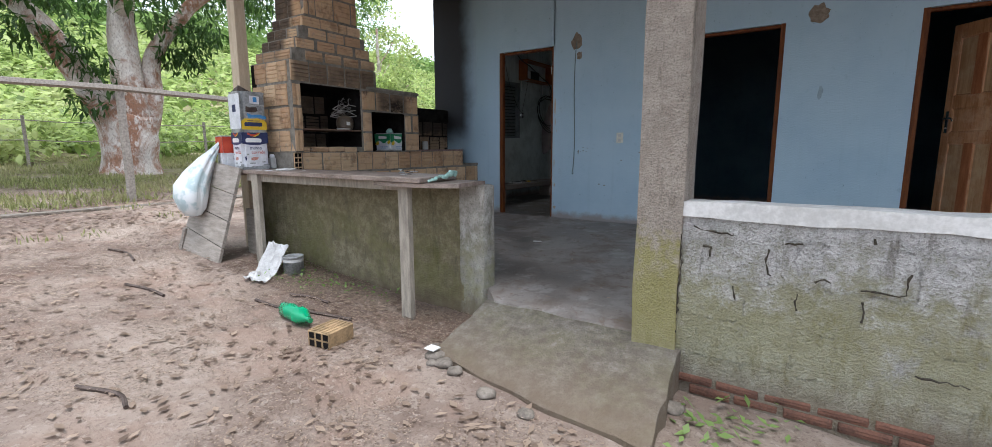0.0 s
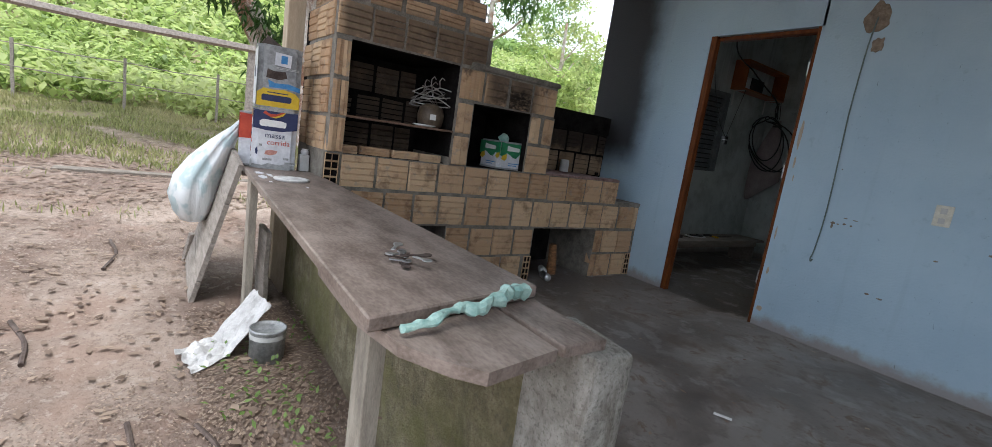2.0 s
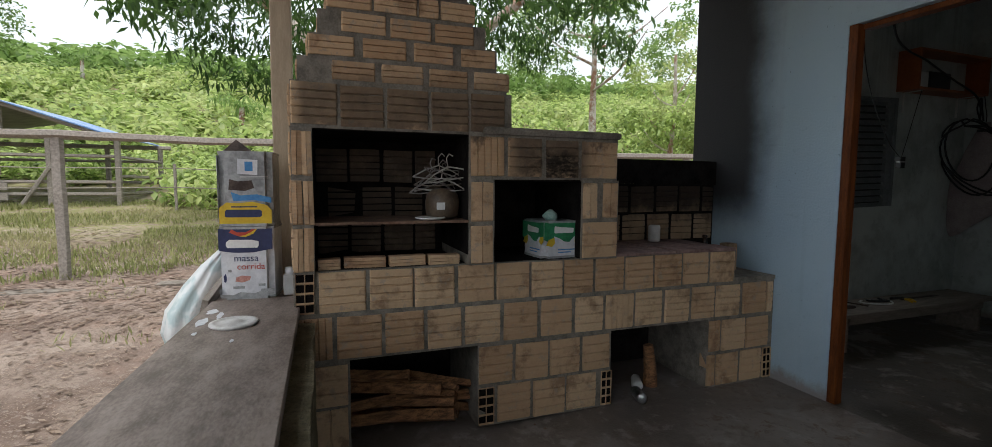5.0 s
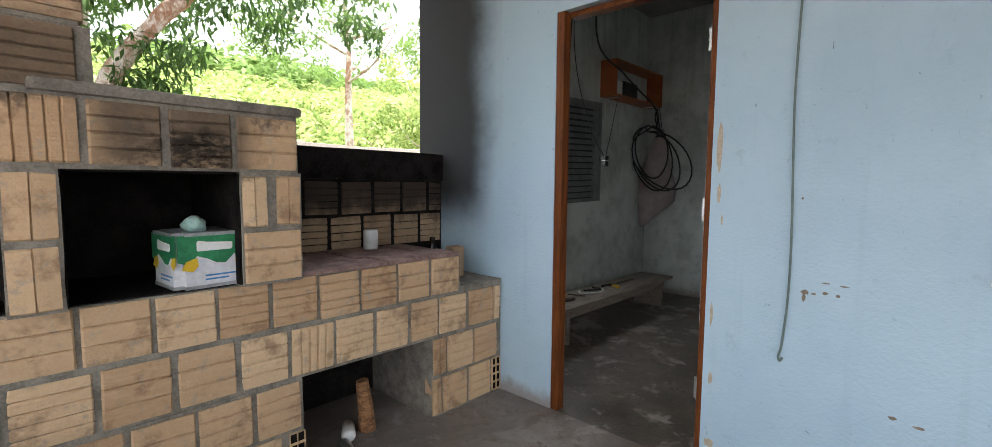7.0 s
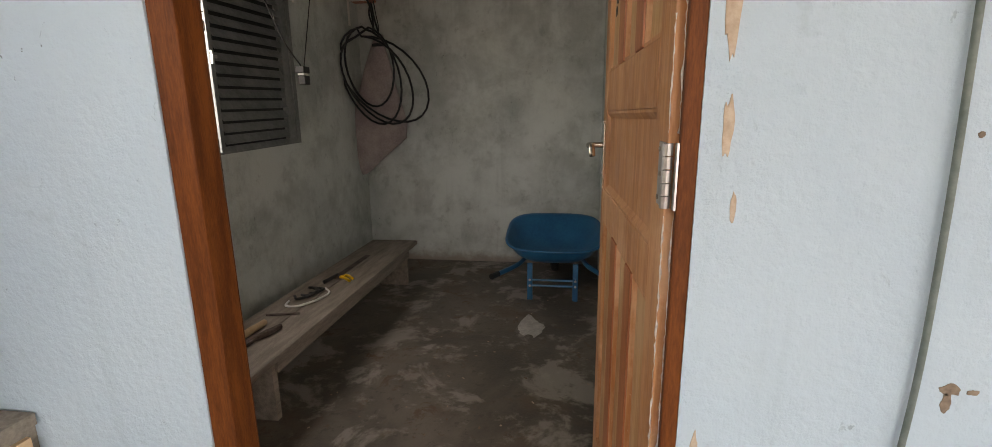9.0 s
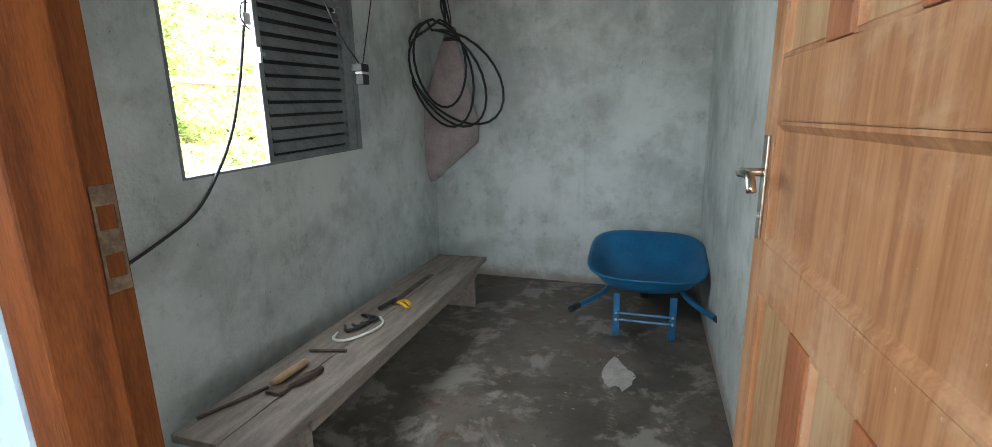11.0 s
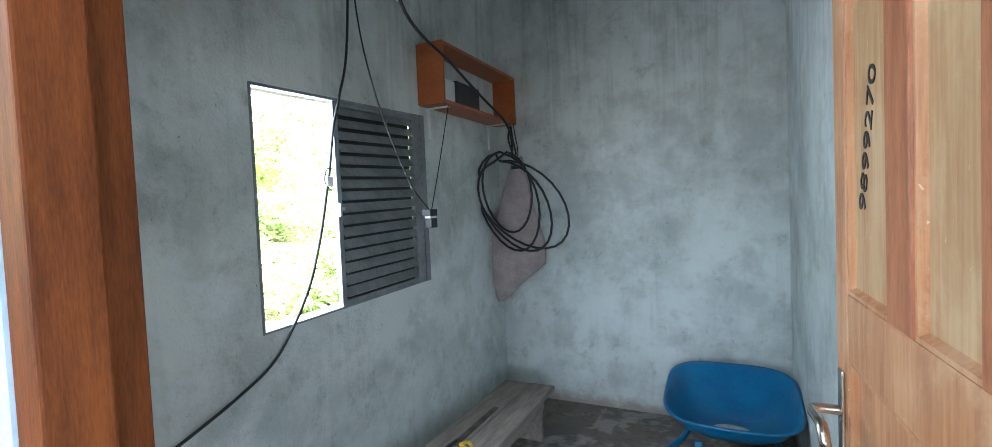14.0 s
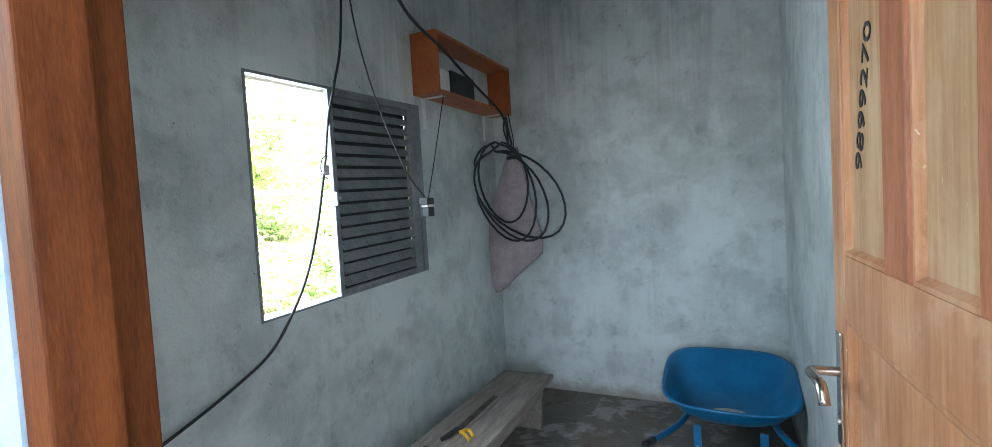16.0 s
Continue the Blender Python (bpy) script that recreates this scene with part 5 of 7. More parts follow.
blotch("wall_stain", 2.29, 0.075, 0.14, 0.1, M_RUSTWALL, "brown damp stain at the wall's foot", 3.3, -0.002)
for k, (x, z, rx, rz) in enumerate(((1.172, 0.846, 0.014, 0.008), (1.168, 0.825, 0.006, 0.016), (1.20, 0.843, 0.008, 0.004), (1.235, 0.85, 0.010, 0.005), (1.274, 0.846, 0.007, 0.006), (1.236, 0.888, 0.012, 0.003), (1.29, 0.884, 0.016, 0.003),
                                    (1.146, 1.197, 0.004, 0.004), (1.45, 0.45, 0.012, 0.006), (1.52, 0.44, 0.016, 0.005), (1.72, 0.74, 0.01, 0.005), (1.95, 0.83, 0.03, 0.006), (2.02, 0.835, 0.02, 0.005))):
    blotch("wall_chip", x, z, rx, rz, M_PATCH, "small chip in the limewash", k * 1.7, -0.0012)
# limewash flaked off beside the doorway
for k, (x, z, rx, rz) in enumerate(((0.842, 1.40, 0.011, 0.10), (0.846, 1.205, 0.007, 0.04), (0.862, 1.10, 0.004, 0.02), (0.838, 0.70, 0.006, 0.05), (0.845, 0.42, 0.008, 0.03), (0.85, 0.13, 0.02, 0.02))):
    blotch("wall_flake", x, z, rx, rz, M_FLAKE, "flaked limewash baring brown plaster", 11 + k * 2.3, -0.0014)

# ---- counter board on the low wall, and what stands on it ----
TZ = 0.70


def counter_board():
    t = thing("counter_table", (0.5, -3.08, -0.2), "long grimy board table on timber legs along the low wall", "table")

    def add(name, rows, mat_, m=None, bev=0.004, rough=0.0):
        bm = bmesh.new()
        for r in rows:
            box(bm, *r, bevel=bev)
        if rough:
            rough_up(bm, rough, 8, 4)
        if m:
            bmesh.ops.transform(bm, matrix=m, verts=bm.verts)
        part(name, bm, mat_, t)
    bm = bmesh.new()
    top = [(-0.62, -3.235), (1.655, -3.335), (1.555, -2.845), (-0.62, -2.845)]
    lo = [bm.verts.new((x, y, TZ - 0.032)) for x, y in top]
    hi = [bm.verts.new((x, y, TZ)) for x, y in top]
    bm.faces.new(lo[::-1])
    bm.faces.new(hi)
    for k in range(4):
        bm.faces.new((lo[k], lo[(k + 1) % 4], hi[(k + 1) % 4], hi[k]))
    bmesh.ops.bevel(bm, geom=bm.edges[:], offset=0.004, segments=1, affect="EDGES")
    part("tabletop", bm, M_TABLE, t)
    bm = bmesh.new()
    curve_ = [(1.2, -3.30), (1.55, -3.315), (1.70, -3.29), (1.80, -3.235), (1.85, -3.19), (1.815, -3.0), (1.2, -2.98)]
    lo = [bm.verts.new((x, y, TZ - 0.062)) for x, y in curve_]
    hi = [bm.verts.new((x, y, TZ - 0.036)) for x, y in curve_]
    bm.faces.new(lo[::-1])
    bm.faces.new(hi)
    for k in range(len(curve_)):
        q = (k + 1) % len(curve_)
        bm.faces.new((lo[k], lo[q], hi[q], hi[k]))
    part("end_board", bm, M_TABLE, t)
    add("end_board", [(1.2, 1.81, -2.976, -2.85, TZ - 0.062, TZ - 0.036)], M_TABLE)
    add("leg", [(1.37, 1.46, -3.245, -3.20, -0.36, TZ - 0.064)], M_WOODLEG, None, 0.004, 0.003)
    add("leg", [(-0.47, -0.37, -3.235, -3.195, -0.28, TZ - 0.034)], M_WOODLEG, None, 0.004, 0.003)
    add("rail", [(-0.6, 1.35, -3.2, -3.16, TZ - 0.10, TZ - 0.034)], M_WOODLEG)


M_WOODLEG = simple("grey upright timber", (0.20, 0.175, 0.145), (0.37, 0.33, 0.27), 0.85, 6, 60, stretch=(6, 6, 1), bumpy=0.5)
counter_board()

M_PAPER = simple("scuffed white label", (0.5, 0.51, 0.54), (0.72, 0.73, 0.76), 0.5, 9, 60, bumpy=0.1)
M_NAVY = simple("navy label band", (0.012, 0.018, 0.07), (0.025, 0.035, 0.11), 0.45, 9, 60, bumpy=0.05)
M_LABELYEL = simple("yellow label oval", (0.55, 0.36, 0.015), (0.7, 0.5, 0.03), 0.5, 9, 60, bumpy=0.05)
M_TIN = simple("dirty tin", (0.16, 0.165, 0.17), (0.42, 0.43, 0.43), 0.5, 7, 50, metal=0.4, bumpy=0.2)
M_RED = simple("red label", (0.35, 0.03, 0.015), (0.5, 0.07, 0.03), 0.5, 9, 60)
M_GREENLAB = simple("green label", (0.01, 0.12, 0.05), (0.03, 0.25, 0.10), 0.5, 9, 60)
M_SKYLAB = simple("blue label", (0.03, 0.16, 0.4), (0.08, 0.28, 0.55), 0.5, 9, 60)


def lettering(body, size, m, mat_, parent, extrude=0.0004):
    c = bpy.data.curves.new("lettering", "FONT")
    c.body, c.size, c.extrude, c.align_x, c.align_y = body, size, extrude, "CENTER", "CENTER"
    c.materials.append(mat_)
    o = new("lettering", c)
    o.matrix_basis = m
    o.parent = parent
    o.matrix_parent_inverse = parent.matrix_basis.inverted()


def square_can(name, place, turn, label, w=0.235, h=0.345, body=M_TIN):
    """A square paint can; its front looks along local -y. Returns the thing and its pose."""
    c = thing(name, place, label, "paint can")
    m = pose(*place, 0, 0, turn)
    bm = bmesh.new()
    vs = bmesh.ops.create_cube(bm, size=1, matrix=m @ Matrix.Translation((0, 0, h / 2)) @ Matrix.Diagonal((w, w, h - 0.012, 1)))["verts"]
    bmesh.ops.bevel(bm, geom=[e for e in bm.edges if abs((e.verts[0].co - e.verts[1].co).z) > 0.1], offset=0.03, segments=4, affect="EDGES")
    shell = part("body", bm, body, c)
    c["shell"] = shell.name
    for z in (0.004, h - 0.008):
        bm = bmesh.new()
        box(bm, -w / 2 - 0.003, w / 2 + 0.003, -w / 2 - 0.003, w / 2 + 0.003, z - 0.004, z + 0.008)
        bmesh.ops.bevel(bm, geom=[e for e in bm.edges if abs((e.verts[0].co - e.verts[1].co).z) > 0.005], offset=0.03, segments=4, affect="EDGES")
        bmesh.ops.transform(bm, matrix=m, verts=bm.verts)
        part("rim", bm, M_TIN, c)
    return c, m


def flat_mark(c, m, outline, mat_, name="label_mark", face=-0.1184):
    """A thin printed shape on the can's front (x, z outline)."""
    bm = bmesh.new()
    bm.faces.new([bm.verts.new((x, face, z)) for x, z in outline])
    ext = bmesh.ops.extrude_face_region(bm, geom=bm.faces[:])
    for v in (g for g in ext["geom"] if isinstance(g, bmesh.types.BMVert)):
        v.co.y += 0.0008
    bmesh.ops.transform(bm, matrix=m, verts=bm.verts)
    part(name, bm, mat_, bpy.data.objects[c["shell"]])


def oval(cx, cz, rx, rz, n=20):
    return [(cx + rx * math.cos(2 * math.pi * k / n), cz + rz * math.sin(2 * math.pi * k / n)) for k in range(n)]


def rect(x0, x1, z0, z1):
    return [(x0, z0), (x1, z0), (x1, z1), (x0, z1)]


UP = pose(0, 0, 0, 90, 0, 0)
M_STAMP = simple("faded red stamp", (0.40, 0.16, 0.12), (0.58, 0.32, 0.27), 0.6, 60, 160)
CAN = (-0.735, -3.07, TZ)
can, cm = square_can("paint_can", CAN, 83, "scuffed white and navy square paint can on the board", 0.235, 0.345, M_PAPER)
for turn in (0, -90):
    rot = cm @ pose(0, 0, 0, 0, 0, turn)
    flat_mark(can, rot, [(-0.116, 0.232), (-0.05, 0.222), (0.03, 0.222), (0.116, 0.238), (0.116, 0.335), (-0.116, 0.335)], M_NAVY)
    flat_mark(can, rot, [(-0.07, 0.318), (-0.03, 0.300), (0.0, 0.304), (0.03, 0.322), (0.05, 0.332), (0.03, 0.333), (0.0, 0.318), (-0.035, 0.318), (-0.06, 0.332)], M_RED, face=-0.1192)
    flat_mark(can, rot, [(-0.03, 0.300), (0.0, 0.296), (0.035, 0.312), (0.05, 0.332), (0.045, 0.332), (0.02, 0.316), (-0.005, 0.304)], M_LABELYEL, face=-0.1196)
    flat_mark(can, rot, [(-0.078, 0.245), (0.05, 0.245), (0.056, 0.255), (0.056, 0.275), (0.03, 0.282), (-0.07, 0.284), (-0.085, 0.272), (-0.085, 0.254)], M_WHITE, face=-0.1194)
    flat_mark(can, rot, [(-0.05, 0.085), (-0.02, 0.08), (0.012, 0.09), (0.018, 0.108), (-0.02, 0.113), (-0.045, 0.105)], M_STAMP, face=-0.1192)
    flat_mark(can, rot, [(-0.116, 0.012), (0.116, 0.012), (0.116, 0.03), (0.06, 0.036), (0.03, 0.026), (-0.03, 0.034), (-0.06, 0.02), (-0.116, 0.026)], M_TIN, face=-0.1190)
    flat_mark(can, rot, [(-0.098, 0.085), (-0.09, 0.08), (-0.086, 0.10), (-0.09, 0.125), (-0.1, 0.11)], M_NAVY, face=-0.1190)
    lettering("massa", 0.045, rot @ Matrix.Translation((0.0, -0.1194, 0.195)) @ UP, M_NAVY, can)
    lettering("corrida", 0.042, rot @ Matrix.Translation((0.02, -0.1194, 0.155)) @ UP, M_RED, can)
    for k, (x, z, w) in enumerate(((-0.06, 0.05, 0.05), (0.05, 0.06, 0.03), (0.06, 0.035, 0.06), (-0.08, 0.13, 0.015))):
        flat_mark(can, rot, rect(x, x + w, z, z + 0.012), M_TIN, face=-0.1192)
can2, cm2 = square_can("paint_can", (CAN[0], CAN[1], CAN[2] + 0.347), 85, "dirty upside-down paint can with a yellow oval, stacked", 0.232, 0.35, M_TIN)
for turn in (0, -90):
    rot = cm2 @ pose(0, 0, 0, 0, 0, turn)
    if turn:
        flat_mark(can2, rot, rect(-0.113, 0.113, 0.02, 0.33), M_PAPER, face=-0.1172)
        flat_mark(can2, rot, rect(-0.04, 0.03, 0.17, 0.235), M_NAVY, face=-0.1182)
    else:
        flat_mark(can2, rot, [(-0.112, 0.012), (0.112, 0.012), (0.113, 0.075), (0.09, 0.10), (0.03, 0.115), (-0.03, 0.108), (-0.08, 0.112), (-0.113, 0.085)], M_LABELYEL, face=-0.1176)
        flat_mark(can2, rot, [(-0.088, 0.046), (-0.08, 0.042), (0.062, 0.042), (0.07, 0.05), (0.07, 0.072), (0.06, 0.078), (-0.08, 0.078), (-0.088, 0.07)], M_NAVY, face=-0.1184)
        flat_mark(can2, rot, rect(-0.06, 0.05, 0.088, 0.094), M_NAVY, face=-0.1184)
        flat_mark(can2, rot, [(-0.05, 0.118), (0.04, 0.122), (0.112, 0.11), (0.112, 0.135), (0.05, 0.15), (-0.02, 0.145), (-0.06, 0.16)], M_SKYLAB, face=-0.1172)
        flat_mark(can2, rot, [(-0.03, 0.245), (0.055, 0.24), (0.058, 0.31), (-0.028, 0.315)], M_PAPER, face=-0.1170)
        flat_mark(can2, rot, rect(0.002, 0.036, 0.258, 0.302), M_SKYLAB, face=-0.1178)
        flat_mark(can2, rot, [(-0.07, 0.17), (0.0, 0.165), (0.04, 0.18), (0.03, 0.215), (-0.03, 0.21), (-0.065, 0.22)], M_RUST, face=-0.1170)
        for zz in (0.225, 0.232):
            flat_mark(can2, rot, rect(-0.02, 0.10, zz, zz + 0.003), M_CAPGREY, face=-0.1172)
bm = bmesh.new()
vs = [bm.verts.new(p) for p in ((CAN[0] - 0.08, CAN[1] - 0.1, 1.395), (CAN[0] + 0.05, CAN[1] - 0.11, 1.395), (CAN[0] + 0.06, CAN[1] + 0.02, 1.395), (CAN[0] - 0.08, CAN[1] + 0.02, 1.395), (CAN[0] - 0.02, CAN[1] - 0.06, 1.46))]
for f_ in ((0, 1, 4), (1, 2, 4), (2, 3, 4), (3, 0, 4), (3, 2, 1, 0)):
    bm.faces.new([vs[k] for k in f_])
tagged(part("bent_lid", bm, M_RUST), "bent rusty flap of tin lying on the can", "lid")
can3, cm3 = square_can("paint_can", (-0.99, -3.12, TZ - 0.02), 80, "faded red paint can behind the white one", 0.2, 0.33, M_PAPER)
for turn in (0, -90):
    flat_mark(can3, cm3 @ pose(0, 0, 0, 0, 0, turn), rect(-0.098, 0.098, 0.17, 0.32), M_RED, face=-0.1014)
bm = boxes((-1.12, -0.625, -3.24, -2.93, TZ - 0.05, TZ - 0.024))
tagged(part("loose_board", bm, M_TABLE), "loose board carrying the cans", "board")

# things on the board
for k, (x, y, rx, ry) in enumerate(((-0.40, -3.19, 0.045, 0.02), (-0.33, -3.15, 0.05, 0.012), (-0.24, -3.20, 0.06, 0.018), (-0.08, -3.19, 0.02, 0.008), (0.05, -3.05, 0.018, 0.006))):
    bm = bmesh.new()
    rim = [(x + rx * math.cos(a) * (1 + 0.5 * noise.noise((math.cos(a) * 1.8 + k * 4, math.sin(a) * 1.8, k))), y + ry * math.sin(a) * (1 + 0.5 * noise.noise((math.cos(a) * 1.8, math.sin(a) * 1.8 + k * 4, k)))) for a in (2 * math.pi * q / 18 for q in range(18))]
    lo = [bm.verts.new((u, v, TZ - 0.001)) for u, v in rim]
    hi = [bm.verts.new((u, v, TZ + 0.0016)) for u, v in rim]
    bm.faces.new(hi)
    for q in range(18):
        bm.faces.new((lo[q], lo[(q + 1) % 18], hi[(q + 1) % 18], hi[q]))
    tagged(part("paint_splash", bm, M_PAPER), "dried splash of white paint on the board", "paint splash")
bm = bmesh.new()
lathe(bm, [(0.082, 0.0), (0.088, 0.006), (0.086, 0.012), (0.07, 0.014), (0.066, 0.010), (0.03, 0.012), (0.02, 0.02)], (-0.17, -3.075, TZ), 28)
tagged(part("can_lid", bm, M_CAP, smooth=True), "paint-crusted tin lid on the board", "lid")
bm = bmesh.new()
box(bm, -0.70, -0.645, -2.93, -2.875, TZ, TZ + 0.10, bevel=0.006)
tagged(part("glass_block", bm, M_CAPGREY), "small grey block beside the cans", "block")
bm = bmesh.new()
lathe(bm, [(0.022, 0), (0.024, 0.02), (0.018, 0.03), (0.02, 0.035)], (-0.672, -2.90, TZ + 0.10), 14)
tagged(part("small_jar", bm, M_PAPER, smooth=True), "small pale jar on the block", "jar")
keys = thing("key_bunch", (1.325, -3.12, TZ), "bunch of steel keys lying on the board", "keys")
kr = random.Random(3)
for k in range(10):
    a = k * 0.95 + kr.uniform(-0.2, 0.2)
    bm = bmesh.new()
    m = pose(1.325 + kr.uniform(-0.025, 0.025), -3.12 + kr.uniform(-0.035, 0.035), TZ + 0.004 + 0.003 * k, 0, kr.uniform(-9, 0), math.degrees(a))
    box(bm, 0.004, 0.042, -0.0042, 0.0042, -0.0016, 0.0016)
    lathe(bm, [(0.013, -0.0016), (0.013, 0.0016)], (0.05, 0, 0), 12)
    bmesh.ops.transform(bm, matrix=m, verts=bm.verts)
    part("key", bm, (M_RUST, M_STEEL)[k % 2], keys)
M_AQUA = simple("pale aqua plastic film", (0.2, 0.36, 0.32), (0.4, 0.56, 0.5), 0.35, 25, 110, bumpy=0.6)
bm = bmesh.new()
tube(bm, smooth_path([(1.685, -3.275, TZ - 0.018), (1.675, -3.215, TZ - 0.012), (1.655, -3.145, TZ + 0.0), (1.66, -3.075, TZ + 0.006), (1.63, -3.0, TZ + 0.018), (1.615, -2.93, TZ + 0.014)], 7),
     [0.008 + 0.009 * (k / 35) * (1 + 0.6 * math.sin(k * 1.9)) for k in range(36)], 9)
for v in bm.verts:
    v.co += noise.noise_vector(v.co * 30) * 0.012
tagged(part("plastic_bag", bm, M_AQUA), "crumpled aqua plastic bag on the board's end", "plastic bag")

# ---- in the barbecue ----
green, gm = square_can("paint_can", (-0.50, -1.545, 0.86), 95, "white and green square paint can in the oven", 0.238, 0.20, M_PAPER)
for turn in (0, -90, 90):
    rot = gm @ pose(0, 0, 0, 0, 0, turn)
    flat_mark(green, rot, [(-0.116, 0.10), (-0.08, 0.085), (-0.055, 0.118), (-0.02, 0.105), (0.01, 0.088), (0.04, 0.085), (0.07, 0.115), (0.116, 0.10), (0.116, 0.192), (-0.116, 0.192)], M_GREENLAB, face=-0.1199)
    flat_mark(green, rot, [(-0.105, 0.072), (-0.07, 0.062), (-0.05, 0.082), (-0.055, 0.112), (-0.09, 0.10)], M_LABELYEL, face=-0.1207)
    flat_mark(green, rot, [(0.07, 0.088), (0.095, 0.072), (0.114, 0.09), (0.114, 0.118), (0.085, 0.112)], M_LABELYEL, face=-0.1207)
    flat_mark(green, rot, [(-0.055, 0.138), (-0.05, 0.134), (0.06, 0.134), (0.065, 0.14), (0.065, 0.16), (-0.02, 0.166), (-0.05, 0.172), (-0.055, 0.165)], M_WHITE, face=-0.1207)
    for u, wd, zz in ((-0.03, 0.11, 0.042), (-0.03, 0.08, 0.028)):
        flat_mark(green, rot, rect(u, u + wd, zz, zz + 0.006), M_SKYLAB, face=-0.1207)
bm = bmesh.new()
bmesh.ops.create_icosphere(bm, subdivisions=3, radius=0.036, matrix=Matrix.Translation((-0.47, -1.57, 1.078)))
for v in bm.verts:
    v.co += noise.noise_vector(v.co * 38) * 0.014
tagged(part("crumpled_film", bm, M_AQUA, smooth=True), "crumpled plastic film on the green can", "plastic")

pot = thing("motor_housing", (-0.50, -2.165, 1.077), "old brown electric motor housing on the hearth shelf", "motor")
bm = bmesh.new()
lathe(bm, [(0.056, 0), (0.078, 0.012), (0.086, 0.05), (0.087, 0.085), (0.078, 0.122), (0.056, 0.146), (0.028, 0.153)], (-0.50, -2.165, 1.077), 22)
part("body", bm, simple("brown grimy enamel", (0.07, 0.05, 0.035), (0.16, 0.12, 0.08), 0.5, 12, 80), pot, smooth=True)
part("nameplate", boxes((-0.410, -0.402, -2.215, -2.175, 1.125, 1.16)), M_WHITE, pot, "white nameplate")
bm = bmesh.new()
lathe(bm, [(0.05, 0), (0.075, 0.008), (0.072, 0.012), (0.04, 0.01)], (-0.42, -2.245, 1.077), 22)
tagged(part("saucer", bm, M_WHITE, smooth=True), "white saucer on the hearth shelf", "saucer")
hr = random.Random(11)
M_HANGPALE = simple("smoky plastic", (0.16, 0.15, 0.14), (0.30, 0.28, 0.26), 0.6, 20, 90, bumpy=0.05)
M_HANGWHITE = simple("dusty white plastic", (0.26, 0.25, 0.22), (0.44, 0.42, 0.38), 0.5, 20, 90, bumpy=0.05)
M_HANGDARK = simple("dusty brown plastic", (0.12, 0.10, 0.085), (0.22, 0.19, 0.17), 0.5, 20, 90, bumpy=0.05)
for k in range(7):
    bm = bmesh.new()
    c = Vector((-0.50 + hr.uniform(-0.05, 0.05), -2.19 + hr.uniform(-0.05, 0.05), 1.262 + hr.uniform(-0.03, 0.05)))
    r = Euler((hr.uniform(-0.4, 0.4), hr.uniform(-0.5, 0.5), hr.uniform(-0.6, 0.6) + 1.57)).to_matrix()
    pts = [(-0.19, 0, -0.03), (-0.1, 0, 0.02), (0, 0, 0.055), (0.1, 0, 0.02), (0.19, 0, -0.03), (0.1, 0, -0.04), (-0.1, 0, -0.04), (-0.19, 0, -0.03)]
    tube(bm, [c + r @ Vector((x * 0.7, y, z * 0.7)) for x, y, z in pts], 0.0038, 6)
    tube(bm, [c + r @ Vector(p) for p in ((0, 0, 0.035), (0, 0, 0.08), (0.018, 0, 0.10), (0.034, 0, 0.085))], 0.003, 6)
    tagged(part("clothes_hanger", bm, (M_HANGWHITE, M_HANGPALE, M_HANGDARK)[k % 3], smooth=True), "plastic clothes hanger in a tangled pile", "hanger", "hangers on the hearth")
M_LOG = simple("split firewood", (0.07, 0.035, 0.018), (0.40, 0.20, 0.09), 0.9, 9, 60, stretch=(6, 1.2, 6), bumpy=1.0)
lr = random.Random(5)
for k in range(16):
    bm = bmesh.new()
    L, s = lr.uniform(0.35, 0.5), lr.uniform(0.03, 0.05)
    tri = [(math.cos(a) * s * lr.uniform(0.7, 1.1), math.sin(a) * s * lr.uniform(0.5, 0.9)) for a in (0.2, 1.9, 3.4, 4.9)]
    rows = [[bm.verts.new((u, p[0] + 0.012 * noise.noise((u * 6, k, p[0] * 30)), p[1] + 0.012 * noise.noise((u * 7, p[1] * 30, k)))) for p in tri] for u in np.linspace(-L / 2, L / 2, 6)]
    for a, b_ in zip(rows, rows[1:]):
        for q in range(4):
            bm.faces.new((a[q], a[(q + 1) % 4], b_[(q + 1) % 4], b_[q]))
    bm.faces.new(rows[0])
    bm.faces.new(rows[-1])
    layer = k // 5
    o = part("firewood_log", bm, M_LOG)
    o.matrix_basis = pose(-0.60 + lr.uniform(-0.03, 0.05), -2.50 + (k % 5) * 0.085 + lr.uniform(-0.02, 0.02), 0.04 + layer * 0.075, lr.uniform(-20, 20), lr.uniform(-5, 5), lr.uniform(35, 100) if layer > 0 else lr.uniform(60, 95))
    tagged(o, "split reddish firewood log stacked under the barbecue", "firewood", "stack of firewood")
# stove end: bottle, upright brick, jar; cans and a stick in the right niche
M_BOTTLE = simple("dark brown glass", (0.015, 0.008, 0.005), (0.03, 0.015, 0.01), 0.12, 20, 90, bumpy=0.02, spec=0.6)
bm = bmesh.new()
lathe(bm, [(0.034, 0), (0.037, 0.01), (0.037, 0.12), (0.018, 0.16), (0.015, 0.195), (0.019, 0.20), (0.017, 0.215)], (-0.84, -0.145, 0.683), 18)
tagged(part("bottle", bm, M_BOTTLE, smooth=True), "small dark brown glass bottle by the wall", "bottle")
bm = bmesh.new()
lathe(bm, [(0.036, 0), (0.04, 0.006), (0.04, 0.10), (0.036, 0.11), (0.03, 0.112)], (-0.80, -0.62, 0.87), 18)
tagged(part("jar", bm, M_CAPGREY, smooth=True), "dusty jar standing on the stove", "jar")
ub = thing("upright_brick", (-0.60, -0.165, 0.683), "hollow clay brick standing on end on the shelf", "brick")
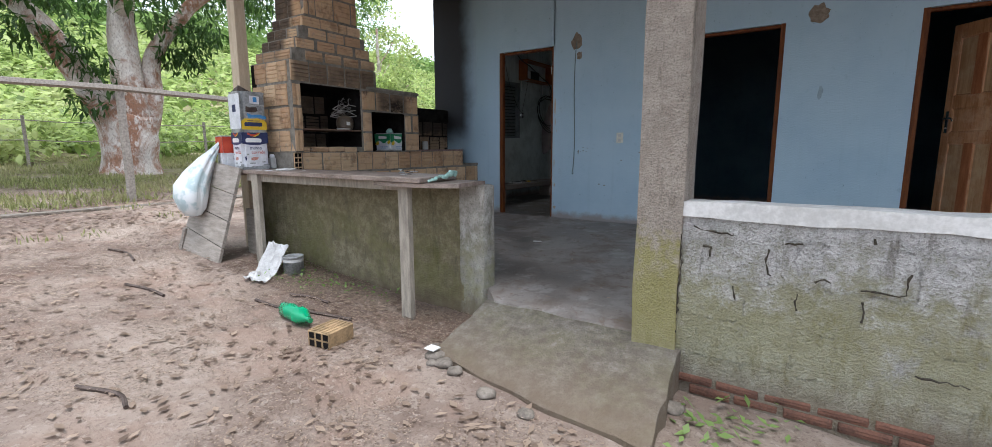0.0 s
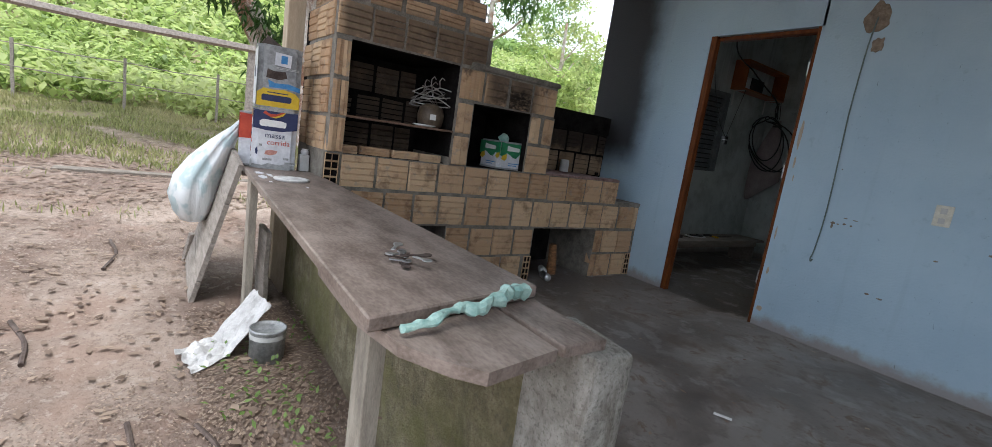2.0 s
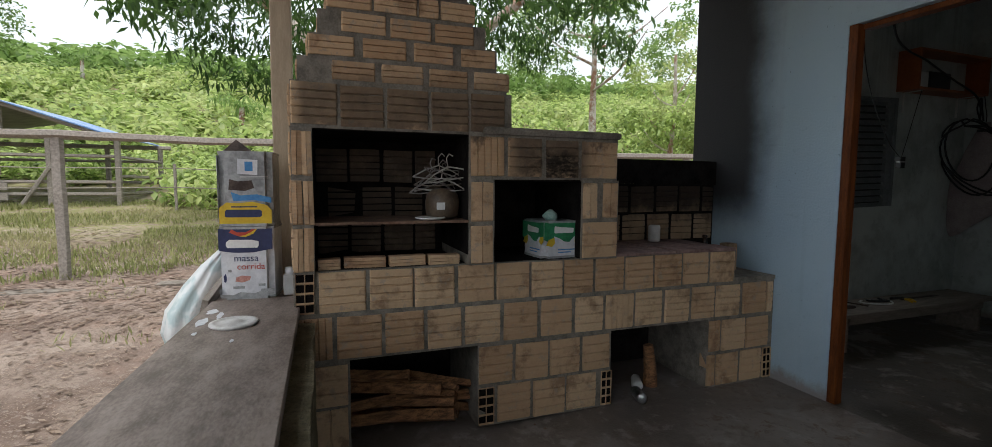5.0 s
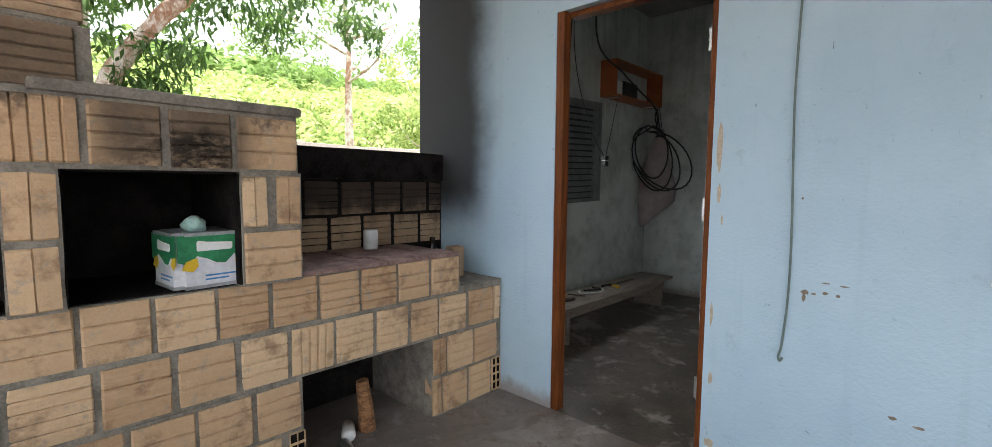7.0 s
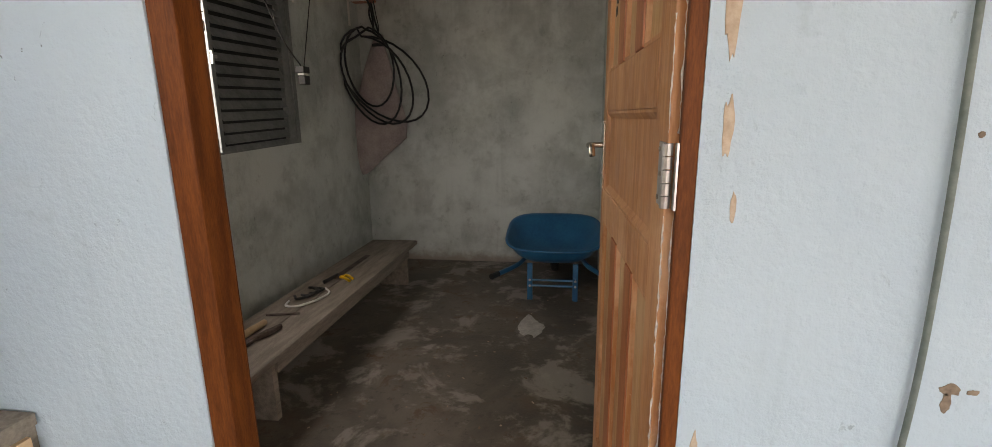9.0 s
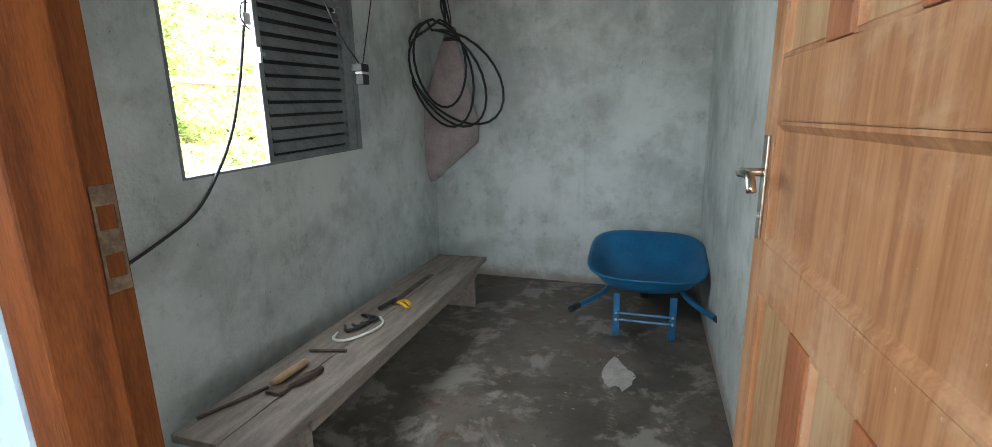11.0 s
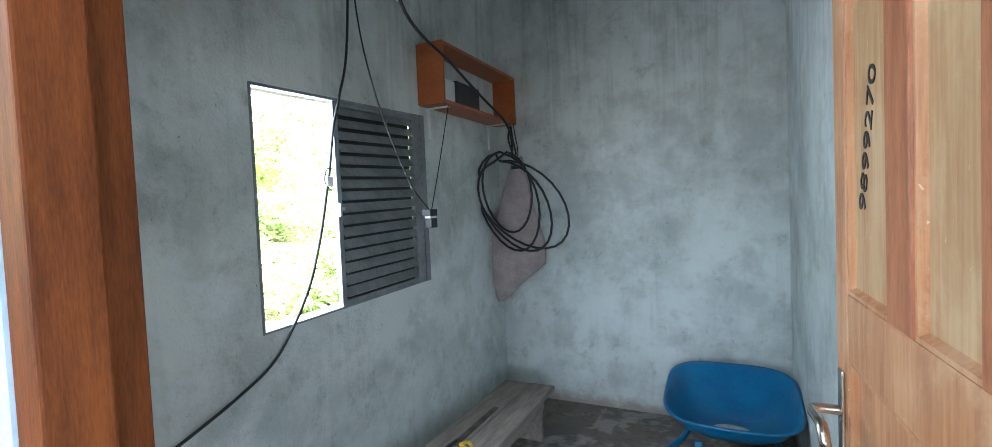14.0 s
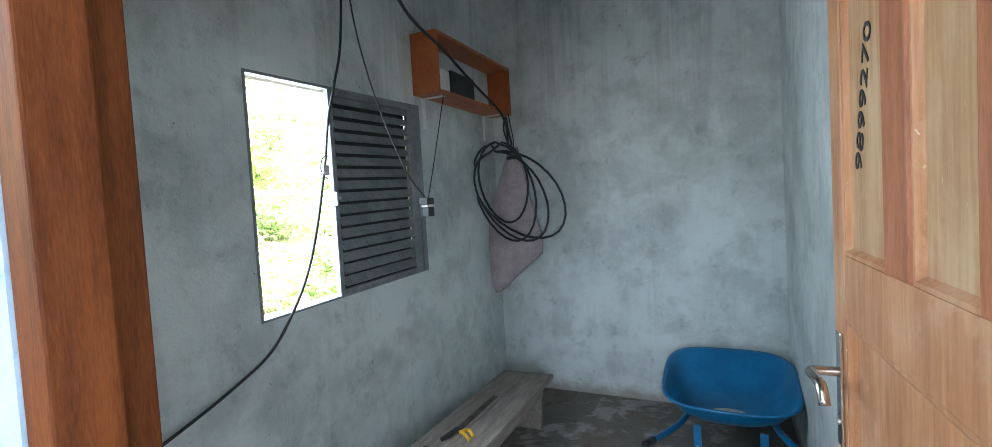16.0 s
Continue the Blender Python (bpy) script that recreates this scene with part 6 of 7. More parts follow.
o = lay(ub, BR_V2, "E", -0.210, -0.125, 0.683, 0.865, -0.565, "face")
o = lay(ub, BR_V2, "S", -0.637, -0.567, 0.684, 0.864, -0.210, "side")
part("core", boxes((-0.635, -0.571, -0.206, -0.129, 0.683, 0.862)), M_BRICK, ub)
M_FOIL = simple("silver can", (0.45, 0.45, 0.45), (0.72, 0.72, 0.72), 0.3, 20, 80, metal=0.9, bumpy=0.3)
for k, (x, y, rz) in enumerate(((-0.52, -0.935, 60), (-0.37, -1.03, 75))):
    bm = bmesh.new()
    lathe(bm, [(0.022, 0), (0.031, 0.008), (0.032, 0.105), (0.025, 0.12)], (0, 0, -0.06), 16)
    for v in bm.verts:
        v.co += noise.noise_vector(v.co * 28 + Vector((k * 5, 0, 0))) * 0.007
    bmesh.ops.transform(bm, matrix=pose(x, y, 0.034, 90, 0, rz), verts=bm.verts)
    tagged(part("drink_can", bm, M_FOIL if k else M_WHITE, smooth=True), "crumpled silver drink can on the floor", "can")
bm = bmesh.new()
tube(bm, [(-0.53, -0.825, 0.0), (-0.525, -0.835, 0.12), (-0.53, -0.85, 0.26)], [0.045, 0.038, 0.031], 9)
tagged(part("firewood_log", bm, M_LOG), "stub of firewood leaning in the niche", "firewood")
bm = bmesh.new()
tube(bm, [(1.47, -1.60, 0.006), (1.54, -1.57, 0.006)], 0.006, 8)
tagged(part("paper_stub", bm, M_WHITE), "small white paper roll on the floor", "litter")

# ---- the yard ----
M_REDBRICK = simple("dark red brick", (0.07, 0.036, 0.026), (0.19, 0.09, 0.06), 0.95, 12, 90, bumpy=0.6)
BR_RED = BR_F.copy()
BR_RED.materials[0] = M_REDBRICK
bared = thing("bared_bricks", (3.7, -3.12, -0.25), "bared red bricks at the low wall's crumbling foot", "bricks")
for k in range(5):
    lay(bared, BR_RED, "S", 3.20 + k * 0.205 + 0.05, 3.385 + k * 0.205 + 0.05, -0.335, -0.292, -3.112)
    lay(bared, BR_RED, "S", 3.20 + k * 0.205 - 0.03, 3.385 + k * 0.205 - 0.03, -0.285, -0.245, -3.108)
bm = bmesh.new()
box(bm, -1.115, -0.985, -2.985, -2.88, -0.3, 2.86, bevel=0.006)
rough_up(bm, 0.004, 8, 3)
structure("post", bm, M_POST, "squared tan timber post holding the veranda roof", "post")


def leaning_board():
    b = thing("leaning_panel", (-1.05, -3.4, -0.15), "grey plank panel leaning against the table's end", "wooden panel")
    # three planks side by side on a slope from the ground to the table's end
    p0, p1 = Vector((-0.70, -3.50, -0.225)), Vector((-1.50, -3.46, -0.075))
    q0 = Vector((-0.585, -3.265, 0.72))
    up = (q0 - p0)
    along = (p1 - p0)
    nrm = along.cross(up).normalized()
    for k in range(4):
        a, c = k / 4 + 0.004, (k + 1) / 4 - 0.004
        bm = bmesh.new()
        v = []
        for th in (0.0, 0.026):
            for s, t in ((0, a), (1, a), (1, c), (0, c)):
                w = 0.95 if s else 1.0
                v.append(bm.verts.new(p0 + along * (s * (1 - 0.28 * t)) + up * t * (w if s else 1) + nrm * th))
        for f_ in ((0, 1, 2, 3), (7, 6, 5, 4), (0, 4, 5, 1), (1, 5, 6, 2), (2, 6, 7, 3), (3, 7, 4, 0)):
            bm.faces.new([v[i] for i in f_])
        part("plank", bm, M_WOODGREY, b)
    bm = bmesh.new()
    tube(bm, [p1 + Vector((0.05, -0.02, -0.1)), p1 + Vector((0.12, 0.03, 0.2))], 0.02, 6)
    part("stake", bm, M_WOODGREY, b)
    return b


leaning_board()
bm = bmesh.new()
box(bm, -0.86, -0.60, -3.10, -3.07, -0.25, 0.32, bevel=0.004)
rough_up(bm, 0.006, 4, 5)
tagged(part("short_plank", bm, M_WOODGREY), "short grey plank standing behind the table leg", "plank")

# white plastic sack hung on the panel's top
m_bag, nt_, b_ = mat_base("thin white plastic bag", 0.35, 0, 0.5)
v_ = coords(nt_)
sock(nt_, b_.inputs["Base Color"], mix(nt_, ramp(nt_, noise_tex(nt_, v_, 6, 3), 0.5, 0.62), (0.74, 0.77, 0.78), (0.45, 0.56, 0.58)))
b_.inputs["Transmission Weight"].default_value = 0.15
bump(nt_, b_, noise_tex(nt_, coords(nt_, (30, 30, 4)), 1.0, 4), 0.5, 0.01)


def hanging_bag():
    bm = bmesh.new()
    n = 30
    rings = []
    prof = [(0.955, 0.02, 0.015, -1.02, -3.20), (0.90, 0.05, 0.03, -1.05, -3.23), (0.80, 0.10, 0.07, -1.10, -3.30), (0.68, 0.16, 0.11, -1.15, -3.36), (0.56, 0.21, 0.13, -1.17, -3.42),
            (0.44, 0.20, 0.13, -1.16, -3.44), (0.34, 0.16, 0.10, -1.15, -3.44), (0.275, 0.08, 0.06, -1.14, -3.44), (0.265, 0.02, 0.02, -1.14, -3.44)]
    for z, rx, ry, cx, cy in prof:
        rings.append([bm.verts.new((cx + rx * math.cos(a) * (1 + 0.13 * noise.noise((math.cos(a) * 2.5, math.sin(a) * 2.5, z * 3))) + 0.006 * math.sin(a * 11),
                                    cy + ry * math.sin(a) * (1 + 0.2 * noise.noise((math.cos(a) * 2.5, z * 4, math.sin(a) * 2.5))) + 0.006 * math.cos(a * 13), z)) for a in (2 * math.pi * k / n for k in range(n))])
    for a, b in zip(rings, rings[1:]):
        for k in range(n):
            bm.faces.new((a[k], a[(k + 1) % n], b[(k + 1) % n], b[k]))
    bm.faces.new(rings[0])
    bm.faces.new(rings[-1])
    tagged(part("rubbish_bag", bm, m_bag, smooth=True), "stuffed white plastic bag hung on the leaning panel", "plastic bag")


hanging_bag()


def crumpled_sheet():
    bm = bmesh.new()
    n, k = 12, 18
    g = []
    for i in range(n + 1):
        row = []
        for j in range(k + 1):
            u, v = i / n - 0.5, j / k - 0.5
            x = -0.125 - 0.20 * v - 0.22 * u + 0.03 * noise.noise((u * 4, v * 4, 1))
            y = -3.345 + 0.36 * v - 0.05 * u + 0.03 * noise.noise((u * 4, v * 4, 8))
            z = ground_z(x, y) + 0.018 + 0.05 * abs(noise.noise((u * 5, v * 5, 3))) + 0.36 * max(0, v + 0.05)
            row.append(bm.verts.new((x, y, z)))
        g.append(row)
    for i in range(n):
        for j in range(k):
            bm.faces.new((g[i][j], g[i + 1][j], g[i + 1][j + 1], g[i][j + 1]))
    o = part("cement_bag", bm, simple("grubby paper sack", (0.34, 0.335, 0.33), (0.54, 0.535, 0.53), 0.8, 9, 60, bumpy=0.5))
    o.modifiers.new("paper", "SOLIDIFY").thickness = 0.003
    tagged(o, "crumpled whitish paper bag on the soil", "paper bag")


crumpled_sheet()
tin = thing("paint_tin", (-0.01, -3.17, -0.2), "round dirty paint tin standing on the soil", "paint tin")
bm = bmesh.new()
lathe(bm, [(0.082, -0.03), (0.084, 0.16), (0.088, 0.165), (0.088, 0.175), (0.08, 0.176), (0.077, 0.168), (0.03, 0.166)], (-0.01, -3.17, -0.2), 28)
part("body", bm, M_TIN, tin, smooth=True)
bm = bmesh.new()
lathe(bm, [(0.0856, 0.128), (0.0858, 0.15)], (-0.01, -3.17, -0.2), 28)
part("band", bm, M_CAPGREY, tin, "faded grey band")

M_PET, nt_, b_ = mat_base("green plastic bottle", 0.12, 0, 0.5)
b_.inputs["Base Color"].default_value = (0.02, 0.42, 0.20, 1)
b_.inputs["Transmission Weight"].default_value = 0.45
bump(nt_, b_, noise_tex(nt_, coords(nt_), 30, 3), 0.4, 0.01)
pet = thing("plastic_bottle", (0.88, -3.74, -0.25), "crushed green plastic bottle lying on the soil", "bottle")
bm = bmesh.new()
lathe(bm, [(0.025, -0.15), (0.05, -0.14), (0.052, -0.05), (0.046, 0.0), (0.052, 0.05), (0.05, 0.09), (0.03, 0.14), (0.014, 0.16), (0.014, 0.185)], (0, 0, 0), 22)
for v in bm.verts:
    v.co += noise.noise_vector(v.co * 14) * 0.016
bmesh.ops.transform(bm, matrix=pose(0.885, -3.745, ground_z(0.88, -3.74) + 0.055, 90, 0, 84), verts=bm.verts)
part("body", bm, M_PET, pet, smooth=True)
bm = bmesh.new()
lathe(bm, [(0.016, 0.182), (0.016, 0.2)], (0, 0, 0), 14)
bmesh.ops.transform(bm, matrix=pose(0.885, -3.745, ground_z(0.88, -3.74) + 0.05, 90, 0, 84), verts=bm.verts)
part("cap", bm, M_GREENLAB, pet, "green screw cap")

# a hollow brick lying in the yard
M_YARDBRICK = simple("mossy brick", (0.15, 0.105, 0.055), (0.37, 0.25, 0.135), 0.9, 12, 80, bumpy=0.4)
yb = thing("yard_brick", (1.32, -3.79, ground_z(1.32, -3.79)), "mossy hollow clay brick lying on the soil", "brick")
ym = pose(1.32, -3.79, ground_z(1.32, -3.79) + 0.055, 0, 0, 98)
bm = boxes((-0.105, 0.105, -0.085, 0.085, -0.055, 0.045))
bmesh.ops.bevel(bm, geom=bm.edges[:], offset=0.006, segments=1, affect="EDGES")
bmesh.ops.transform(bm, matrix=ym, verts=bm.verts)
part("body", bm, M_YARDBRICK, yb)
# thin dark plates on the brick's end, painted as the shade of its hollows
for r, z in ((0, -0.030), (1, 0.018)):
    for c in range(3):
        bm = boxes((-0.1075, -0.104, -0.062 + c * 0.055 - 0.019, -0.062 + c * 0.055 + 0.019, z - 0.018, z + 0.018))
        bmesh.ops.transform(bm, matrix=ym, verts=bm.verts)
        part("hole_shade", bm, M_SOOTSHADE, yb, "dark plate painted as a hollow's shade")
for c in range(5):
    bm = boxes((-0.1, 0.1, -0.07 + c * 0.032, -0.056 + c * 0.032, 0.0445, 0.049))
    bmesh.ops.transform(bm, matrix=ym, verts=bm.verts)
    part("rib", bm, M_YARDBRICK, yb)


def stone(x, y, s, seed, mat_, label):
    bm = bmesh.new()
    bmesh.ops.create_icosphere(bm, subdivisions=2, radius=s, matrix=Matrix.Diagonal((1.2, 1, 0.6, 1)))
    for v in bm.verts:
        v.co += noise.noise_vector(v.co * (2.2 / s) * 0.4 + Vector((seed, 0, 0))) * s * 0.35
    o = part("stone", bm, mat_, smooth=True)
    o.location = (x, y, ground_z(x, y) + s * 0.25)
    tagged(o, label, "stone", "stones by the ramp")


M_STONE = simple("grey stone", (0.10, 0.085, 0.07), (0.22, 0.19, 0.16), 0.9, 14, 90, bumpy=0.5)
for k, (x, y, s) in enumerate(((1.98, -3.58, 0.055), (2.08, -3.63, 0.05), (2.18, -3.66, 0.04), (1.90, -3.5, 0.035), (2.02, -3.66, 0.03), (2.45, -3.74, 0.045), (2.7, -3.78, 0.04), (3.22, -3.32, 0.05))):
    stone(x, y, s, k * 3.1, M_STONE, "rough grey stone beside the ramp")
bm = boxes((1.93, 2.0, -3.62, -3.56, ground_z(1.95, -3.6) + 0.055, ground_z(1.95, -3.6) + 0.062))
tagged(part("paper_scrap", bm, M_WHITE), "small square of white paper on a stone", "litter")

# kerb of old boards along the fence
for k in range(7):
    y0 = -9.2 + k * 1.55
    bm = bmesh.new()
    box(bm, -4.72, -4.50, y0, y0 + 1.5, -0.12, 0.075 + 0.015 * (k % 2), bevel=0.01)
    rough_up(bm, 0.012, 4, 2)
    o = part("kerb_slab", bm, M_STONE)
    tagged(o, "weathered concrete slab edging the yard", "kerb", "kerb slabs")


# ---- fence ----
def fence(x, ys, height, rail_z, label, thick=0.055, lean=0.0):
    f_ = thing("fence", (x, ys[0], ground_z(x, ys[0])), label, "fence")
    for k, y in enumerate(ys):
        bm = bmesh.new()
        g = ground_z(x, y)
        box(bm, x - thick, x + thick, y - thick * 0.8, y + thick * 0.8, g - 0.15, g + height, bevel=0.008)
        rough_up(bm, 0.012, 6, 2.5)
        part("post", bm, M_WOODGREY, f_)
    for z in rail_z:
        for a, b in zip(ys, ys[1:]):
            bm = bmesh.new()
            ga, gb = ground_z(x, a), ground_z(x, b)
            tube(bm, [(x + thick, a, ga + z), (x + thick + 0.02, (a + b) / 2, (ga + gb) / 2 + z - 0.03), (x + thick, b, gb + z)], 0.05 if z > 1.3 else 0.012, 5)
            part("rail", bm, M_WOODGREY, f_)


fence(-5.1, [-11.6, -8.6, -5.6, -2.6, 0.4, 3.4, 6.4], 1.72, [1.70], "weathered post and rail fence")
fence(-11.5, [-16.0, -13.5, -11.0, -6.0, -4.2, -2.4, -0.9, 1.5, 4.0, 6.5, 9.0], 1.15, [1.05, 0.6], "thin stake fence before the scrub", 0.035)


# ---- shed ----
def shed():
    s = thing("animal_shed", (-14, -10.5, 0.6), "open slatted timber shed with a tarpaulin roof", "shed")
    x0, x1, y0, y1, g, e = -16.5, -13.0, -13.2, -7.6, 0.45, 2.35

    def bar(name, a, b, r=0.06, mat_=M_WOODGREY):
        bm = bmesh.new()
        tube(bm, [a, b], r, 5)
        part(name, bm, mat_, s)
    for x in (x0, x1):
        for y in np.linspace(y0, y1, 5):
            bar("post", (x, y, g - 0.2), (x, y, e), 0.075)
    for x in (x0, x1):
        bar("beam", (x, y0 - 0.3, e), (x, y1 + 0.3, e), 0.07)
        for z in (0.95, 1.25, 1.9):
            bar("rail", (x, y0, z), (x, y1, z), 0.045)
    for y in (y0, y1):
        for z in (0.95, 1.4, 1.9):
            bar("rail", (x0, y, z), (x1, y, z), 0.045)
    for k, z in enumerate((0.55, 0.8, 1.05, 1.4, 1.7, 2.0)):
        bm = boxes((x1 + 0.05, x1 + 0.08, y0, -9.9 if k > 2 else -9.8, z, z + 0.17))
        part("slat", bm, M_WOODGREY, s)
    bar("brace", (x1 + 0.08, -9.6, 0.6), (x1 + 0.08, -8.9, 1.7), 0.05)
    ridge_y = -9.85
    top = 3.15
    for n, ya, yb, mat_ in (("roof_sheet", ridge_y, y1 - 0.05, M_TARP), ("roof_sheet", y0 + 0.2, ridge_y, M_ROOF)):
        bm = bmesh.new()
        za, zb = (top, e + 0.05) if n and ya == ridge_y else (e + 0.15, top)
        g_ = [[bm.verts.new((x0 - 0.4 + (x1 - x0 + 0.7) * i / 8, ya + (yb - ya) * j / 6, za + (zb - za) * j / 6 + 0.05 * noise.noise((i, j, 3)))) for j in range(7)] for i in range(9)]
        for i in range(8):
            for j in range(6):
                bm.faces.new((g_[i][j], g_[i + 1][j], g_[i + 1][j + 1], g_[i][j + 1]))
        o = part(n, bm, mat_, s)
        o.modifiers.new("sheet", "SOLIDIFY").thickness = 0.03
    bar("rafter", (x1 + 0.1, ridge_y, top - 0.05), (x1 + 0.1, y1, e), 0.06)
    bar("rafter", (x1 + 0.1, ridge_y, top - 0.05), (x1 + 0.1, y0, e), 0.06)
    bar("king_post", (x1 + 0.1, ridge_y, e), (x1 + 0.1, ridge_y, top), 0.06)


M_TARP = simple("blue and grey tarpaulin", (0.03, 0.14, 0.38), (0.35, 0.42, 0.5), 0.5, 1.4, 20, bumpy=0.3)
shed()


# ---- plants ----
def leaf_cards(name, centres, length, width, material, seed, droop=0.3, upright=False):
    """Many small folded leaves as one mesh: base, two sides and tip each."""
    r = np.random.default_rng(seed)
    n = len(centres)
    c = np.asarray(centres, float)
    a = r.uniform(0, 2 * np.pi, n)
    pitch = r.uniform(0.6, 1.5, n) if upright else r.uniform(-0.9 - droop, 0.6 - droop, n)
    d = np.stack([np.cos(a) * np.cos(pitch), np.sin(a) * np.cos(pitch), np.sin(pitch)], 1)
    side = np.stack([-np.sin(a), np.cos(a), r.uniform(-0.5, 0.5, n)], 1)
    side /= np.linalg.norm(side, axis=1)[:, None]
    nn = np.cross(d, side)
    ln = (length * r.uniform(0.6, 1.25, n))[:, None]
    wd = (width * r.uniform(0.7, 1.2, n))[:, None]
    v = np.empty((n, 4, 3))
    v[:, 0] = c
    v[:, 1] = c + d * ln * 0.45 + side * wd * 0.5 + nn * wd * 0.15
    v[:, 2] = c + d * ln
    v[:, 3] = c + d * ln * 0.45 - side * wd * 0.5 + nn * wd * 0.15
    me = bpy.data.meshes.new(name)
    me.vertices.add(n * 4)
    me.vertices.foreach_set("co", v.reshape(-1))
    me.loops.add(n * 4)
    me.loops.foreach_set("vertex_index", np.arange(n * 4, dtype=np.int32))
    me.polygons.add(n)
    me.polygons.foreach_set("loop_start", np.arange(0, n * 4, 4, dtype=np.int32))
    me.update(calc_edges=True)
    me.materials.append(material)
    return me


def cloud(r, centre, radii, n, hollow=0.55):
    u = r.normal(size=(n, 3))
    u /= np.linalg.norm(u, axis=1)[:, None]
    return np.asarray(centre) + u * (r.uniform(hollow, 1.0, n) ** 0.6)[:, None] * np.asarray(radii)


def scrub(name, spots, per, radius, length, width, material, seed, label):
    r = np.random.default_rng(seed)
    pts = []
    for x, y, k in spots:
        rr = radius * k
        pts.append(cloud(r, (x, y, ground_z(x, y) + rr * 0.45), (rr, rr, rr * 0.75), per, 0.5))
    ob = new(name, leaf_cards(name, np.concatenate(pts), length, width, material, seed))
    tagged(ob, label, "bushes", kind="stuff")


pr = np.random.default_rng(21)
hill = [(x, y, k) for x, y, k in zip(pr.uniform(-62, -22, 2100), pr.uniform(-58, 70, 2100), pr.uniform(0.5, 1.5, 2100))]
scrub("hill_scrub", hill, 75, 1.25, 0.62, 0.34, M_BUSH, 3, "bright green scrub covering the hillside")
far_wood = [(x, y, k) for x, y, k in zip(pr.uniform(-104, -60, 900), pr.uniform(-60, 110, 900), pr.uniform(0.6, 1.5, 900))]
scrub("far_wood", far_wood, 60, 2.6, 1.3, 0.8, M_TREELEAF, 6, "darker woods on the far ridge")
mid = [(x, y, k) for x, y, k in zip(pr.uniform(-23, -12.2, 560), pr.uniform(-24, 26, 560), pr.uniform(0.4, 1.25, 560)) if not (-17.5 < x < -11 and -14 < y < -6.8)]
scrub("near_scrub", mid, 130, 0.85, 0.34, 0.16, M_BUSH, 4, "bright green weeds and bushes behind the fence")
side = [(x, y, k) for x, y, k in zip(pr.uniform(-10, -4.5, 40), pr.uniform(4.2, 10, 40), pr.uniform(0.3, 0.8, 40))]
scrub("side_scrub", side, 160, 0.8, 0.26, 0.10, M_BUSH, 5, "bright green bushes beside the house")


def grass(name, n, x0, x1, y0, y1, length, width, seed, label, keep=None):
    r = np.random.default_rng(seed)
    x, y = r.uniform(x0, x1, n), r.uniform(y0, y1, n)
    pts = [(a, b, ground_z(a, b) - 0.01) for a, b in zip(x, y) if (keep is None or keep(a, b)) and noise.noise((a * 0.7, b * 0.7, 2.0)) > -0.12]
    tagged(new(name, leaf_cards(name, pts, length, width, M_GRASS, seed, upright=True)), label, "grass", kind="stuff")


grass("grass", 90000, -13.5, -5.0, -17, 12, 0.13, 0.022, 8, "short grass beyond the kerb")
grass("grass_near", 2600, -5.0, -2.5, -8, 0.5, 0.09, 0.014, 9, "sparse grass tufts at the yard's edge", lambda a, b: noise.noise((a * 1.3, b * 1.3, 6)) > 0.28)


def weeds(name, spots, seed, label, n=26, length=0.055, width=0.035, spread=0.10):
    r = np.random.default_rng(seed)
    pts = []
    for x, y in spots:
        for _ in range(n):
            a, b = x + r.normal() * spread, y + r.normal() * spread
            pts.append((a, b, ground_z(a, b) + r.uniform(0.005, 0.06)))
    tagged(new(name, leaf_cards(name, pts, length, width, M_TREELEAF, seed, droop=-0.3)), label, "weeds", kind="stuff")


weeds("wall_weeds", [(0.15, -3.2), (0.3, -3.1), (0.55, -3.18), (0.05, -3.35), (0.75, -3.06), (-0.15, -3.05), (0.4, -3.3), (0.95, -3.05)], 12, "small weeds along the foot of the low wall", 26, 0.035, 0.02)
weeds("ramp_weeds", [(3.42, -3.3), (3.45, -3.5), (3.6, -3.25), (3.36, -3.42)], 13, "small bright weeds beside the ramp", 16, 0.06, 0.03)


def litter(name, n, x0, x1, y0, y1, size, seed, label, keep=None):
    """Dry leaves lying about, each a little curled."""
    r = np.random.default_rng(seed)
    pts = [(a, b, ground_z(a, b) + 0.012) for a, b in zip(r.uniform(x0, x1, n), r.uniform(y0, y1, n)) if keep is None or keep(a, b)]
    me = leaf_cards(name, pts, size, size * 0.42, M_DRYLEAF, seed, droop=0.0)
    co = np.empty(len(me.vertices) * 3)
    me.vertices.foreach_get("co", co)
    co = co.reshape(-1, 4, 3)
    co[:, :, 2] = co[:, :1, 2] + np.abs(co[:, :, 2] - co[:, :1, 2]) * 0.12 + 0.004
    me.vertices.foreach_set("co", co.reshape(-1))
    tagged(new(name, me), label, "leaf litter", kind="stuff")


M_DRYLEAF = foliage("dry brown leaves", (0.15, 0.105, 0.078), (0.46, 0.36, 0.28), (0.28, 0.20, 0.15))
litter("leaf_litter", 3200, -4.8, 4.2, -7.2, -3.0, 0.075, 31, "dry brown leaves scattered on the soil", lambda a, b: a < 1.9 or b < -3.75)
litter("leaf_litter_far", 9000, -9.5, -3.0, -9, 2.5, 0.10, 32, "thick carpet of dry leaves under the tree")
litter("twig_litter", 5200, -0.6, 2.0, -3.5, -2.92, 0.03, 33, "dark crumbs of litter along the low wall")
litter("yard_crumbs", 80000, -3.5, 4.2, -6.8, -3.0, 0.018, 34, "fine dark litter on the soil", lambda a, b: (a < 1.9 or b < -3.75) and noise.noise((a * 1.7, b * 1.7, 3)) + 0.5 * noise.noise((a * 6, b * 6, 3)) > -0.08)


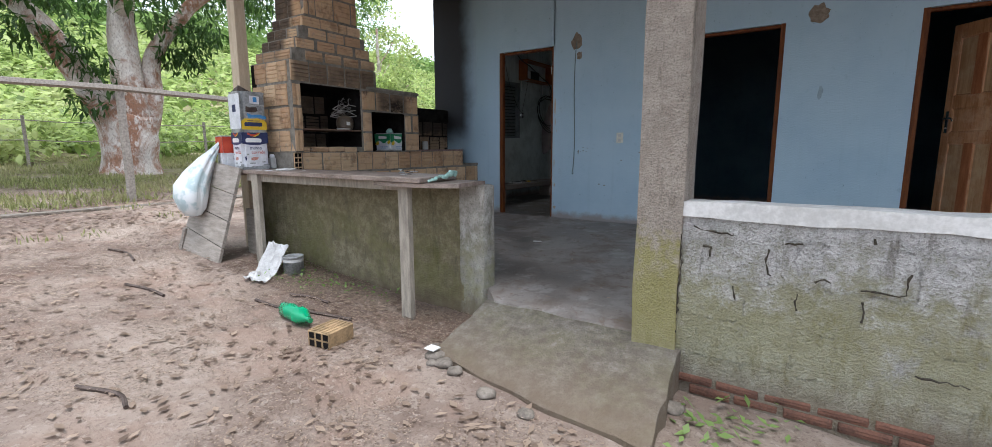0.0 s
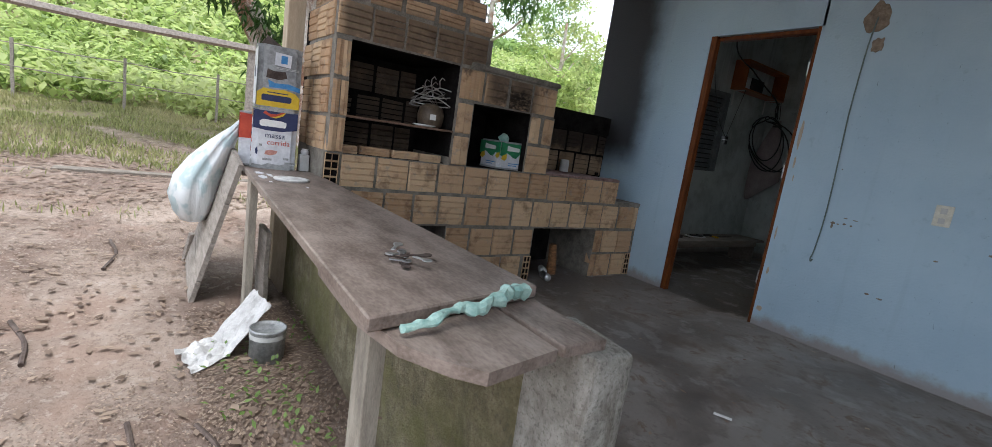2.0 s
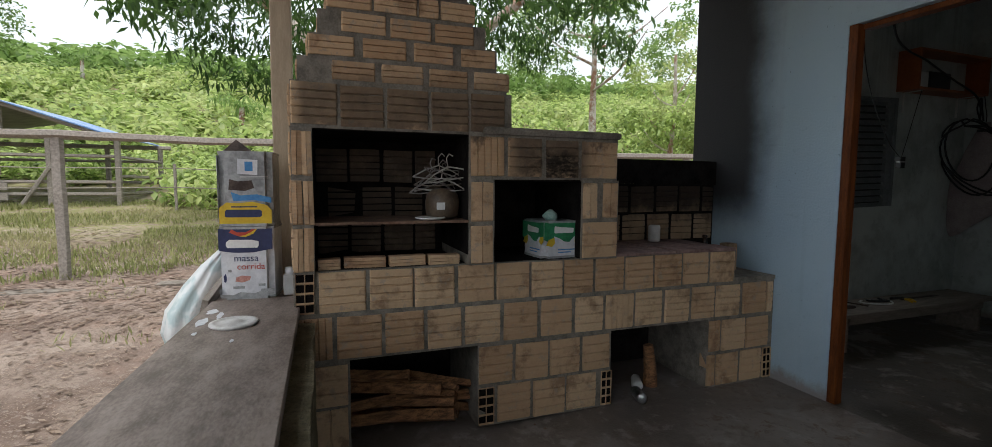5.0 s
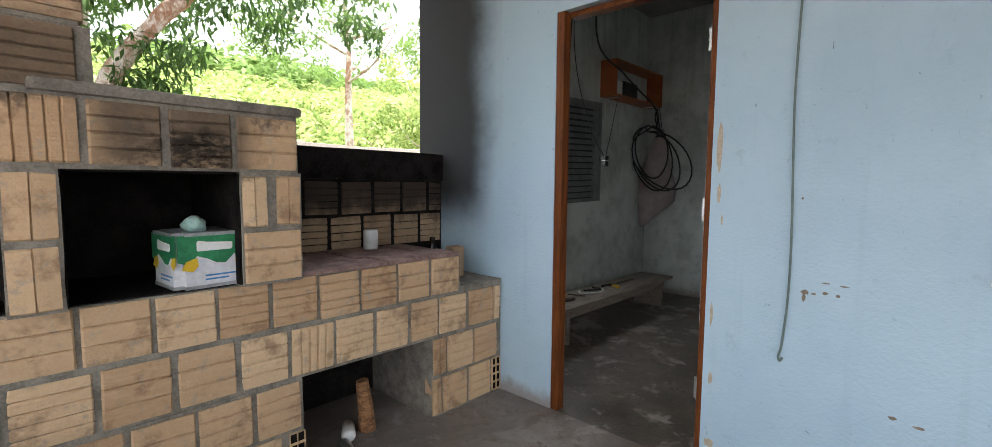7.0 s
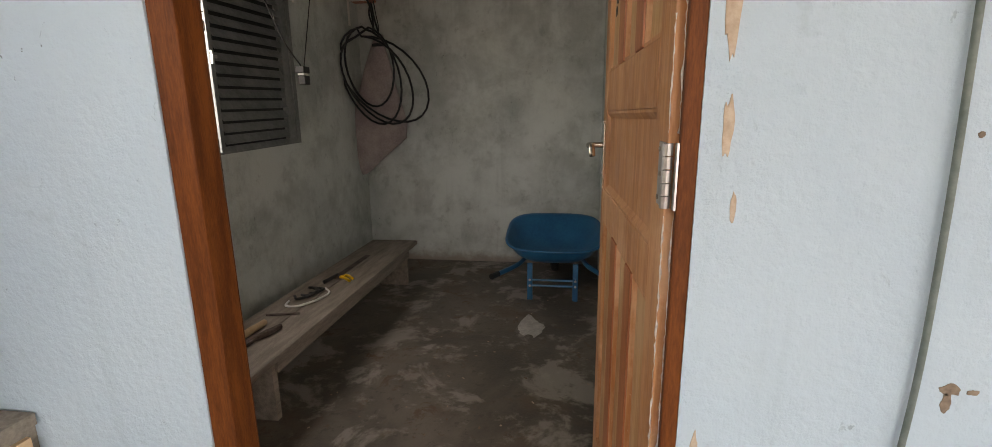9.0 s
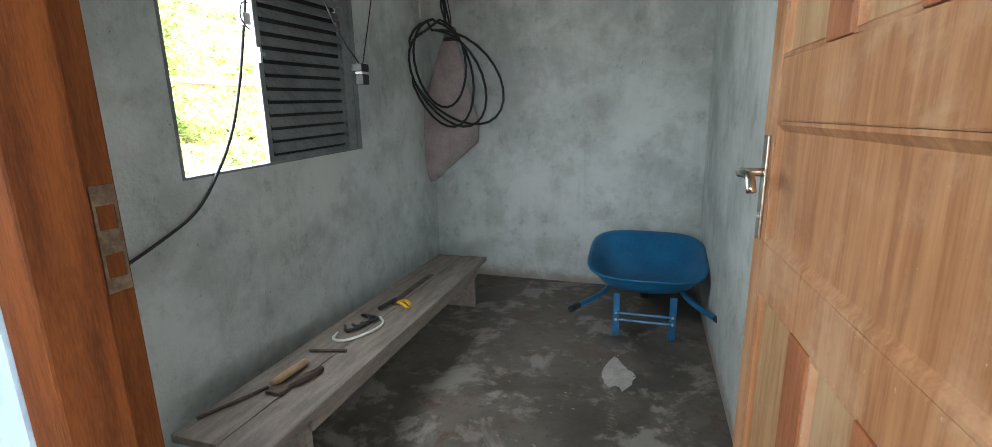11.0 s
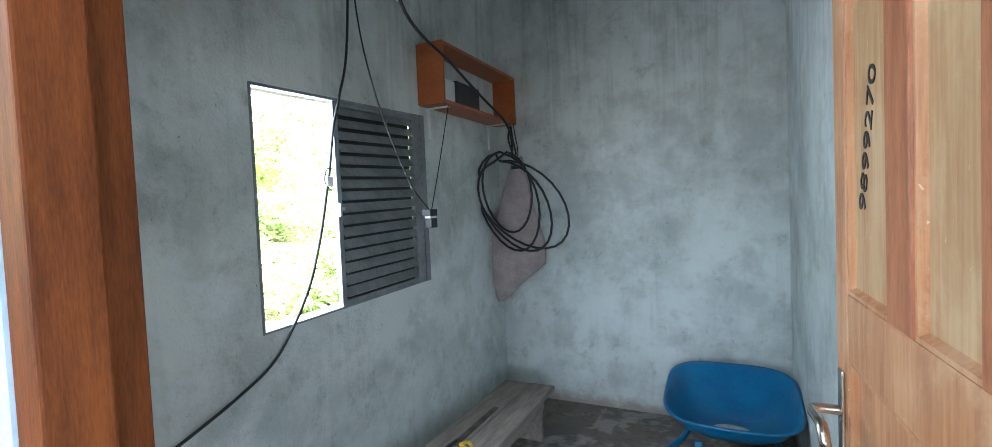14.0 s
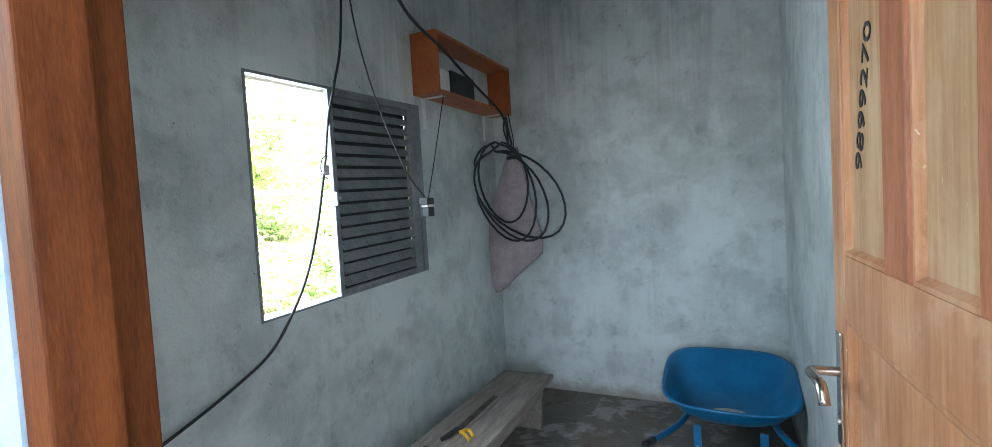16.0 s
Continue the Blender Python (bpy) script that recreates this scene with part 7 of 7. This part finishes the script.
def floor_litter(name, n, x0, x1, y0, y1, size, seed, mat_, label):
    r = np.random.default_rng(seed)
    y = r.uniform(y0, y1, n)
    pts = np.stack([r.uniform(x0, x1, n), y, np.interp(-y, [1.6, 2.2, 2.6, 3.04], [0.004, -0.022, -0.052, -0.09]) if y1 < 0 else np.full(n, 0.004)], 1)
    me = leaf_cards(name, pts, size, size * 0.5, mat_, seed, droop=0.0)
    co = np.empty(len(me.vertices) * 3)
    me.vertices.foreach_get("co", co)
    co = co.reshape(-1, 4, 3)
    co[:, :, 2] = co[:, :1, 2] + np.abs(co[:, :, 2] - co[:, :1, 2]) * 0.15 + 0.001
    me.vertices.foreach_set("co", co.reshape(-1))
    tagged(new(name, me), label, "litter", kind="stuff")


floor_litter("veranda_litter", 110, -0.3, 3.2, -3.0, -0.05, 0.035, 35, M_DRYLEAF, "small dry leaves and crumbs on the veranda floor")
floor_litter("room_litter", 60, -0.45, 0.85, 0.2, 3.1, 0.022, 36, M_DRYLEAF, "small crumbs on the room's floor")


def floor_patch(x, y, rx, ry, seed, mat_, label, z=0.0025):
    bm = bmesh.new()
    n = 24
    rim = [(rx * math.cos(a) * (1 + 0.6 * noise.noise((math.cos(a) * 1.6 + seed, math.sin(a) * 1.6, seed))), ry * math.sin(a) * (1 + 0.6 * noise.noise((math.cos(a) * 1.6, math.sin(a) * 1.6 + seed, seed)))) for a in (2 * math.pi * k / n for k in range(n))]
    top = [bm.verts.new((x + u, y + v, z)) for u, v in rim]
    low = [bm.verts.new((x + u * 1.04, y + v * 1.04, -0.002)) for u, v in rim]
    bm.faces.new(top)
    for k in range(n):
        bm.faces.new((top[k], low[k], low[(k + 1) % n], top[(k + 1) % n]))
    tagged(part("floor_patch", bm, mat_), label, "floor patch", kind="structure")


M_SPILL = simple("pale cement spill", (0.34, 0.33, 0.31), (0.52, 0.51, 0.48), 0.8, 12, 80)
floor_patch(0.43, 1.98, 0.075, 0.14, 2.0, M_SPILL, "pale cement spill on the floor")

for k, pts in enumerate(([(0.35, -3.72), (0.6, -3.68), (0.85, -3.6), (1.15, -3.5)], [(0.45, -3.5), (0.62, -3.44), (0.8, -3.42)], [(-0.6, -4.2), (-0.4, -4.12), (-0.2, -4.1)], [(0.9, -4.9), (1.1, -4.8), (1.25, -4.82)], [(-1.9, -3.9), (-1.6, -3.85), (-1.3, -3.9)])):
    bm = bmesh.new()
    tube(bm, smooth_path([(x, y, ground_z(x, y) + 0.012) for x, y in pts], 5), 0.011, 6)
    tagged(part("stick", bm, M_RUST), "dark dry stick lying on the soil", "stick", "sticks in the yard")


def branch_tube(bm, pts, r0, r1):
    line = smooth_path(pts, 6)
    tube(bm, line, [r0 + (r1 - r0) * k / (len(line) - 1) for k in range(len(line))], 12)


def mango_tree():
    t = thing("mango_tree", (-9.6, -1.1, 0.3), "large mango tree with blotched pale trunk and dark leaves", "tree")
    bm = bmesh.new()
    x = -9.6
    branch_tube(bm, [(x, -1.08, 0.0), (x, -1.08, 0.5), (x, -1.05, 1.1), (x, -1.0, 1.7)], 0.62, 0.52)
    for v in bm.verts:
        v.co += noise.noise_vector(v.co * 1.8) * 0.12
    part("trunk", bm, M_BARK, t, smooth=True)
    limbs = [([(x, -1.25, 1.4), (x, -1.6, 2.1), (x, -2.2, 3.2), (x - 0.3, -3.2, 4.6), (x - 0.2, -4.4, 5.6)], 0.33, 0.12),
             ([(x + 0.1, -0.95, 1.4), (x + 0.1, -0.95, 2.4), (x, -0.9, 4.0), (x + 0.2, -0.7, 5.6), (x, -0.2, 7.0)], 0.36, 0.14),
             ([(x, -0.7, 1.2), (x + 0.1, -0.5, 2.0), (x + 0.2, -0.4, 3.1), (x + 0.6, 0.5, 4.4), (x + 1.2, 1.6, 5.4)], 0.26, 0.1),
             ([(x, -0.9, 3.8), (x + 1.5, -1.3, 4.8), (x + 3.0, -1.7, 5.2), (x + 4.4, -2.0, 4.9)], 0.15, 0.04)]
    for pts, a, b in limbs:
        bm = bmesh.new()
        branch_tube(bm, pts, a, b)
        for v in bm.verts:
            v.co += noise.noise_vector(v.co * 2.5) * 0.04
        part("limb", bm, M_BARK, t, smooth=True)
    r = np.random.default_rng(40)
    clumps = []
    for _ in range(150):
        a = r.uniform(0, 2 * np.pi)
        d = 4.6 * math.sqrt(r.uniform(0, 1))
        cx, cy = x + 0.5 + d * math.cos(a), -0.9 + d * math.sin(a) * 1.15
        cz = 4.0 + r.uniform(0, 4.0) * (1 - (d / 5.2) ** 2) + r.uniform(-0.5, 0.8)
        cz += 0.55 * max(0.0, min(1.0, (cy - 0.2) / 1.5))
        clumps.append((cx, cy, cz))
    clumps += [(x + 0.3, -2.0, 3.0), (x + 0.2, -2.6, 3.2), (x + 0.4, -1.7, 2.75), (x + 0.5, -0.2, 3.1), (x + 0.5, 0.1, 2.95), (x + 0.4, 0.4, 3.2), (x + 0.6, 0.3, 3.6), (x + 0.5, -0.3, 3.7),
               (x + 0.4, 0.7, 3.7), (x + 0.5, -2.4, 3.9), (x + 0.3, -3.0, 4.0), (x + 0.2, -3.4, 3.4), (x + 0.4, -3.9, 3.3), (x + 0.3, -1.55, 2.4), (x + 0.2, -1.75, 1.9)]
    pts = [cloud(r, c, (0.6, 0.6, 0.42), 95, 0.3) for c in clumps[:150]] + [cloud(r, c, (0.42, 0.42, 0.3), 90, 0.3) for c in clumps[150:]]
    ob = new("crown", leaf_cards("crown", np.concatenate(pts), 0.27, 0.075, M_MANGO, 41, droop=0.55))
    ob.parent = t
    ob.matrix_parent_inverse = t.matrix_basis.inverted()
    # hanging sprays that reach over the yard
    spr = [cloud(r, c, (0.45, 0.45, 0.3), 46, 0.3) for c in ((x + 3.4, -3.2, 3.6), (x + 3.0, -2.8, 4.0), (x + 3.6, -2.6, 4.3), (x + 2.8, -3.4, 4.4), (x + 3.2, -3.9, 4.3), (x + 2.5, -2.2, 3.9), (x + 3.4, -1.8, 4.2), (x + 2.6, -4.4, 4.7))]
    ob = new("spray", leaf_cards("spray", np.concatenate(spr), 0.22, 0.055, M_MANGO, 42, droop=0.7))
    ob.parent = t
    ob.matrix_parent_inverse = t.matrix_basis.inverted()
    return t


mango_tree()


def tall_tree(x, y, height, lean, crown_r, seed, label, leaf=M_TREELEAF, low=0.42, count=70):
    g = ground_z(x, y)
    t = thing("tree", (x, y, g), label, "tree", "trees behind the yard")
    bm = bmesh.new()
    branch_tube(bm, [(x, y, g - 0.2), (x + lean * 0.3, y, g + height * 0.3), (x + lean * 0.5, y + 0.1, g + height * 0.6), (x + lean, y, g + height * 0.95)], 0.22 * height / 10, 0.05)
    part("trunk", bm, M_BARK, t, smooth=True)
    r = np.random.default_rng(seed)
    pts = []
    for k in range(9):
        a = k * 2.4
        z0 = g + height * (low + 0.06 * k)
        d = crown_r * (0.9 - 0.06 * k)
        end = (x + lean * 0.6 + d * math.cos(a), y + d * math.sin(a), z0 + height * 0.16)
        bm = bmesh.new()
        branch_tube(bm, [(x + lean * (0.4 + 0.05 * k), y, z0), ((x + end[0]) / 2, (y + end[1]) / 2, z0 + height * 0.05), end], 0.07 * height / 10, 0.02)
        part("branch", bm, M_BARK, t, smooth=True)
    for _ in range(count):
        a, d = r.uniform(0, 2 * np.pi), crown_r * math.sqrt(r.uniform(0, 1))
        z = g + height * (low + 0.06) + r.uniform(0, 1) * height * (1.0 - low) * (1.08 - (d / crown_r) ** 2 * 0.6)
        pts.append(cloud(r, (x + lean * 0.7 + d * math.cos(a), y + d * math.sin(a), z), (0.6, 0.6, 0.4), 90, 0.2))
    ob = new("crown", leaf_cards("crown", np.concatenate(pts), 0.24, 0.11, leaf, seed, droop=0.25))
    ob.parent = t
    ob.matrix_parent_inverse = t.matrix_basis.inverted()


tall_tree(-18.0, 9.3, 10.5, -0.6, 4.6, 51, "tall slender tree with a pale trunk and airy crown", low=0.42, count=95)
tall_tree(-13.0, 9.5, 5.6, 0.2, 1.9, 52, "young bright tree beside the house", M_BUSH, 0.2, 60)
tall_tree(-24.0, -18.5, 11.0, 0.6, 4.2, 55, "tree at the edge of the scrub", low=0.4, count=80)


def palm(x, y, h, seed):
    g = ground_z(x, y)
    t = thing("palm", (x, y, g), "small palm standing on the ridge", "palm", "palms on the hill")
    bm = bmesh.new()
    tube(bm, [(x, y, g), (x + 0.1, y, g + h * 0.5), (x, y, g + h)], [0.22, 0.16, 0.14], 8)
    part("trunk", bm, M_BARK, t)
    r = np.random.default_rng(seed)
    pts = []
    for k in range(13):
        a = k * 2.399
        lift = r.uniform(0.2, 1.2)
        for s in np.linspace(0.1, 1, 26):
            px = Vector((x + math.cos(a) * s * 1.7, y + math.sin(a) * s * 1.7, g + h + lift * s * 1.6 - s * s * 1.3))
            pts.append(px)
    ob = new("fronds", leaf_cards("fronds", np.array([tuple(p) for p in pts]), 0.55, 0.10, M_TREELEAF, seed, droop=0.5))
    ob.parent = t
    ob.matrix_parent_inverse = t.matrix_basis.inverted()


palm(-50, -21.8, 2.6, 60)
palm(-46, -8.6, 2.2, 61)
palm(-30, -7.0, 2.0, 62)
